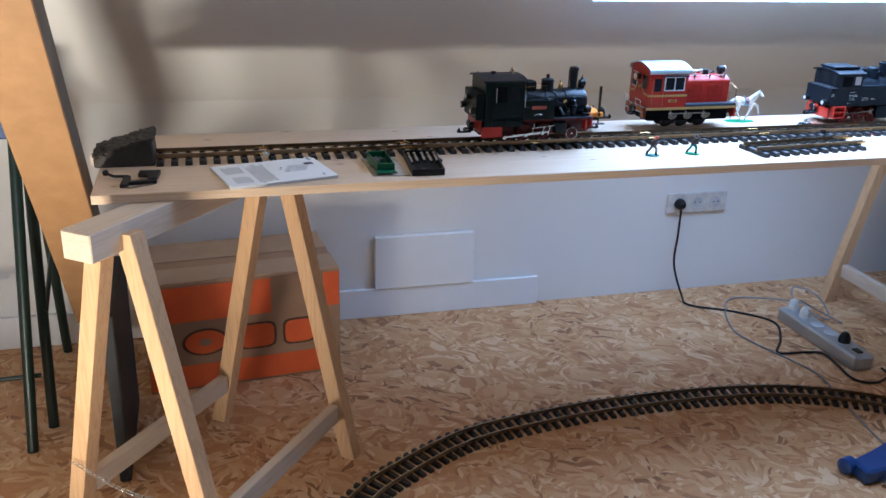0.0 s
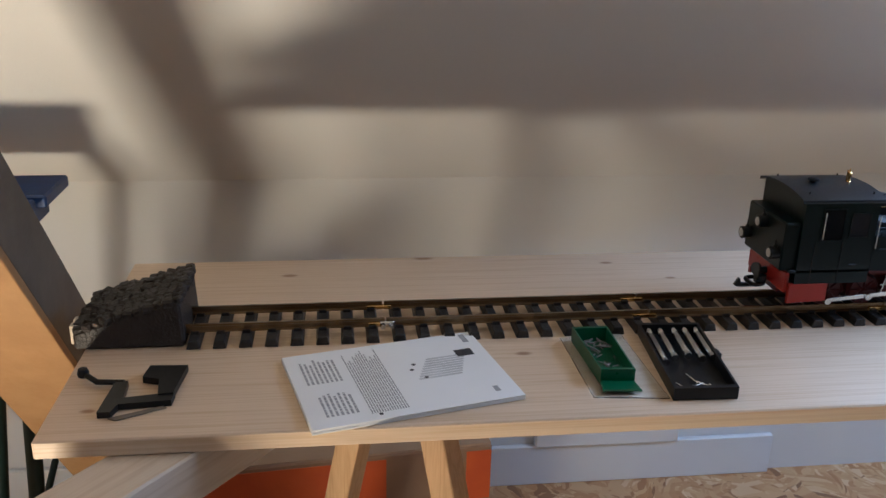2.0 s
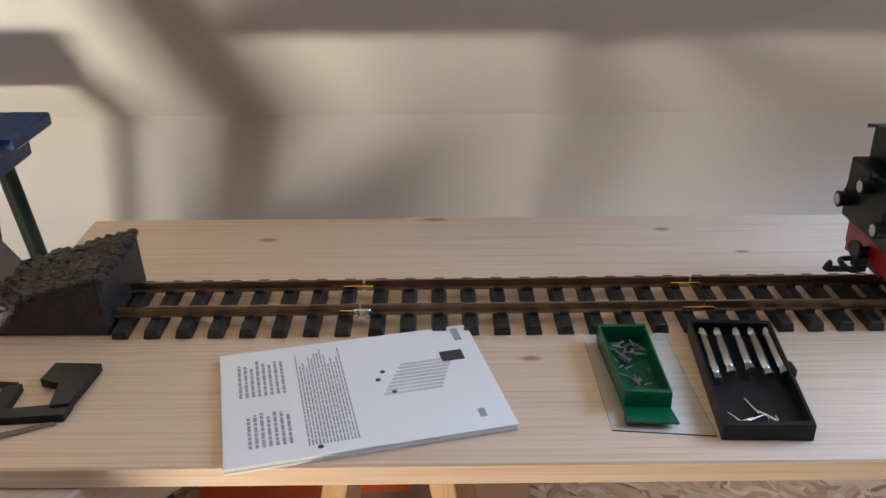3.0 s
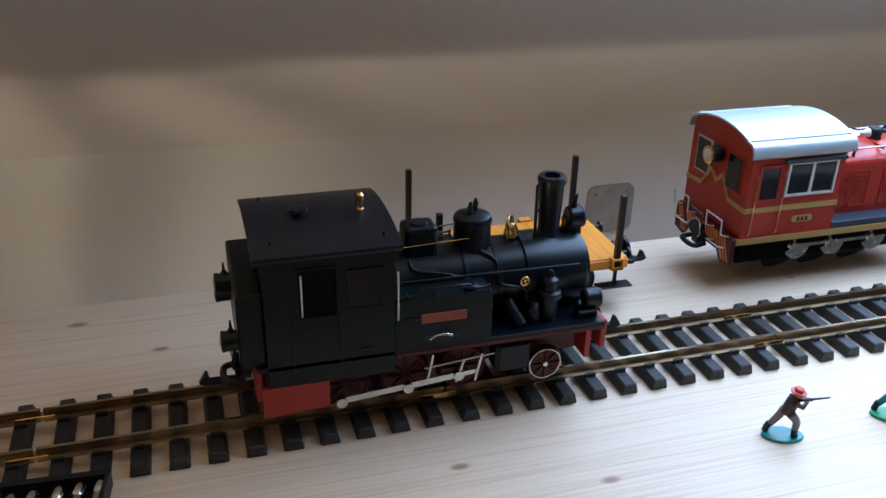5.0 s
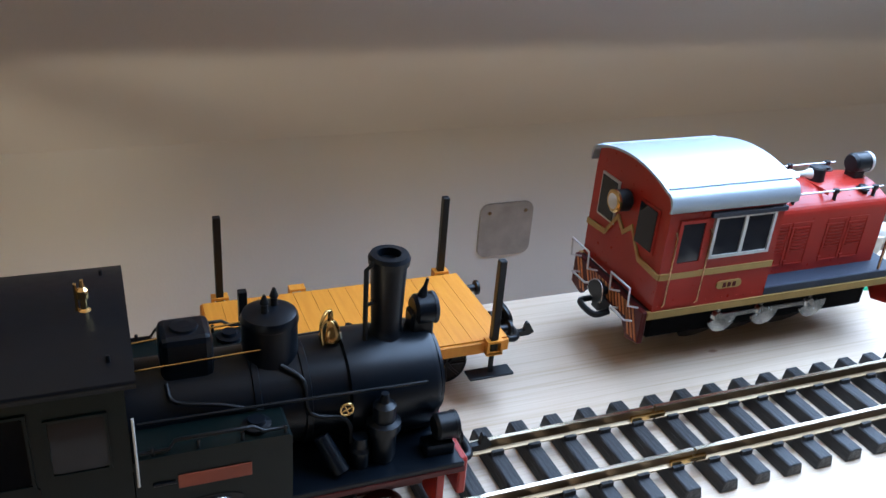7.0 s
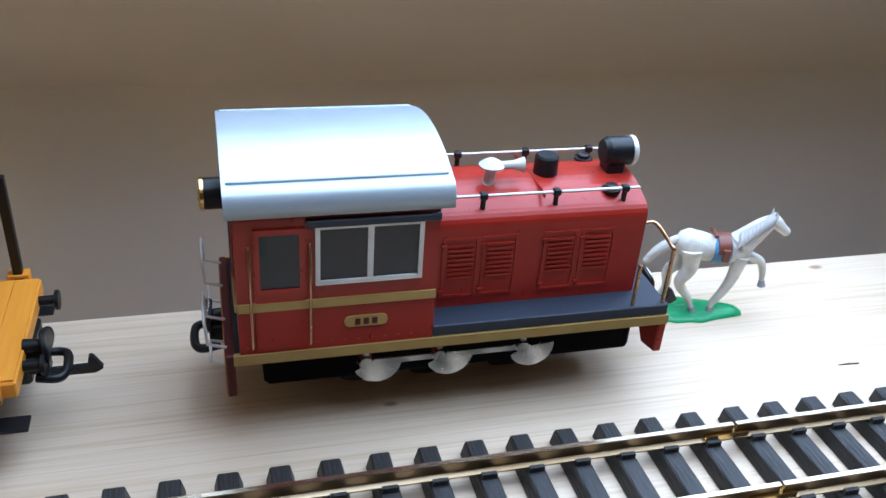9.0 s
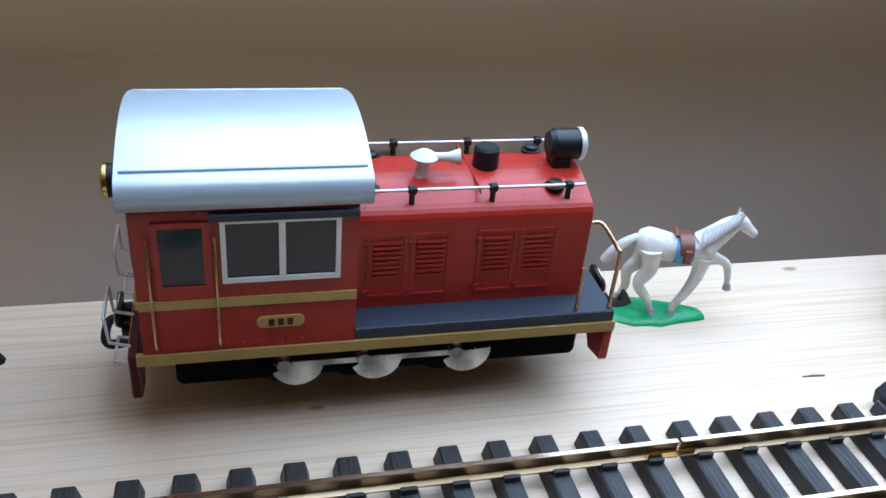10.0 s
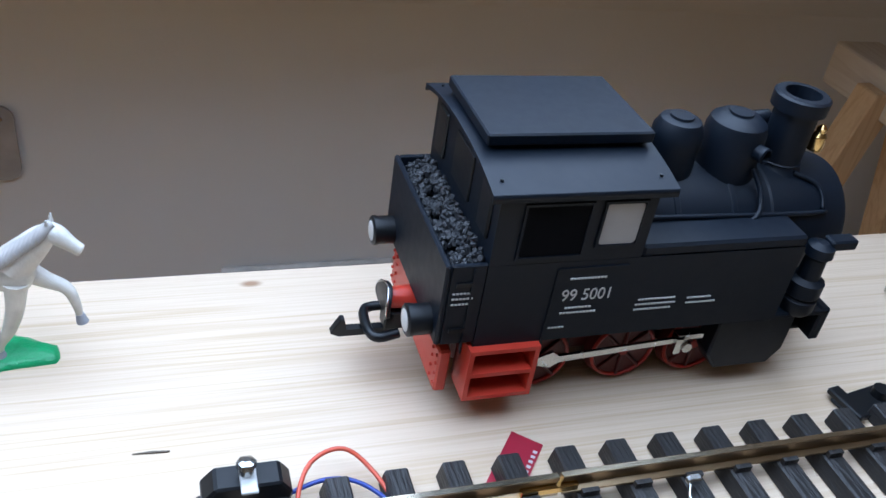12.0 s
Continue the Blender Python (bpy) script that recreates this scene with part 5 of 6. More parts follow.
for sgn, y0 in ((-1, N3), (1, F3)):
    # first opening is a black plate, painted shade on the solid cab
    for xa, xb, za, zb, mt in ((1.800, 1.830, 0.850, 0.8765, M_SHADE_BLACK), (1.837, 1.856, 0.8545, 0.8765, M_WALLPLATE if sgn < 0 else M_DARK_PANE)):
        bm = B()
        prism(bm, rounded(xa, xb, za, zb, 0.003), "y", *sorted((y0 + sgn * 0.0005, y0 - sgn * 0.001)))
        o = part("cab_window", bm, mt, cb)
        bm = B()
        frame_ring(bm, xa - 0.001, xb + 0.001, za - 0.001, zb + 0.001, *sorted((y0 + sgn * 0.0012, y0 - sgn * 0.001)), 0.0012)
        part("window_surround", bm, M_SATIN_BLACK, o)
    bm = B()
    for xa, xb, za, zb in ((1.7815, 1.7823, 0.797, 0.845), (1.8215, 1.8225, 0.797, 0.842), (1.8225, 1.857, 0.8415, 0.8425)):
        bm = B()
        box(bm, xa, xb, *sorted((y0 + sgn * 0.0008, y0 - sgn * 0.001)), za, zb)
        part("panel_beading", bm, M_SATIN_BLACK, body3)
    bm = B()
    for xa, z in ((1.7745, 0.836), (1.7745, 0.810)):
        bm = B()
        box(bm, xa, xa + 0.008, *sorted((y0 + sgn * 0.0010, y0 - sgn * 0.001)), z, z + 0.0022)
        part("vent_slot", bm, M_BLACK, body3)
    bm = B()
    for x0_, w, z in ((1.829, 0.020, 0.8295), (1.830, 0.015, 0.8125), (1.828, 0.019, 0.8095), (1.824, 0.009, 0.8010), (1.7735, 0.010, 0.8255), (1.7735, 0.011, 0.8225), (1.7735, 0.010, 0.8195), (1.868, 0.021, 0.8140), (1.867, 0.023, 0.8110), (1.867, 0.021, 0.8080), (1.895, 0.014, 0.8128), (1.895, 0.017, 0.8098)):
        for k in range(int(w / 0.0017)):
            box(bm, x0_ + k * 0.0017, x0_ + k * 0.0017 + 0.0012, *sorted((y0 + sgn * 0.0005, y0)), z + 0.0062, z + 0.0070)
    part("lettering_bars", bm, M_TEXT, body3, "small white lettering")
    words("number", "99 5001", 0.0094, (1.8395, y0 + sgn * 0.0006, 0.8265), math.pi / 2, 0.0 if sgn < 0 else math.pi, M_TEXT, body3, "white painted number", 0.86)
    # red steps
    st = B()
    ya, yb = sorted((y0 + sgn * 0.004, y0 - sgn * 0.014))
    frame_ring(st, 1.786, 1.821, 0.7690, 0.8000, ya, yb, 0.0024)
    box(st, 1.788, 1.819, ya, yb, 0.7835, 0.7860)
    box(st, 1.786, 1.821, *sorted((y0 - sgn * 0.012, y0 - sgn * 0.014)), 0.7690, 0.8000)
    part("cab_step", st, M_REDBRIGHT, l3, "bright red cab steps")
    gy = C3 + sgn * 0.038
    for xw in (1.832, 1.882, 1.925):
        wheel(l3, xw, C3 + sgn * 0.030, 0.7715, 0.0190, M_DARKRED, M_RED, sgn)
    bm = B()
    prism(bm, [(1.828, 0.780), (1.836, 0.783), (1.840, 0.780), (1.912, 0.7850), (1.912, 0.7820), (1.840, 0.776), (1.836, 0.773), (1.829, 0.775)], "y", *sorted((gy, gy + sgn * 0.0016)))
    part("connecting_rod", bm, M_STEEL, l3, "bright steel connecting rod")
    bm = B()
    box(bm, 1.905, 1.920, *sorted((gy - sgn * 0.002, gy + sgn * 0.003)), 0.7845, 0.7875)
    box(bm, 1.905, 1.909, *sorted((gy - sgn * 0.002, gy + sgn * 0.003)), 0.775, 0.787)
    cone(bm, (1.912, gy + sgn * 0.004, 0.779), (1.912, gy, 0.779), 0.003, 0.0035, 10)
    part("crosshead", bm, M_STEEL, l3, "bright steel crosshead")
    bm = B()
    prism(bm, [(1.925, 0.797), (1.972, 0.797), (1.972, 0.774), (1.965, 0.764), (1.932, 0.764), (1.925, 0.774)], "y", *sorted((y0 - sgn * 0.004, y0 - sgn * 0.026)), 0.001)
    part("cylinder", bm, M_SATIN_BLACK, l3)
    bm = B()
    lathe(bm, (1.972, y0 - sgn * 0.014, 0.781), (1, 0, 0), [(0.002, 0), (0.002, 0.014)], 10)
    part("piston_tail", bm, M_BLACK, l3)
    headlamp(l3, (1.773, y0 - sgn * 0.012, 0.809), (-1, 0, 0), 0.0075, 0.014, M_BLACK, M_BLACK)
    bm = B()
    lathe(bm, (1.971, y0 - sgn * 0.008, 0.799), (0, 0, 1), [(0.008, 0), (0.0095, 0.003), (0.0095, 0.009), (0.008, 0.010), (0.0095, 0.012), (0.0095, 0.020), (0.006, 0.022), (0.0055, 0.034), (0.0075, 0.036), (0.0070, 0.041), (0.003, 0.043)], 16)
    box(bm, 1.974, 1.990, *sorted((y0 - sgn * 0.004, y0 - sgn * 0.012)), 0.838, 0.844, 0.001)
    part("air_pump", bm, M_SATIN_BLACK, l3)
# bunker with coal
bm = B()
box(bm, 1.7690, 1.7716, N3, F3, 0.8025, 0.8470, 0.0008)
box(bm, 1.7716, 1.7880, N3, N3 + 0.0025, 0.8025, 0.8470, 0.0006)
box(bm, 1.7716, 1.7880, F3 - 0.0025, F3, 0.8025, 0.8470, 0.0006)
box(bm, 1.7716, 1.7880, N3 + 0.0025, F3 - 0.0025, 0.8025, 0.8385)
part("coal_bunker", bm, M_SATIN_BLACK, l3)
bm = B()
rnd = random.Random(4)
for k in range(420):
    x, y = rnd.uniform(1.7730, 1.7875), rnd.uniform(N3 + 0.004, F3 - 0.004)
    m = Matrix.Translation((x, y, 0.8400 + rnd.uniform(0, 0.0022) + (x - 1.772) * 0.42)) @ Euler((rnd.uniform(0, 3), rnd.uniform(0, 3), rnd.uniform(0, 3))).to_matrix().to_4x4()
    s = rnd.uniform(0.0011, 0.0019)
    box(bm, -s, s, -s * 0.8, s * 0.8, -s * 0.7, s * 0.7, 0.0004, m)
tagged(part("coal", bm, M_COAL, l3, "heap of moulded coal"), kind="stuff")
bm = B()
box(bm, 1.787, 1.7885, C3 - 0.013, C3 + 0.013, 0.856, 0.880, 0.0005)
for y in (C3 - 0.034, C3 + 0.034):
    box(bm, 1.7865, 1.7885, y - 0.007, y + 0.007, 0.855, 0.880, 0.001)
part("cab_end_panel", bm, M_BLACK, cb)
bm = B()
box(bm, 1.774, 1.780, N3 + 0.004, F3 - 0.004, 0.769, 0.7945, 0.001)
for y in (N3 + 0.006, N3 + 0.012, F3 - 0.006, F3 - 0.012):
    for z in (0.774, 0.780, 0.786, 0.791):
        lathe(bm, (1.774, y, z), (-1, 0, 0), [(0.001, 0), (0.0008, 0.001)], 6)
part("rear_beam", bm, M_REDBRIGHT, l3, "bright red riveted beam")
bm = B()
box(bm, 1.985, 1.991, N3 + 0.002, F3 - 0.002, 0.780, 0.8015, 0.001)
part("front_beam", bm, M_SATIN_BLACK, l3)
bm = B()
box(bm, 1.950, 1.990, N3 + 0.002, F3 - 0.002, 0.7975, 0.8005, 0.0005)
part("front_deck", bm, M_SATIN_BLACK, l3)
bm = B()
cone(bm, (1.774, C3, 0.793), (1.759, C3, 0.793), 0.0064, 0.0052, 12)
part("buffer_shank", bm, M_REDBRIGHT, l3)
coupler(l3, 1.770, C3, 0.786, -1, M_STEEL)
coupler(l3, 1.991, C3, 0.783, 1)
# boiler and fittings
bm = B()
lathe(bm, (1.860, C3, 0.8350), (1, 0, 0), [(0.031, 0), (0.031, 0.030), (0.0316, 0.0305), (0.0316, 0.033), (0.031, 0.0335), (0.031, 0.062), (0.0316, 0.0625), (0.0316, 0.065), (0.031, 0.0655), (0.031, 0.085), (0.0318, 0.086), (0.0318, 0.128), (0.0305, 0.131), (0.014, 0.133)], 32)
b3 = part("boiler", bm, M_SATIN_BLACK, l3)
bm = B()
lathe(bm, (1.895, C3, 0.862), (0, 0, 1), [(0.0125, 0), (0.0120, 0.012), (0.0128, 0.018), (0.0125, 0.024), (0.0100, 0.029), (0.0060, 0.0300), (0.0058, 0.0312), (0.001, 0.0313)], 26)
part("sand_dome", bm, M_SATIN_BLACK, l3)
bm = B()
lathe(bm, (1.928, C3, 0.862), (0, 0, 1), [(0.0160, 0), (0.0155, 0.004), (0.0152, 0.024), (0.0140, 0.028), (0.0100, 0.031), (0.0060, 0.0315), (0.0058, 0.0327), (0.001, 0.0328)], 28)
d3 = part("steam_dome", bm, M_SATIN_BLACK, l3)
for sgn in (-1, 1):
    bm = B()
    lathe(bm, (1.933, C3 + sgn * 0.0135, 0.880), (0.3, sgn, 0), [(0.0040, 0), (0.0042, 0.006), (0.0034, 0.0065), (0.0032, 0.004)], 14)
    part("dome_valve", bm, M_SATIN_BLACK, d3)
    bm = B()
    tube(bm, curve_pts([(1.934, C3 + sgn * 0.015, 0.871), (1.937, C3 + sgn * 0.022, 0.862), (1.934, C3 + sgn * 0.0295, 0.853), (1.920, C3 + sgn * 0.031, 0.849), (1.866, C3 + sgn * 0.0315, 0.848)], 4), 0.0015, 7)
    tube(bm, curve_pts([(1.962, C3 + sgn * 0.012, 0.866), (1.974, C3 + sgn * 0.018, 0.862), (1.975, C3 + sgn * 0.026, 0.854), (1.965, C3 + sgn * 0.0285, 0.852), (1.866, C3 + sgn * 0.0285, 0.854)], 4), 0.0013, 7)
    part("boiler_pipe", bm, M_SATIN_BLACK, b3)
bm = B()
lathe(bm, (1.960, C3, 0.862), (0, 0, 1), [(0.0150, 0), (0.0118, 0.004), (0.0112, 0.006), (0.0118, 0.0065), (0.0110, 0.007), (0.0112, 0.034), (0.0140, 0.0345), (0.0142, 0.0415), (0.0130, 0.0425), (0.0092, 0.0426), (0.0088, 0.0340), (0.0070, 0.0342), (0.0060, 0.0360)], 28)
part("chimney", bm, M_SATIN_BLACK, l3)
bm = B()
lathe(bm, (1.974, C3 - 0.006, 0.876), (0, 0, 1), [(0.0038, 0), (0.0042, 0.002), (0.0040, 0.008), (0.0026, 0.010), (0.0028, 0.012), (0.001, 0.014)], 14)
part("bell", bm, M_BRASS, l3, "small brass bell")
bm = B()
cone(bm, (1.938, C3 + 0.012, 0.884), (1.953, C3 + 0.010, 0.886), 0.0042, 0.0042, 12)
part("generator", bm, M_SATIN_BLACK, l3)

# ---- small things on the table ----


def figure(name, pieces, label, category, base, group=""):
    """A small cast figure as one mesh with several paints."""
    out = bmesh.new()
    mats = []
    for bm, material in pieces:
        if material not in mats:
            mats.append(material)
        k = mats.index(material)
        bmesh.ops.recalc_face_normals(bm, faces=bm.faces[:])
        tmp = bpy.data.meshes.new("tmp")
        for f in bm.faces:
            f.material_index = k
        bm.to_mesh(tmp)
        out.from_mesh(tmp)
        bpy.data.meshes.remove(tmp)
        bm.free()
    me = bpy.data.meshes.new(name)
    out.to_mesh(me)
    out.free()
    for m in mats:
        me.materials.append(m)
    ob = new(name, me)
    ob.location = base
    return tagged(ob, label, category, group)


def oval_rings(rows, n=14):
    """Rings across x from rows of (x, z centre, half width y, half height z)."""
    return [[(x, hy * math.cos(2 * math.pi * k / n), zc + hz * math.sin(2 * math.pi * k / n)) for k in range(n)] for x, zc, hy, hz in rows]


# galloping toy horse; head towards +x
hb = B()
loft(hb, oval_rings([(-0.0315, 0.058, 0.003, 0.004), (-0.029, 0.0585, 0.0075, 0.0085), (-0.023, 0.058, 0.0098, 0.0115), (-0.014, 0.0565, 0.0100, 0.0110), (-0.004, 0.0548, 0.0092, 0.0098), (0.006, 0.0545, 0.0092, 0.0100), (0.014, 0.0555, 0.0090, 0.0112), (0.020, 0.0565, 0.0075, 0.0100), (0.023, 0.0570, 0.003, 0.004)]))
neck = curve_pts([(0.014, 0, 0.0600), (0.021, 0, 0.0680), (0.028, 0, 0.0760), (0.0335, 0, 0.0800)], 4)
tube(hb, neck, [0.0098 - 0.0052 * i / (len(neck) - 1) for i in range(len(neck))], 12)
tube(hb, curve_pts([(0.0305, 0, 0.0805), (0.0350, 0, 0.0790), (0.0400, 0, 0.0750), (0.0445, 0, 0.0715), (0.0460, 0, 0.0705)], 3), [0.0040, 0.0048, 0.0050, 0.0049, 0.0046, 0.0042, 0.0038, 0.0034, 0.0032, 0.0032, 0.0030, 0.0027, 0.0012], 12)
for s in (-1, 1):
    cone(hb, (0.0325, s * 0.0025, 0.0830), (0.0325, s * 0.0032, 0.0885), 0.0016, 0.0004, 8)


def leg_tube(bm, pts, r0, r1):
    c = curve_pts(pts, 4)
    tube(bm, c, [r0 + (r1 - r0) * (i / (len(c) - 1)) ** 0.55 for i in range(len(c))], 10)


leg_tube(hb, [(-0.021, -0.005, 0.056), (-0.020, -0.006, 0.040), (-0.025, -0.006, 0.028), (-0.017, -0.006, 0.016), (-0.0125, -0.006, 0.007)], 0.0085, 0.0020)
leg_tube(hb, [(-0.022, 0.005, 0.056), (-0.024, 0.006, 0.040), (-0.031, 0.006, 0.030), (-0.030, 0.006, 0.018), (-0.033, 0.006, 0.010)], 0.0085, 0.0020)
leg_tube(hb, [(0.015, -0.004, 0.052), (0.013, -0.005, 0.036), (0.0085, -0.005, 0.022), (0.0030, -0.005, 0.012), (0.0020, -0.005, 0.007)], 0.0065, 0.0019)
leg_tube(hb, [(0.018, 0.004, 0.052), (0.026, 0.005, 0.047), (0.0345, 0.005, 0.043), (0.0380, 0.005, 0.034), (0.0390, 0.005, 0.027)], 0.0060, 0.0018)
tail = curve_pts([(-0.0305, 0, 0.062), (-0.038, 0, 0.056), (-0.045, 0, 0.048), (-0.050, 0.001, 0.040)], 4)
tube(hb, tail, [0.0026 + 0.0014 * math.sin(math.pi * i / len(tail)) for i in range(len(tail))], 8)
mane = B()
for k in range(9):
    t = k / 8
    c = Vector((0.0135 + 0.019 * t, 0, 0.0685 + 0.0150 * t))
    w = 1 - 0.42 * t
    tube(mane, [c + Vector((0.001, 0.000, 0.001)), c + Vector((-0.001, -0.0050 * w, -0.0002)), c + Vector((-0.0025, -0.0092 * w, -0.0035)), c + Vector((-0.0045, -0.0102 * w, -0.0075))], [0.0026, 0.0026, 0.0020, 0.0007], 7)
hoof = B()
for x, y, z, dx, dz in ((-0.0120, -0.006, 0.0075, 0.001, -0.005), (-0.0332, 0.006, 0.0105, -0.002, -0.0045), (0.0020, -0.005, 0.0075, 0.000, -0.005), (0.0392, 0.005, 0.027, 0.001, -0.005)):
    cone(hoof, (x, y, z), (x + dx, y, z + dz), 0.0021, 0.0031, 10)
saddle = B()
loft(saddle, oval_rings([(-0.0035, 0.0565, 0.0104, 0.0098), (0.000, 0.0570, 0.0110, 0.0104), (0.0055, 0.0572, 0.0108, 0.0102)]))
tube(saddle, [(-0.006, -0.006, 0.0675), (-0.0065, 0, 0.0690), (-0.006, 0.006, 0.0675)], 0.0016, 8)
box(saddle, -0.0005, 0.0045, -0.0125, -0.0095, 0.0500, 0.0600, 0.0006)
box(saddle, -0.0005, 0.0045, 0.0095, 0.0125, 0.0500, 0.0600, 0.0006)
blanket = B()
loft(blanket, oval_rings([(-0.0060, 0.0545, 0.0103, 0.0102), (0.000, 0.0545, 0.0105, 0.0104), (0.0065, 0.0550, 0.0102, 0.0104)]))
grass = B()
rndb = random.Random(7)
outline = []
for k in range(28):
    a = 2 * math.pi * k / 28
    w = 1 + 0.10 * math.sin(3 * a + 1) + 0.06 * rndb.uniform(-1, 1)
    outline.append((0.040 * w * math.cos(a) - 0.014, 0.0165 * w * math.sin(a)))
loft(grass, [[(x, y, 0.0) for x, y in outline], [(x * 0.98, y * 0.97, 0.0018) for x, y in outline], [(x * 0.8, y * 0.72, 0.0034 + 0.0006 * math.sin(40 * x)) for x, y in outline], [(x * 0.3, y * 0.25, 0.0040) for x, y in outline]])
horse = figure("toy_horse", [(hb, M_HORSE), (mane, M_WALLPLATE), (hoof, M_INK), (saddle, M_BROWN), (blanket, M_SKYBLUE), (grass, M_GRASS)], "white galloping toy horse on a green base", "toy horse", (1.577, 0.384, TOP))
horse.rotation_euler = (0, 0, radians(-14))
horse.scale = (0.97, 0.97, 0.95)


def rifleman(base, turn, hat, jacket, legs_m, base_m, label):
    pieces = []
    b = B()
    prism(b, ellipse(0, 0, 0.0145, 0.0085, 0, 345, 23), "z", 0.0, 0.0022, 0.0006)
    pieces.append((b, base_m))
    b = B()
    leg_tube(b, [(-0.001, 0.003, 0.021), (-0.004, 0.004, 0.014), (-0.009, 0.004, 0.0070)], 0.0034, 0.0022)
    leg_tube(b, [(0.001, -0.003, 0.021), (0.0060, -0.003, 0.0145), (0.0060, -0.003, 0.0070)], 0.0034, 0.0022)
    pieces.append((b, legs_m))
    b = B()
    tube(b, [(-0.009, 0.004, 0.0085), (-0.0105, 0.004, 0.0050), (-0.0110, 0.004, 0.002)], [0.0024, 0.0023, 0.0024], 8)
    tube(b, [(0.0060, -0.003, 0.0085), (0.0062, -0.003, 0.0040), (0.0085, -0.003, 0.0030)], [0.0024, 0.0023, 0.0016], 8)
    pieces.append((b, M_BLACK))
    b = B()
    tube(b, [(-0.001, 0, 0.0195), (0.0005, 0, 0.0245), (0.0025, 0, 0.0300), (0.0035, 0, 0.0330)], [0.0042, 0.0044, 0.0046, 0.0024], 10)
    tube(b, [(0.0015, -0.0045, 0.0305), (0.0070, -0.0050, 0.0275), (0.0110, -0.0015, 0.0300)], [0.0020, 0.0017, 0.0013], 8)
    tube(b, [(0.0015, 0.0045, 0.0305), (0.0080, 0.0040, 0.0285), (0.0150, 0.0000, 0.0305)], [0.0020, 0.0017, 0.0013], 8)
    pieces.append((b, jacket))
    b = B()
    lathe(b, (0.0045, 0, 0.0325), (0.1, 0, 1), [(0.001, 0), (0.0026, 0.001), (0.0028, 0.003), (0.002, 0.005)], 10)
    pieces.append((b, M_CARDLIGHT))
    b = B()
    lathe(b, (0.0046, 0, 0.0365), (0.1, 0, 1), [(0.0055, 0), (0.0052, 0.0008), (0.0032, 0.0010), (0.0030, 0.0032), (0.0018, 0.0038)], 14)
    pieces.append((b, hat))
    b = B()
    tube(b, [(0.0030, -0.0020, 0.0312), (0.0110, -0.0010, 0.0312), (0.0270, 0.0005, 0.0322)], [0.0013, 0.0010, 0.0005], 7)
    pieces.append((b, M_BLACK))
    f = figure("toy_figure", pieces, label, "toy figure", base, "toy figures on the board")
    f.rotation_euler = (0, 0, radians(turn))
    f.scale = (1.1, 1.1, 1.1)
    return f


rifleman((1.163, 0.098, TOP), -16, M_REDBRIGHT, M_FIGBROWN, M_GREYFIG, M_TURQ, "small painted toy rifleman with red hat, teal base")
rifleman((1.262, 0.097, TOP), -28, M_BLACK, M_FIGBROWN, M_TURQ, M_GRASS, "small running toy figure in teal trousers, green base")

# buffer stop: a dark cast heap of stone on the track's end
bs = B()
rnds = random.Random(3)
bsX0, bsX1, bsY0, bsY1 = -0.010, 0.106, 0.180, 0.286


def top_h(u):
    return 0.024 + 0.036 * u ** 0.9


prism(bs, [(bsX0, TOP), (bsX1, TOP), (bsX1 - 0.003, TOP + top_h(1) - 0.004), (bsX0, TOP + top_h(0) - 0.004)], "y", bsY0, bsY1, 0.003)
stop = thing("buffer_stop", (0.05, 0.233, TOP), "dark rough cast stone-heap buffer stop at the track's end", "buffer stop")
part("body", bs, mat("dark_cast", (0.030, 0.022, 0.018), 0.55, second=(0.016, 0.012, 0.010), scale=60, bump=1.0, bump_scale=260), stop)
bs = B()
for i in range(11):
    for j in range(9):
        u = (i + 0.5) / 11
        x = bsX0 + (bsX1 - bsX0) * u
        y = bsY0 + (bsY1 - bsY0) * (j + 0.5) / 9
        m = Matrix.Translation((x + rnds.uniform(-0.002, 0.002), y + rnds.uniform(-0.002, 0.002), TOP + top_h(u) - 0.0045)) @ Euler((rnds.uniform(-0.3, 0.3), rnds.uniform(-0.3, 0.3), rnds.uniform(0, 3))).to_matrix().to_4x4()
        s = rnds.uniform(0.0052, 0.0072)
        box(bs, -s, s, -s, s, -s * 0.7, s * 0.7, 0.0022, m)
tagged(part("stone_heap", bs, bpy.data.materials["dark_cast"], stop, "rough dark moulded stones"), kind="stuff")
for y in (0.192, 0.208):
    bm = B()
    box(bm, bsX0 - 0.006, bsX0 + 0.004, y, y + 0.010, TOP + 0.002, TOP + 0.024, 0.001)
    part("end_plank", bm, M_PINE_PALE, stop)

# track clamp joining the first two pieces
tc_ = thing("rail_clamp", (0.326, 0.196, TOP), "small bright metal rail clamp screwed to the rail", "rail clamp")
bm = B()
box(bm, 0.318, 0.334, 0.193, 0.200, TOP + 0.010, TOP + 0.017, 0.001)
part("clamp", bm, M_STEEL, tc_)
for x in (0.321, 0.331):
    bm = B()
    cone(bm, (x, 0.188, TOP + 0.0125), (x, 0.194, TOP + 0.0125), 0.0026, 0.0026, 10)
    part("screw", bm, M_STEEL, tc_)

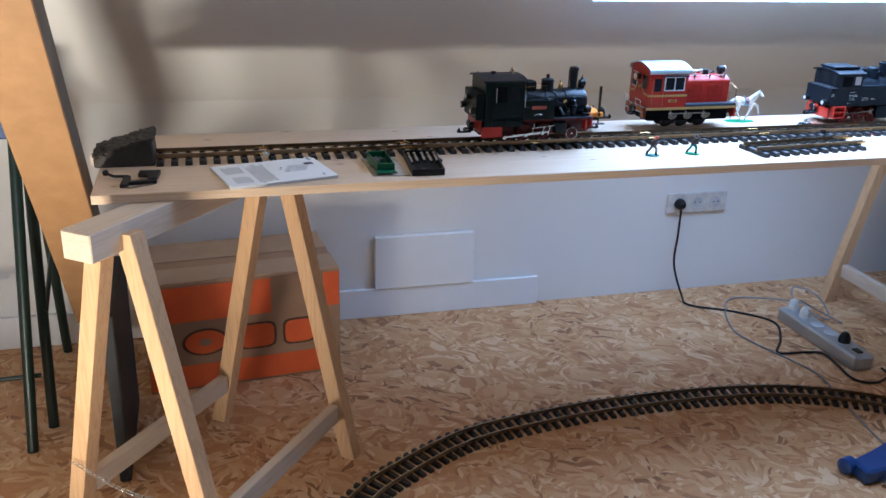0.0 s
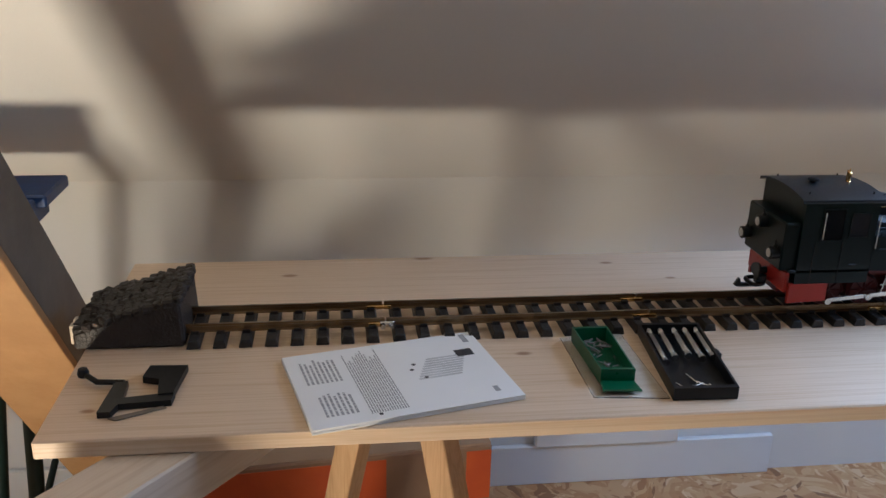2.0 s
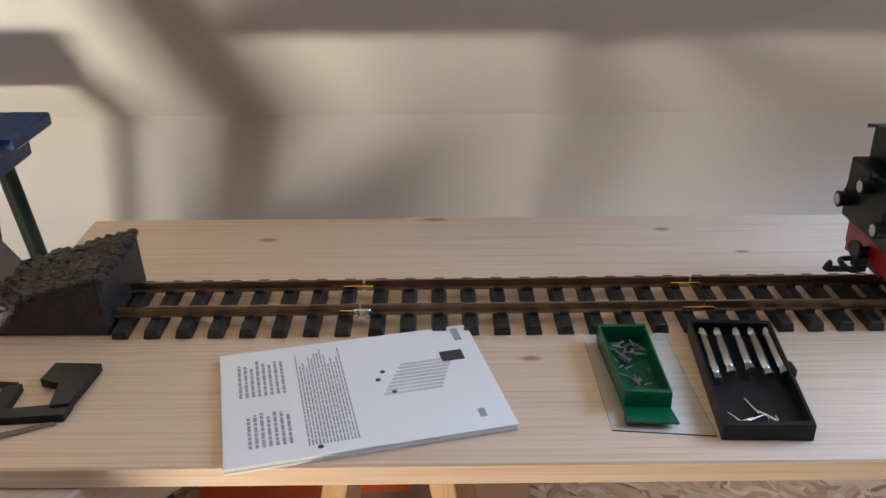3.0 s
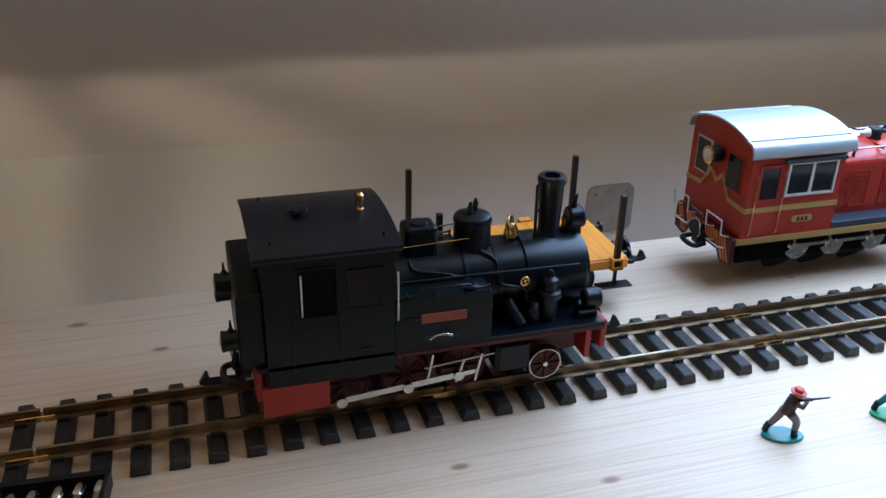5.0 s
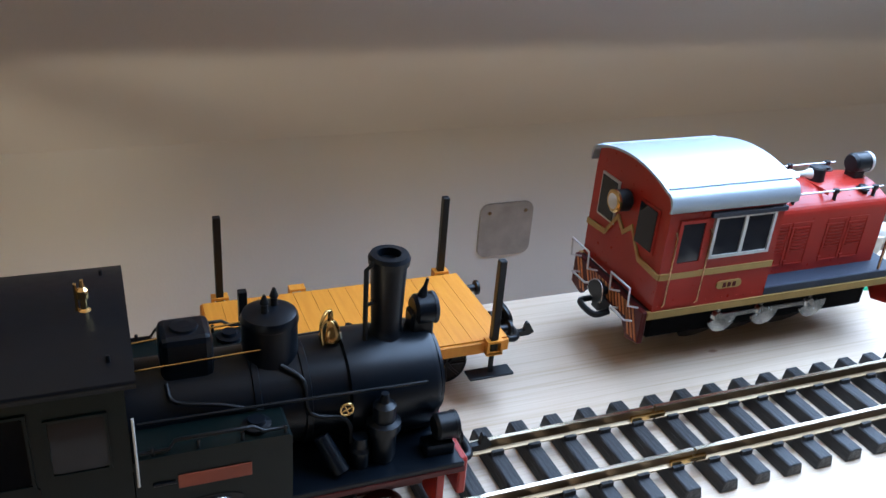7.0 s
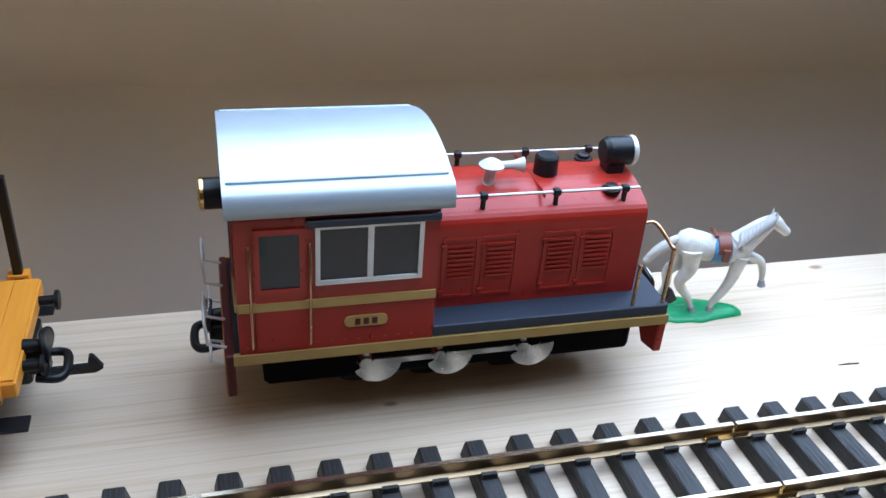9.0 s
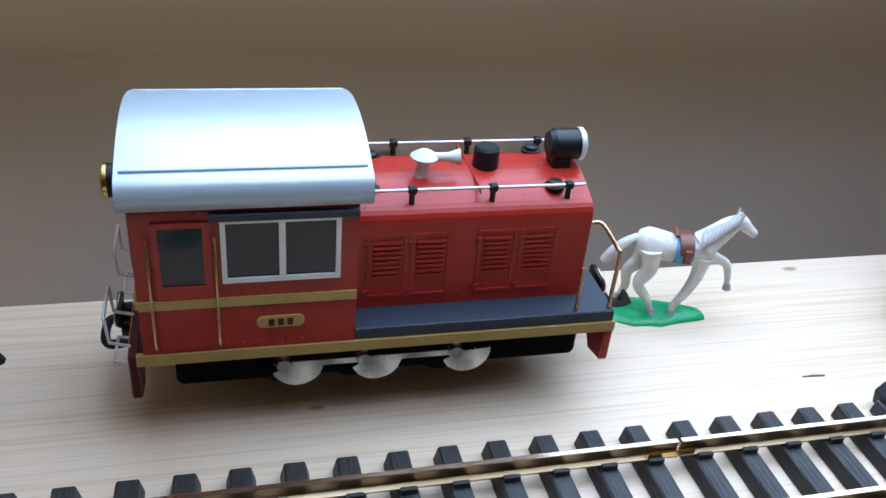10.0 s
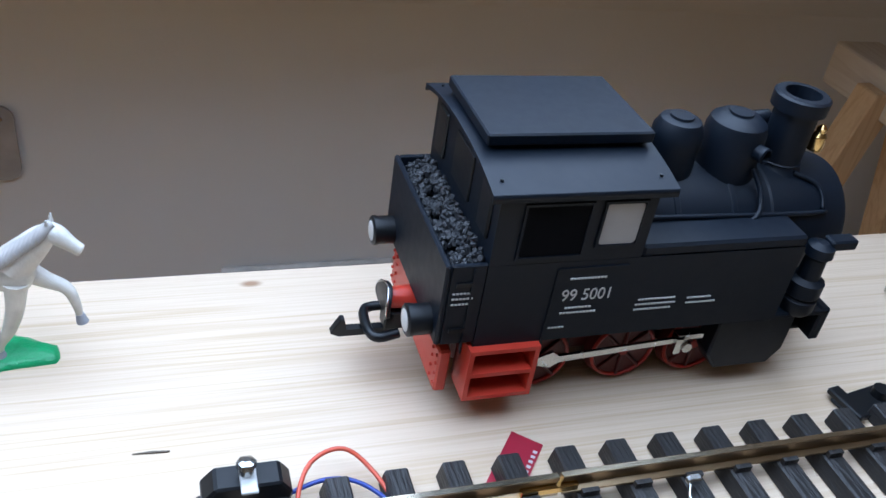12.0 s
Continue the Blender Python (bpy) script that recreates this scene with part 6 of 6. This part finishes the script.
rl = thing("rail_clamp", (1.881, 0.247, TOP), "tiny bright wire clip on the rail's inner side", "rail clamp")
bm = B()
box(bm, 1.8775, 1.8845, 0.2400, 0.2440, TOP + 0.0128, TOP + 0.0170, 0.0008)
tube(bm, curve_pts([(1.879, 0.241, TOP + 0.014), (1.876, 0.234, TOP + 0.012), (1.879, 0.226, TOP + 0.0105)], 4), 0.0009, 6)
part("clip", bm, M_STEEL, rl)
bm = B()
prism(bm, [(1.637, 0.3095), (1.645, 0.3100), (1.653, 0.3090), (1.652, 0.3084), (1.644, 0.3090)], "z", TOP + 0.0002, TOP + 0.0009)
solid("splinter", bm, M_TIMBER, "thin dark wood splinter lying on the board", "splinter")

# manual coupling bits lying at the board's end: black plastic brake-stand shape
lv = thing("point_lever", (0.075, 0.08, TOP), "flat black plastic lever part lying on the board", "plastic part")
bm = B()
prism(bm, [(0.048, 0.036), (0.060, 0.036), (0.064, 0.050), (0.112, 0.054), (0.113, 0.070), (0.066, 0.062), (0.064, 0.096), (0.052, 0.094)], "z", TOP + 0.0005, TOP + 0.007)
prism(bm, [(0.112, 0.066), (0.118, 0.122), (0.080, 0.124), (0.077, 0.100), (0.094, 0.094), (0.098, 0.064)], "z", TOP + 0.0015, TOP + 0.0085)
part("plate", bm, M_BLACK, lv)
bm = B()
tube(bm, [(0.060, 0.096, TOP + 0.005), (0.034, 0.097, TOP + 0.006), (0.020, 0.108, TOP + 0.009)], 0.0030, 8)
lathe(bm, (0.018, 0.110, TOP + 0.0045), (0, 0, 1), [(0.003, 0), (0.0055, 0.002), (0.006, 0.0055), (0.0045, 0.010), (0.002, 0.011)], 14)
part("handle", bm, M_BLACK, lv)
bm = B()
prism(bm, [(0.058, 0.034), (0.066, 0.030), (0.108, 0.050), (0.104, 0.053)], "z", TOP + 0.0003, TOP + 0.0018)
part("shaving", bm, M_TIMBER, lv, "thin brown sliver")

# instruction booklet
bk = thing("booklet", (0.33, 0.09, TOP), "white instruction booklet lying open side up on the board", "booklet")
bo_ = Vector((0.246, -0.010))
bu = Vector((0.4525 - 0.246, 0.039 + 0.010)).normalized()
bv = Vector((-bu.y, bu.x))
BW, BH = 0.212, 0.150


def on_page(u, v):
    p = bo_ + bu * (u * BW) + bv * (v * BH)
    return (p.x, p.y)


def page_rect(bm, u0, u1, v0, v1, z0, z1):
    prism(bm, [on_page(u0, v0), on_page(u1, v0), on_page(u1, v1), on_page(u0, v1)], "z", z0, z1)


for k in range(5):
    bm = B()
    d = 0.002 * math.sin(k * 2.1)
    page_rect(bm, 0 + d, 1 + d, 0 - d, 1 - d, TOP + 0.0004 + k * 0.0011, TOP + 0.0012 + k * 0.0011)
    part("page", bm, M_PAPER, bk)
ZP = TOP + 0.0012 + 4 * 0.0011
rp = random.Random(11)


def text_block(name, u0, u1, v0, v1, rows_, material):
    bm = B()
    for r in range(rows_):
        u = u0 + (u1 - u0) * (r + 0.2) / rows_
        w = (u1 - u0) / rows_ * 0.5
        v = v0
        end = v1 - rp.uniform(0, 0.22) * (v1 - v0)
        while v < end:
            l_ = rp.uniform(0.02, 0.06)
            page_rect(bm, u, u + w, v, min(v + l_, end), ZP, ZP + 0.00015)
            v += l_ + 0.008
    part(name, bm, material, bk)


text_block("text_column", 0.06, 0.24, 0.55, 0.90, 8, M_INK)
text_block("text_column", 0.08, 0.24, 0.12, 0.42, 7, M_INK)
text_block("text_column", 0.28, 0.46, 0.08, 0.94, 15, M_INK)
bm = B()
for k in range(9):
    page_rect(bm, 0.58 + 0.012 * k, 0.80 + 0.010 * k, 0.40 + 0.032 * k, 0.42 + 0.032 * k, ZP, ZP + 0.00015)
part("drawing", bm, M_INKPALE, bk)
bm = B()
page_rect(bm, 0.84, 0.93, 0.64, 0.74, ZP, ZP + 0.0002)
part("dark_picture", bm, M_DARKINK, bk)
bm = B()
page_rect(bm, 0.925, 0.955, 0.84, 0.97, ZP, ZP + 0.00015)
page_rect(bm, 0.885, 0.910, 0.10, 0.17, ZP, ZP + 0.00015)
part("heading_marks", bm, M_INK, bk)
for u, v in ((0.60, 0.62), (0.575, 0.55), (0.62, 0.42), (0.32, 0.06)):
    bm = B()
    x, y = on_page(u, v)
    prism(bm, ellipse(x, y, 0.0022, 0.0022, 0, 330, 11), "z", ZP, ZP + 0.0002)
    part("dot", bm, M_DARKINK, bk)

# green screw tray and its clear lid
gt = thing("screw_tray", (0.548, 0.10, TOP), "small dark green plastic tray with loose screws", "tray")


def open_tray(name, q, z0, z1, wall_t, material, parent):
    """A shallow open tray on a four-cornered plan."""
    c = Vector((sum(p[0] for p in q) / 4, sum(p[1] for p in q) / 4))
    inn = [c + (Vector(p) - c) * (1 - wall_t) for p in q]
    bm = B()
    prism(bm, q, "z", z0, z0 + 0.0012)
    for i in range(4):
        a, b = Vector(q[i]), Vector(q[(i + 1) % 4])
        prism(bm, [a, b, inn[(i + 1) % 4], inn[i]], "z", z0 + 0.001, z1)
    return part(name, bm, material, parent)


open_tray("tray", [(0.534, 0.060), (0.569, 0.057), (0.570, 0.160), (0.530, 0.160)], TOP + 0.002, TOP + 0.019, 0.08, M_GREENBOX, gt)
bm = B()
prism(bm, [(0.531, 0.040), (0.571, 0.037), (0.569, 0.057), (0.534, 0.060)], "z", TOP + 0.004, TOP + 0.0065, 0.0008)
part("hanger_tab", bm, M_GREENBOX, gt)
rs = random.Random(5)
bm = B()
for k in range(36):
    p = Vector((rs.uniform(0.539, 0.563), rs.uniform(0.068, 0.148), TOP + rs.uniform(0.005, 0.012)))
    a = rs.uniform(0, 6.28)
    d = Vector((math.cos(a), math.sin(a), rs.uniform(-0.2, 0.3))) * rs.uniform(0.003, 0.006)
    cone(bm, p - d, p + d, 0.0010, 0.0006, 6)
tagged(part("screws", bm, M_GREYFIG, gt, "loose small screws"), kind="stuff")
open_lid = thing("clear_lid", (0.55, 0.1, TOP), "clear plastic lid lying under the tray", "lid")
bm = B()
prism(bm, [(0.521, 0.036), (0.596, 0.028), (0.592, 0.175), (0.520, 0.170)], "z", TOP + 0.0003, TOP + 0.0014)
part("lid", bm, M_CLEAR, open_lid).visible_shadow = False

# screwdriver set in its black case
sc = thing("screwdriver_case", (0.635, 0.1, TOP), "open black case with small steel screwdrivers", "screwdriver set")
q = [(0.598, 0.024), (0.664, 0.022), (0.682, 0.172), (0.612, 0.176)]
open_tray("case", q, TOP + 0.0005, TOP + 0.014, 0.07, M_BLACK, sc)
bm = B()
box(bm, 0.671, 0.679, 0.097, 0.111, TOP + 0.004, TOP + 0.012, 0.001)
part("latch", bm, M_BLACK, sc)
for k in range(5):
    x0_ = 0.6205 + k * 0.0130 + (0.003 if k > 1 else 0)
    y1_ = 0.164
    ln = (0.078, 0.068, 0.064, 0.072, 0.070)[k]
    bm = B()
    lathe(bm, (x0_, y1_, TOP + 0.009), (-0.10, -1, 0), [(0.0036, 0), (0.0040, 0.002), (0.0040, 0.008), (0.0030, 0.010), (0.0036, 0.013), (0.0036, ln - 0.012), (0.0026, ln - 0.010), (0.0042, ln - 0.006), (0.0040, ln)], 14)
    d_ = part("screwdriver", bm, M_STEEL, sc, "knurled steel handle")
rs = random.Random(9)
bm = B()
for k in range(9):
    p = Vector((rs.uniform(0.612, 0.650), rs.uniform(0.035, 0.062), TOP + 0.004))
    a = rs.uniform(0, 3.14)
    d = Vector((math.cos(a), math.sin(a), 0.05)) * 0.010
    cone(bm, p - d, p + d, 0.0012, 0.0008, 6)
part("bits", bm, M_STEEL, sc)

# isolating clamp with wires, red card
ic = thing("rail_terminal", (1.683, 0.268, TOP), "black rail terminal clamp with steel screw", "terminal clamp")
bm = B()
prism(bm, [(1.666, TOP + 0.002), (1.700, TOP + 0.002), (1.702, TOP + 0.012), (1.697, TOP + 0.019), (1.670, TOP + 0.019), (1.664, TOP + 0.012)], "y", 0.268, 0.281, 0.001)
part("block", bm, M_BLACK, ic)
bm = B()
box(bm, 1.680, 1.687, 0.264, 0.282, TOP + 0.0185, TOP + 0.0200, 0.0004)
part("metal_strap", bm, M_SILVERFRAME, ic)
bm = B()
lathe(bm, (1.683, 0.274, TOP + 0.020), (0, 0.2, 1), [(0.0030, 0), (0.0030, 0.003), (0.0042, 0.0035), (0.0042, 0.0065), (0.002, 0.0075)], 6)
part("screw", bm, M_STEEL, ic)
bm = B()
box(bm, 1.676, 1.690, 0.200, 0.214, TOP + 0.004, TOP + 0.017, 0.001)
part("inner_block", bm, M_BLACK, ic)
bm = B()
tube(bm, curve_pts([(1.706, 0.250, TOP + 0.004), (1.703, 0.264, TOP + 0.008), (1.711, 0.282, TOP + 0.012), (1.727, 0.288, TOP + 0.012), (1.740, 0.276, TOP + 0.006), (1.756, 0.235, TOP + 0.003), (1.80, 0.205, TOP + 0.003), (1.83, 0.190, TOP + 0.003)], 6), 0.0011, 7)
solid("red_wire", bm, M_WIRE_RED, "thin red wire looping off the terminal", "wire", "terminal wires")
bm = B()
tube(bm, curve_pts([(1.700, 0.272, TOP + 0.006), (1.716, 0.276, TOP + 0.007), (1.730, 0.274, TOP + 0.006), (1.744, 0.262, TOP + 0.003), (1.765, 0.228, TOP + 0.0022), (1.81, 0.200, TOP + 0.0022)], 6), 0.0011, 7)
solid("blue_wire", bm, M_WIRE_BLUE, "thin blue wire beside the red one", "wire", "terminal wires")
rc = thing("red_card", (1.808, 0.27, TOP), "small dark red printed card under the rail", "card")
bm = B()
prism(bm, [(1.813, 0.2955), (1.8255, 0.2845), (1.790, 0.240), (1.777, 0.251)], "z", TOP + 0.0003, TOP + 0.0010)
part("card", bm, M_REDCARD, rc)
bm = B()
for k in range(6):
    p = Vector((1.8195, 0.2820)) - Vector((0.0063, 0.0078)) * k * 0.34
    prism(bm, [(p.x, p.y), (p.x + 0.0016, p.y - 0.0013), (p.x + 0.0005, p.y - 0.0026), (p.x - 0.0011, p.y - 0.0013)], "z", TOP + 0.0010, TOP + 0.0012)
part("print_bars", bm, M_TEXT, rc)
# steel bracket pieces lying past the engine
for x, y, a in ((2.125, 0.375, 40), (2.02, 0.285, 10)):
    bm = B()
    box(bm, -0.020, 0.020, -0.008, 0.008, 0.0005, 0.003, 0.0008)
    box(bm, -0.020, -0.012, -0.012, 0.012, 0.003, 0.007, 0.0008)
    cone(bm, (0.010, 0, 0.003), (0.010, 0, 0.008), 0.005, 0.005, 12)
    o = solid("metal_bracket", bm, M_STEEL if a > 20 else M_BLACK, "small metal track fitting lying on the board", "bracket", "loose fittings")
    o.matrix_basis = pose(x, y, TOP, 0, 0, a)

# ---- under and beside the table ----
cbx = thing("cardboard_box", (0.28, 0.76, 0.0), "large orange-printed moving box of brown cardboard on the floor", "cardboard box")
bm = B()
prism(bm, [(0.020, 0.585), (0.540, 0.630), (0.512, 0.93), (-0.008, 0.885)], "z", 0.0, 0.315, 0.003)
part("body", bm, M_CARD, cbx)
bu2 = Vector((0.520, 0.045)).normalized()
bn2 = Vector((bu2.y, -bu2.x))


def on_box(u, off):
    p = Vector((0.020, 0.585)) + bu2 * u + bn2 * off
    return (p.x, p.y)


def box_face(name, shapes, off, material, label=""):
    """Flat printed shapes on the box's front: outlines of (along, height)."""
    bm = B()
    for out in shapes:
        a = [bm.verts.new((*on_box(u, off), z)) for u, z in out]
        b = [bm.verts.new((*on_box(u, -0.001), z)) for u, z in out]
        bm.faces.new(a)
        bm.faces.new(b[::-1])
        for i in range(len(a)):
            bm.faces.new((a[i], b[i], b[(i + 1) % len(a)], a[(i + 1) % len(a)]))
    return part(name, bm, material, cbx, label)


def rect(u0, u1, z0, z1):
    return [(u0, z0), (u1, z0), (u1, z1), (u0, z1)]


box_face("orange_band", [rect(0.002, 0.330, 0.205, 0.306)], 0.0012, M_ORANGE, "broad orange printed band")
box_face("orange_band", [rect(0.475, 0.520, 0.205, 0.306)], 0.0012, M_ORANGE)
box_face("orange_band", [rect(0.002, 0.470, 0.008, 0.075)], 0.0012, M_ORANGE)
for u, w, kind_ in ((0.150, 0.062, 0), (0.290, 0.052, 1), (0.405, 0.046, 1)):
    for nm, k_, off, mt, lb in (("logo_outline", 1.0, 0.0012, M_BROWNINK, ""), ("logo_shape", 0.86, 0.0020, M_ORANGE, "orange logo shape"), ("logo_core", 0.26, 0.0026, M_CARD, "")):
        ex = 2.0 if kind_ == 0 else 0.45
        sh = [(u + w * k_ * math.copysign(abs(math.cos(a * math.pi / 10)) ** (2 / ex if ex > 1 else ex), math.cos(a * math.pi / 10)), 0.140 + 0.040 * k_ * math.copysign(abs(math.sin(a * math.pi / 10)) ** (1.0 if kind_ == 0 else 0.45), math.sin(a * math.pi / 10))) for a in range(20)]
        if kind_ == 0 or nm != "logo_core":
            box_face(nm, [sh], off, mt, lb)
for flap, q in (("flap", [(0.022, 0.588), (0.538, 0.633), (0.53, 0.735), (0.012, 0.690)]), ("flap", [(0.008, 0.745), (0.524, 0.790), (0.513, 0.928), (-0.007, 0.883)])):
    bm = B()
    prism(bm, q, "z", 0.315, 0.3185)
    part(flap, bm, M_CARDLIGHT, cbx)
bm = B()
box(bm, -0.035, -0.010, 0.20, 0.56, 0.0, 0.42, 0.003)
solid("dark_panel", bm, M_FABRIC, "dark board standing on edge beside the box", "board")

# folding workbench
wb = thing("folding_workbench", (-0.4, 0.6, 0.0), "folding workbench with blue top and black steel legs", "workbench")
bm = B()
box(bm, -0.75, -0.170, 0.50, 0.60, 0.775, 0.795, 0.003)
part("vice_jaw", bm, M_BLUE, wb, "blue clamping jaw")
bm = B()
box(bm, -0.75, -0.160, 0.615, 0.735, 0.775, 0.795, 0.003)
part("vice_jaw", bm, M_BLUE, wb)
bm = B()
box(bm, -0.70, -0.190, 0.51, 0.72, 0.735, 0.7745, 0.004)
part("carriage", bm, M_BLUE, wb)
bm = B()
box(bm, -0.45, -0.22, 0.512, 0.590, 0.7952, 0.7962)
part("label_strip", bm, M_GREYWHITE, wb)
for nm, pts in (("leg", [(-0.215, 0.525, 0.74), (-0.245, 0.375, 0.0)]), ("leg", [(-0.205, 0.60, 0.74), (-0.212, 0.48, 0.0)]), ("leg", [(-0.205, 0.66, 0.74), (-0.228, 0.90, 0.0)]), ("leg", [(-0.66, 0.53, 0.74), (-0.63, 0.40, 0.0)]), ("leg", [(-0.66, 0.66, 0.74), (-0.64, 0.90, 0.0)]), ("brace", [(-0.200, 0.52, 0.30), (-0.200, 0.77, 0.42)]), ("brace", [(-0.215, 0.44, 0.17), (-0.65, 0.42, 0.17)])):
    bm = B()
    r = 0.013 if nm == "leg" else 0.006
    tube(bm, pts, r, 8)
    part(nm, bm, M_DARKGREEN, wb)

# triple wall socket with a plug and its cable
so = thing("wall_socket", (1.86, WALL_Y, 0.33), "white triple wall socket with one black plug", "socket")
bm = B()
box(bm, 1.720, 1.950, WALL_Y - 0.011, WALL_Y - 0.001, 0.293, 0.365, 0.003)
part("plate", bm, M_SOCKET, so)
for x in (1.764, 1.835, 1.906):
    bm = B()
    ring = [(x + 0.021 * math.cos(a * math.pi / 10), WALL_Y - 0.0115, 0.329 + 0.021 * math.sin(a * math.pi / 10)) for a in range(21)]
    tube(bm, ring, 0.0022, 6)
    w = part("socket_ring", bm, M_SOCKET, so)
    bm = B()
    cone(bm, (x, WALL_Y - 0.0112, 0.329), (x, WALL_Y - 0.009, 0.329), 0.0195, 0.0195, 18)
    part("socket_well", bm, M_INKPALE, w)
    for dx in (-0.0095, 0.0095):
        bm = B()
        cone(bm, (x + dx, WALL_Y - 0.0118, 0.329), (x + dx, WALL_Y - 0.011, 0.329), 0.0025, 0.0025, 8)
        part("hole", bm, M_BLACK, w)
pl = thing("power_cable", (1.764, WALL_Y - 0.03, 0.0), "black mains cable with plug running over the floor", "cable")
bm = B()
lathe(bm, (1.764, WALL_Y - 0.0125, 0.329), (0, -1, 0), [(0.019, 0), (0.019, 0.012), (0.014, 0.024), (0.008, 0.030)], 16)
part("plug", bm, M_BLACK, pl)
bm = B()
tube(bm, curve_pts([(1.764, WALL_Y - 0.030, 0.318), (1.762, WALL_Y - 0.034, 0.22), (1.752, WALL_Y - 0.050, 0.12), (1.766, 0.86, 0.025), (1.775, 0.815, 0.005), (1.90, 0.735, 0.005), (1.985, 0.635, 0.005), (1.93, 0.52, 0.005), (1.865, 0.440, 0.005), (1.95, 0.425, 0.005), (2.000, 0.405, 0.006), (1.995, 0.33, 0.006), (1.985, 0.25, 0.005), (2.03, 0.215, 0.005), (2.10, 0.24, 0.006), (2.105, 0.275, 0.012)], 6), 0.0038, 8)
part("cable", bm, M_BLACK, pl)
gc = B()
tube(gc, curve_pts([(2.12, 0.69, 0.04), (2.08, 0.77, 0.02), (1.97, 0.84, 0.004), (1.89, 0.78, 0.004), (1.82, 0.62, 0.004), (1.83, 0.52, 0.004), (1.88, 0.38, 0.004), (1.90, 0.28, 0.004), (1.86, 0.10, 0.004), (1.83, -0.10, 0.004), (1.86, -0.3, 0.004)], 6), 0.0028, 7)
solid("grey_cable", gc, M_CABLEGREY, "thin grey cable lying on the floor", "cable")
gc = B()
tube(gc, curve_pts([(2.045, 0.63, 0.060), (2.08, 0.69, 0.10), (2.13, 0.63, 0.09), (2.11, 0.53, 0.055), (2.05, 0.54, 0.075), (2.08, 0.65, 0.070), (2.15, 0.67, 0.03), (2.21, 0.58, 0.004)], 6), 0.0028, 7)
solid("grey_cable", gc, M_CABLEGREY, "coiled thin grey cable on the power strip", "cable")

ps = thing("power_strip", (2.05, 0.476, 0.0), "silver power strip with plugs on the floor", "power strip")
pm = Matrix.Translation((2.050, 0.476, 0)) @ Matrix.Rotation(radians(91), 4, "Z")
bm = B()
box(bm, -0.185, 0.185, -0.036, 0.036, 0.0, 0.048, 0.008, pm, 2)
part("body", bm, mat("brushed_alu", (0.52, 0.54, 0.56), 0.35, 0.7, second=(0.45, 0.47, 0.49), scale=50, stretch=(1, 20, 1)), ps)
for k in range(5):
    bm = B()
    c = pm @ Vector((-0.09 + k * 0.062, 0, 0.048))
    lathe(bm, c, (0, 0, 1), [(0.022, 0), (0.022, 0.0015), (0.019, 0.0018), (0.017, 0.0006)], 16)
    part("outlet", bm, M_INKPALE, ps)
for k, mt in ((4, M_SOCKET), (3, M_SOCKET), (0, M_BLACK)):
    bm = B()
    c = pm @ Vector((-0.09 + k * 0.062, 0, 0.050))
    lathe(bm, c, (0, 0, 1), [(0.018, 0), (0.018, 0.014), (0.013, 0.026), (0.008, 0.032)], 14)
    part("plug", bm, mt, ps, "inserted mains plug")
bm = B()
c = pm @ Vector((-0.150, 0, 0.0495))
box(bm, c.x - 0.010, c.x + 0.010, c.y - 0.014, c.y + 0.014, 0.047, 0.052, 0.001)
part("switch", bm, M_BLACK, ps)

# blue clamp on the floor
cl = thing("bar_clamp", (1.74, -0.17, 0.0), "blue plastic one-handed bar clamp on the floor", "clamp")
bm = B()
lathe(bm, (1.635, -0.145, 0.022), (1, 0.25, 0), [(0.010, 0), (0.020, 0.006), (0.021, 0.030), (0.014, 0.036)], 16)
part("knob", bm, M_BLUE, cl)
bm = B()
prism(bm, [(1.66, -0.20), (1.74, -0.19), (1.82, -0.12), (1.80, -0.09), (1.73, -0.13), (1.66, -0.14)], "z", 0.001, 0.040, 0.006)
part("handle", bm, M_BLUE, cl)
bm = B()
box(bm, 1.70, 2.02, -0.215, -0.200, 0.008, 0.016, 0.001)
part("bar", bm, M_STEEL, cl)

# storage boxes past the second trestle
for k, (z0, z1, m_) in enumerate(((0.0, 0.14, M_CABLEGREY), (0.141, 0.29, M_FABRIC), (0.291, 0.40, M_INKPALE))):
    st_ = thing("storage_box", (2.85, 0.70, z0), "grey plastic storage box in a stack by the wall", "storage box", "stacked storage boxes")
    bm = B()
    box(bm, 2.70 + 0.008 * k, 3.05, 0.56, 0.86, z0, z1 - 0.012, 0.006)
    part("body", bm, m_, st_)
    bm = B()
    box(bm, 2.693 + 0.008 * k, 3.057, 0.553, 0.867, z1 - 0.012, z1, 0.003)
    part("lid", bm, M_BLACK, st_)
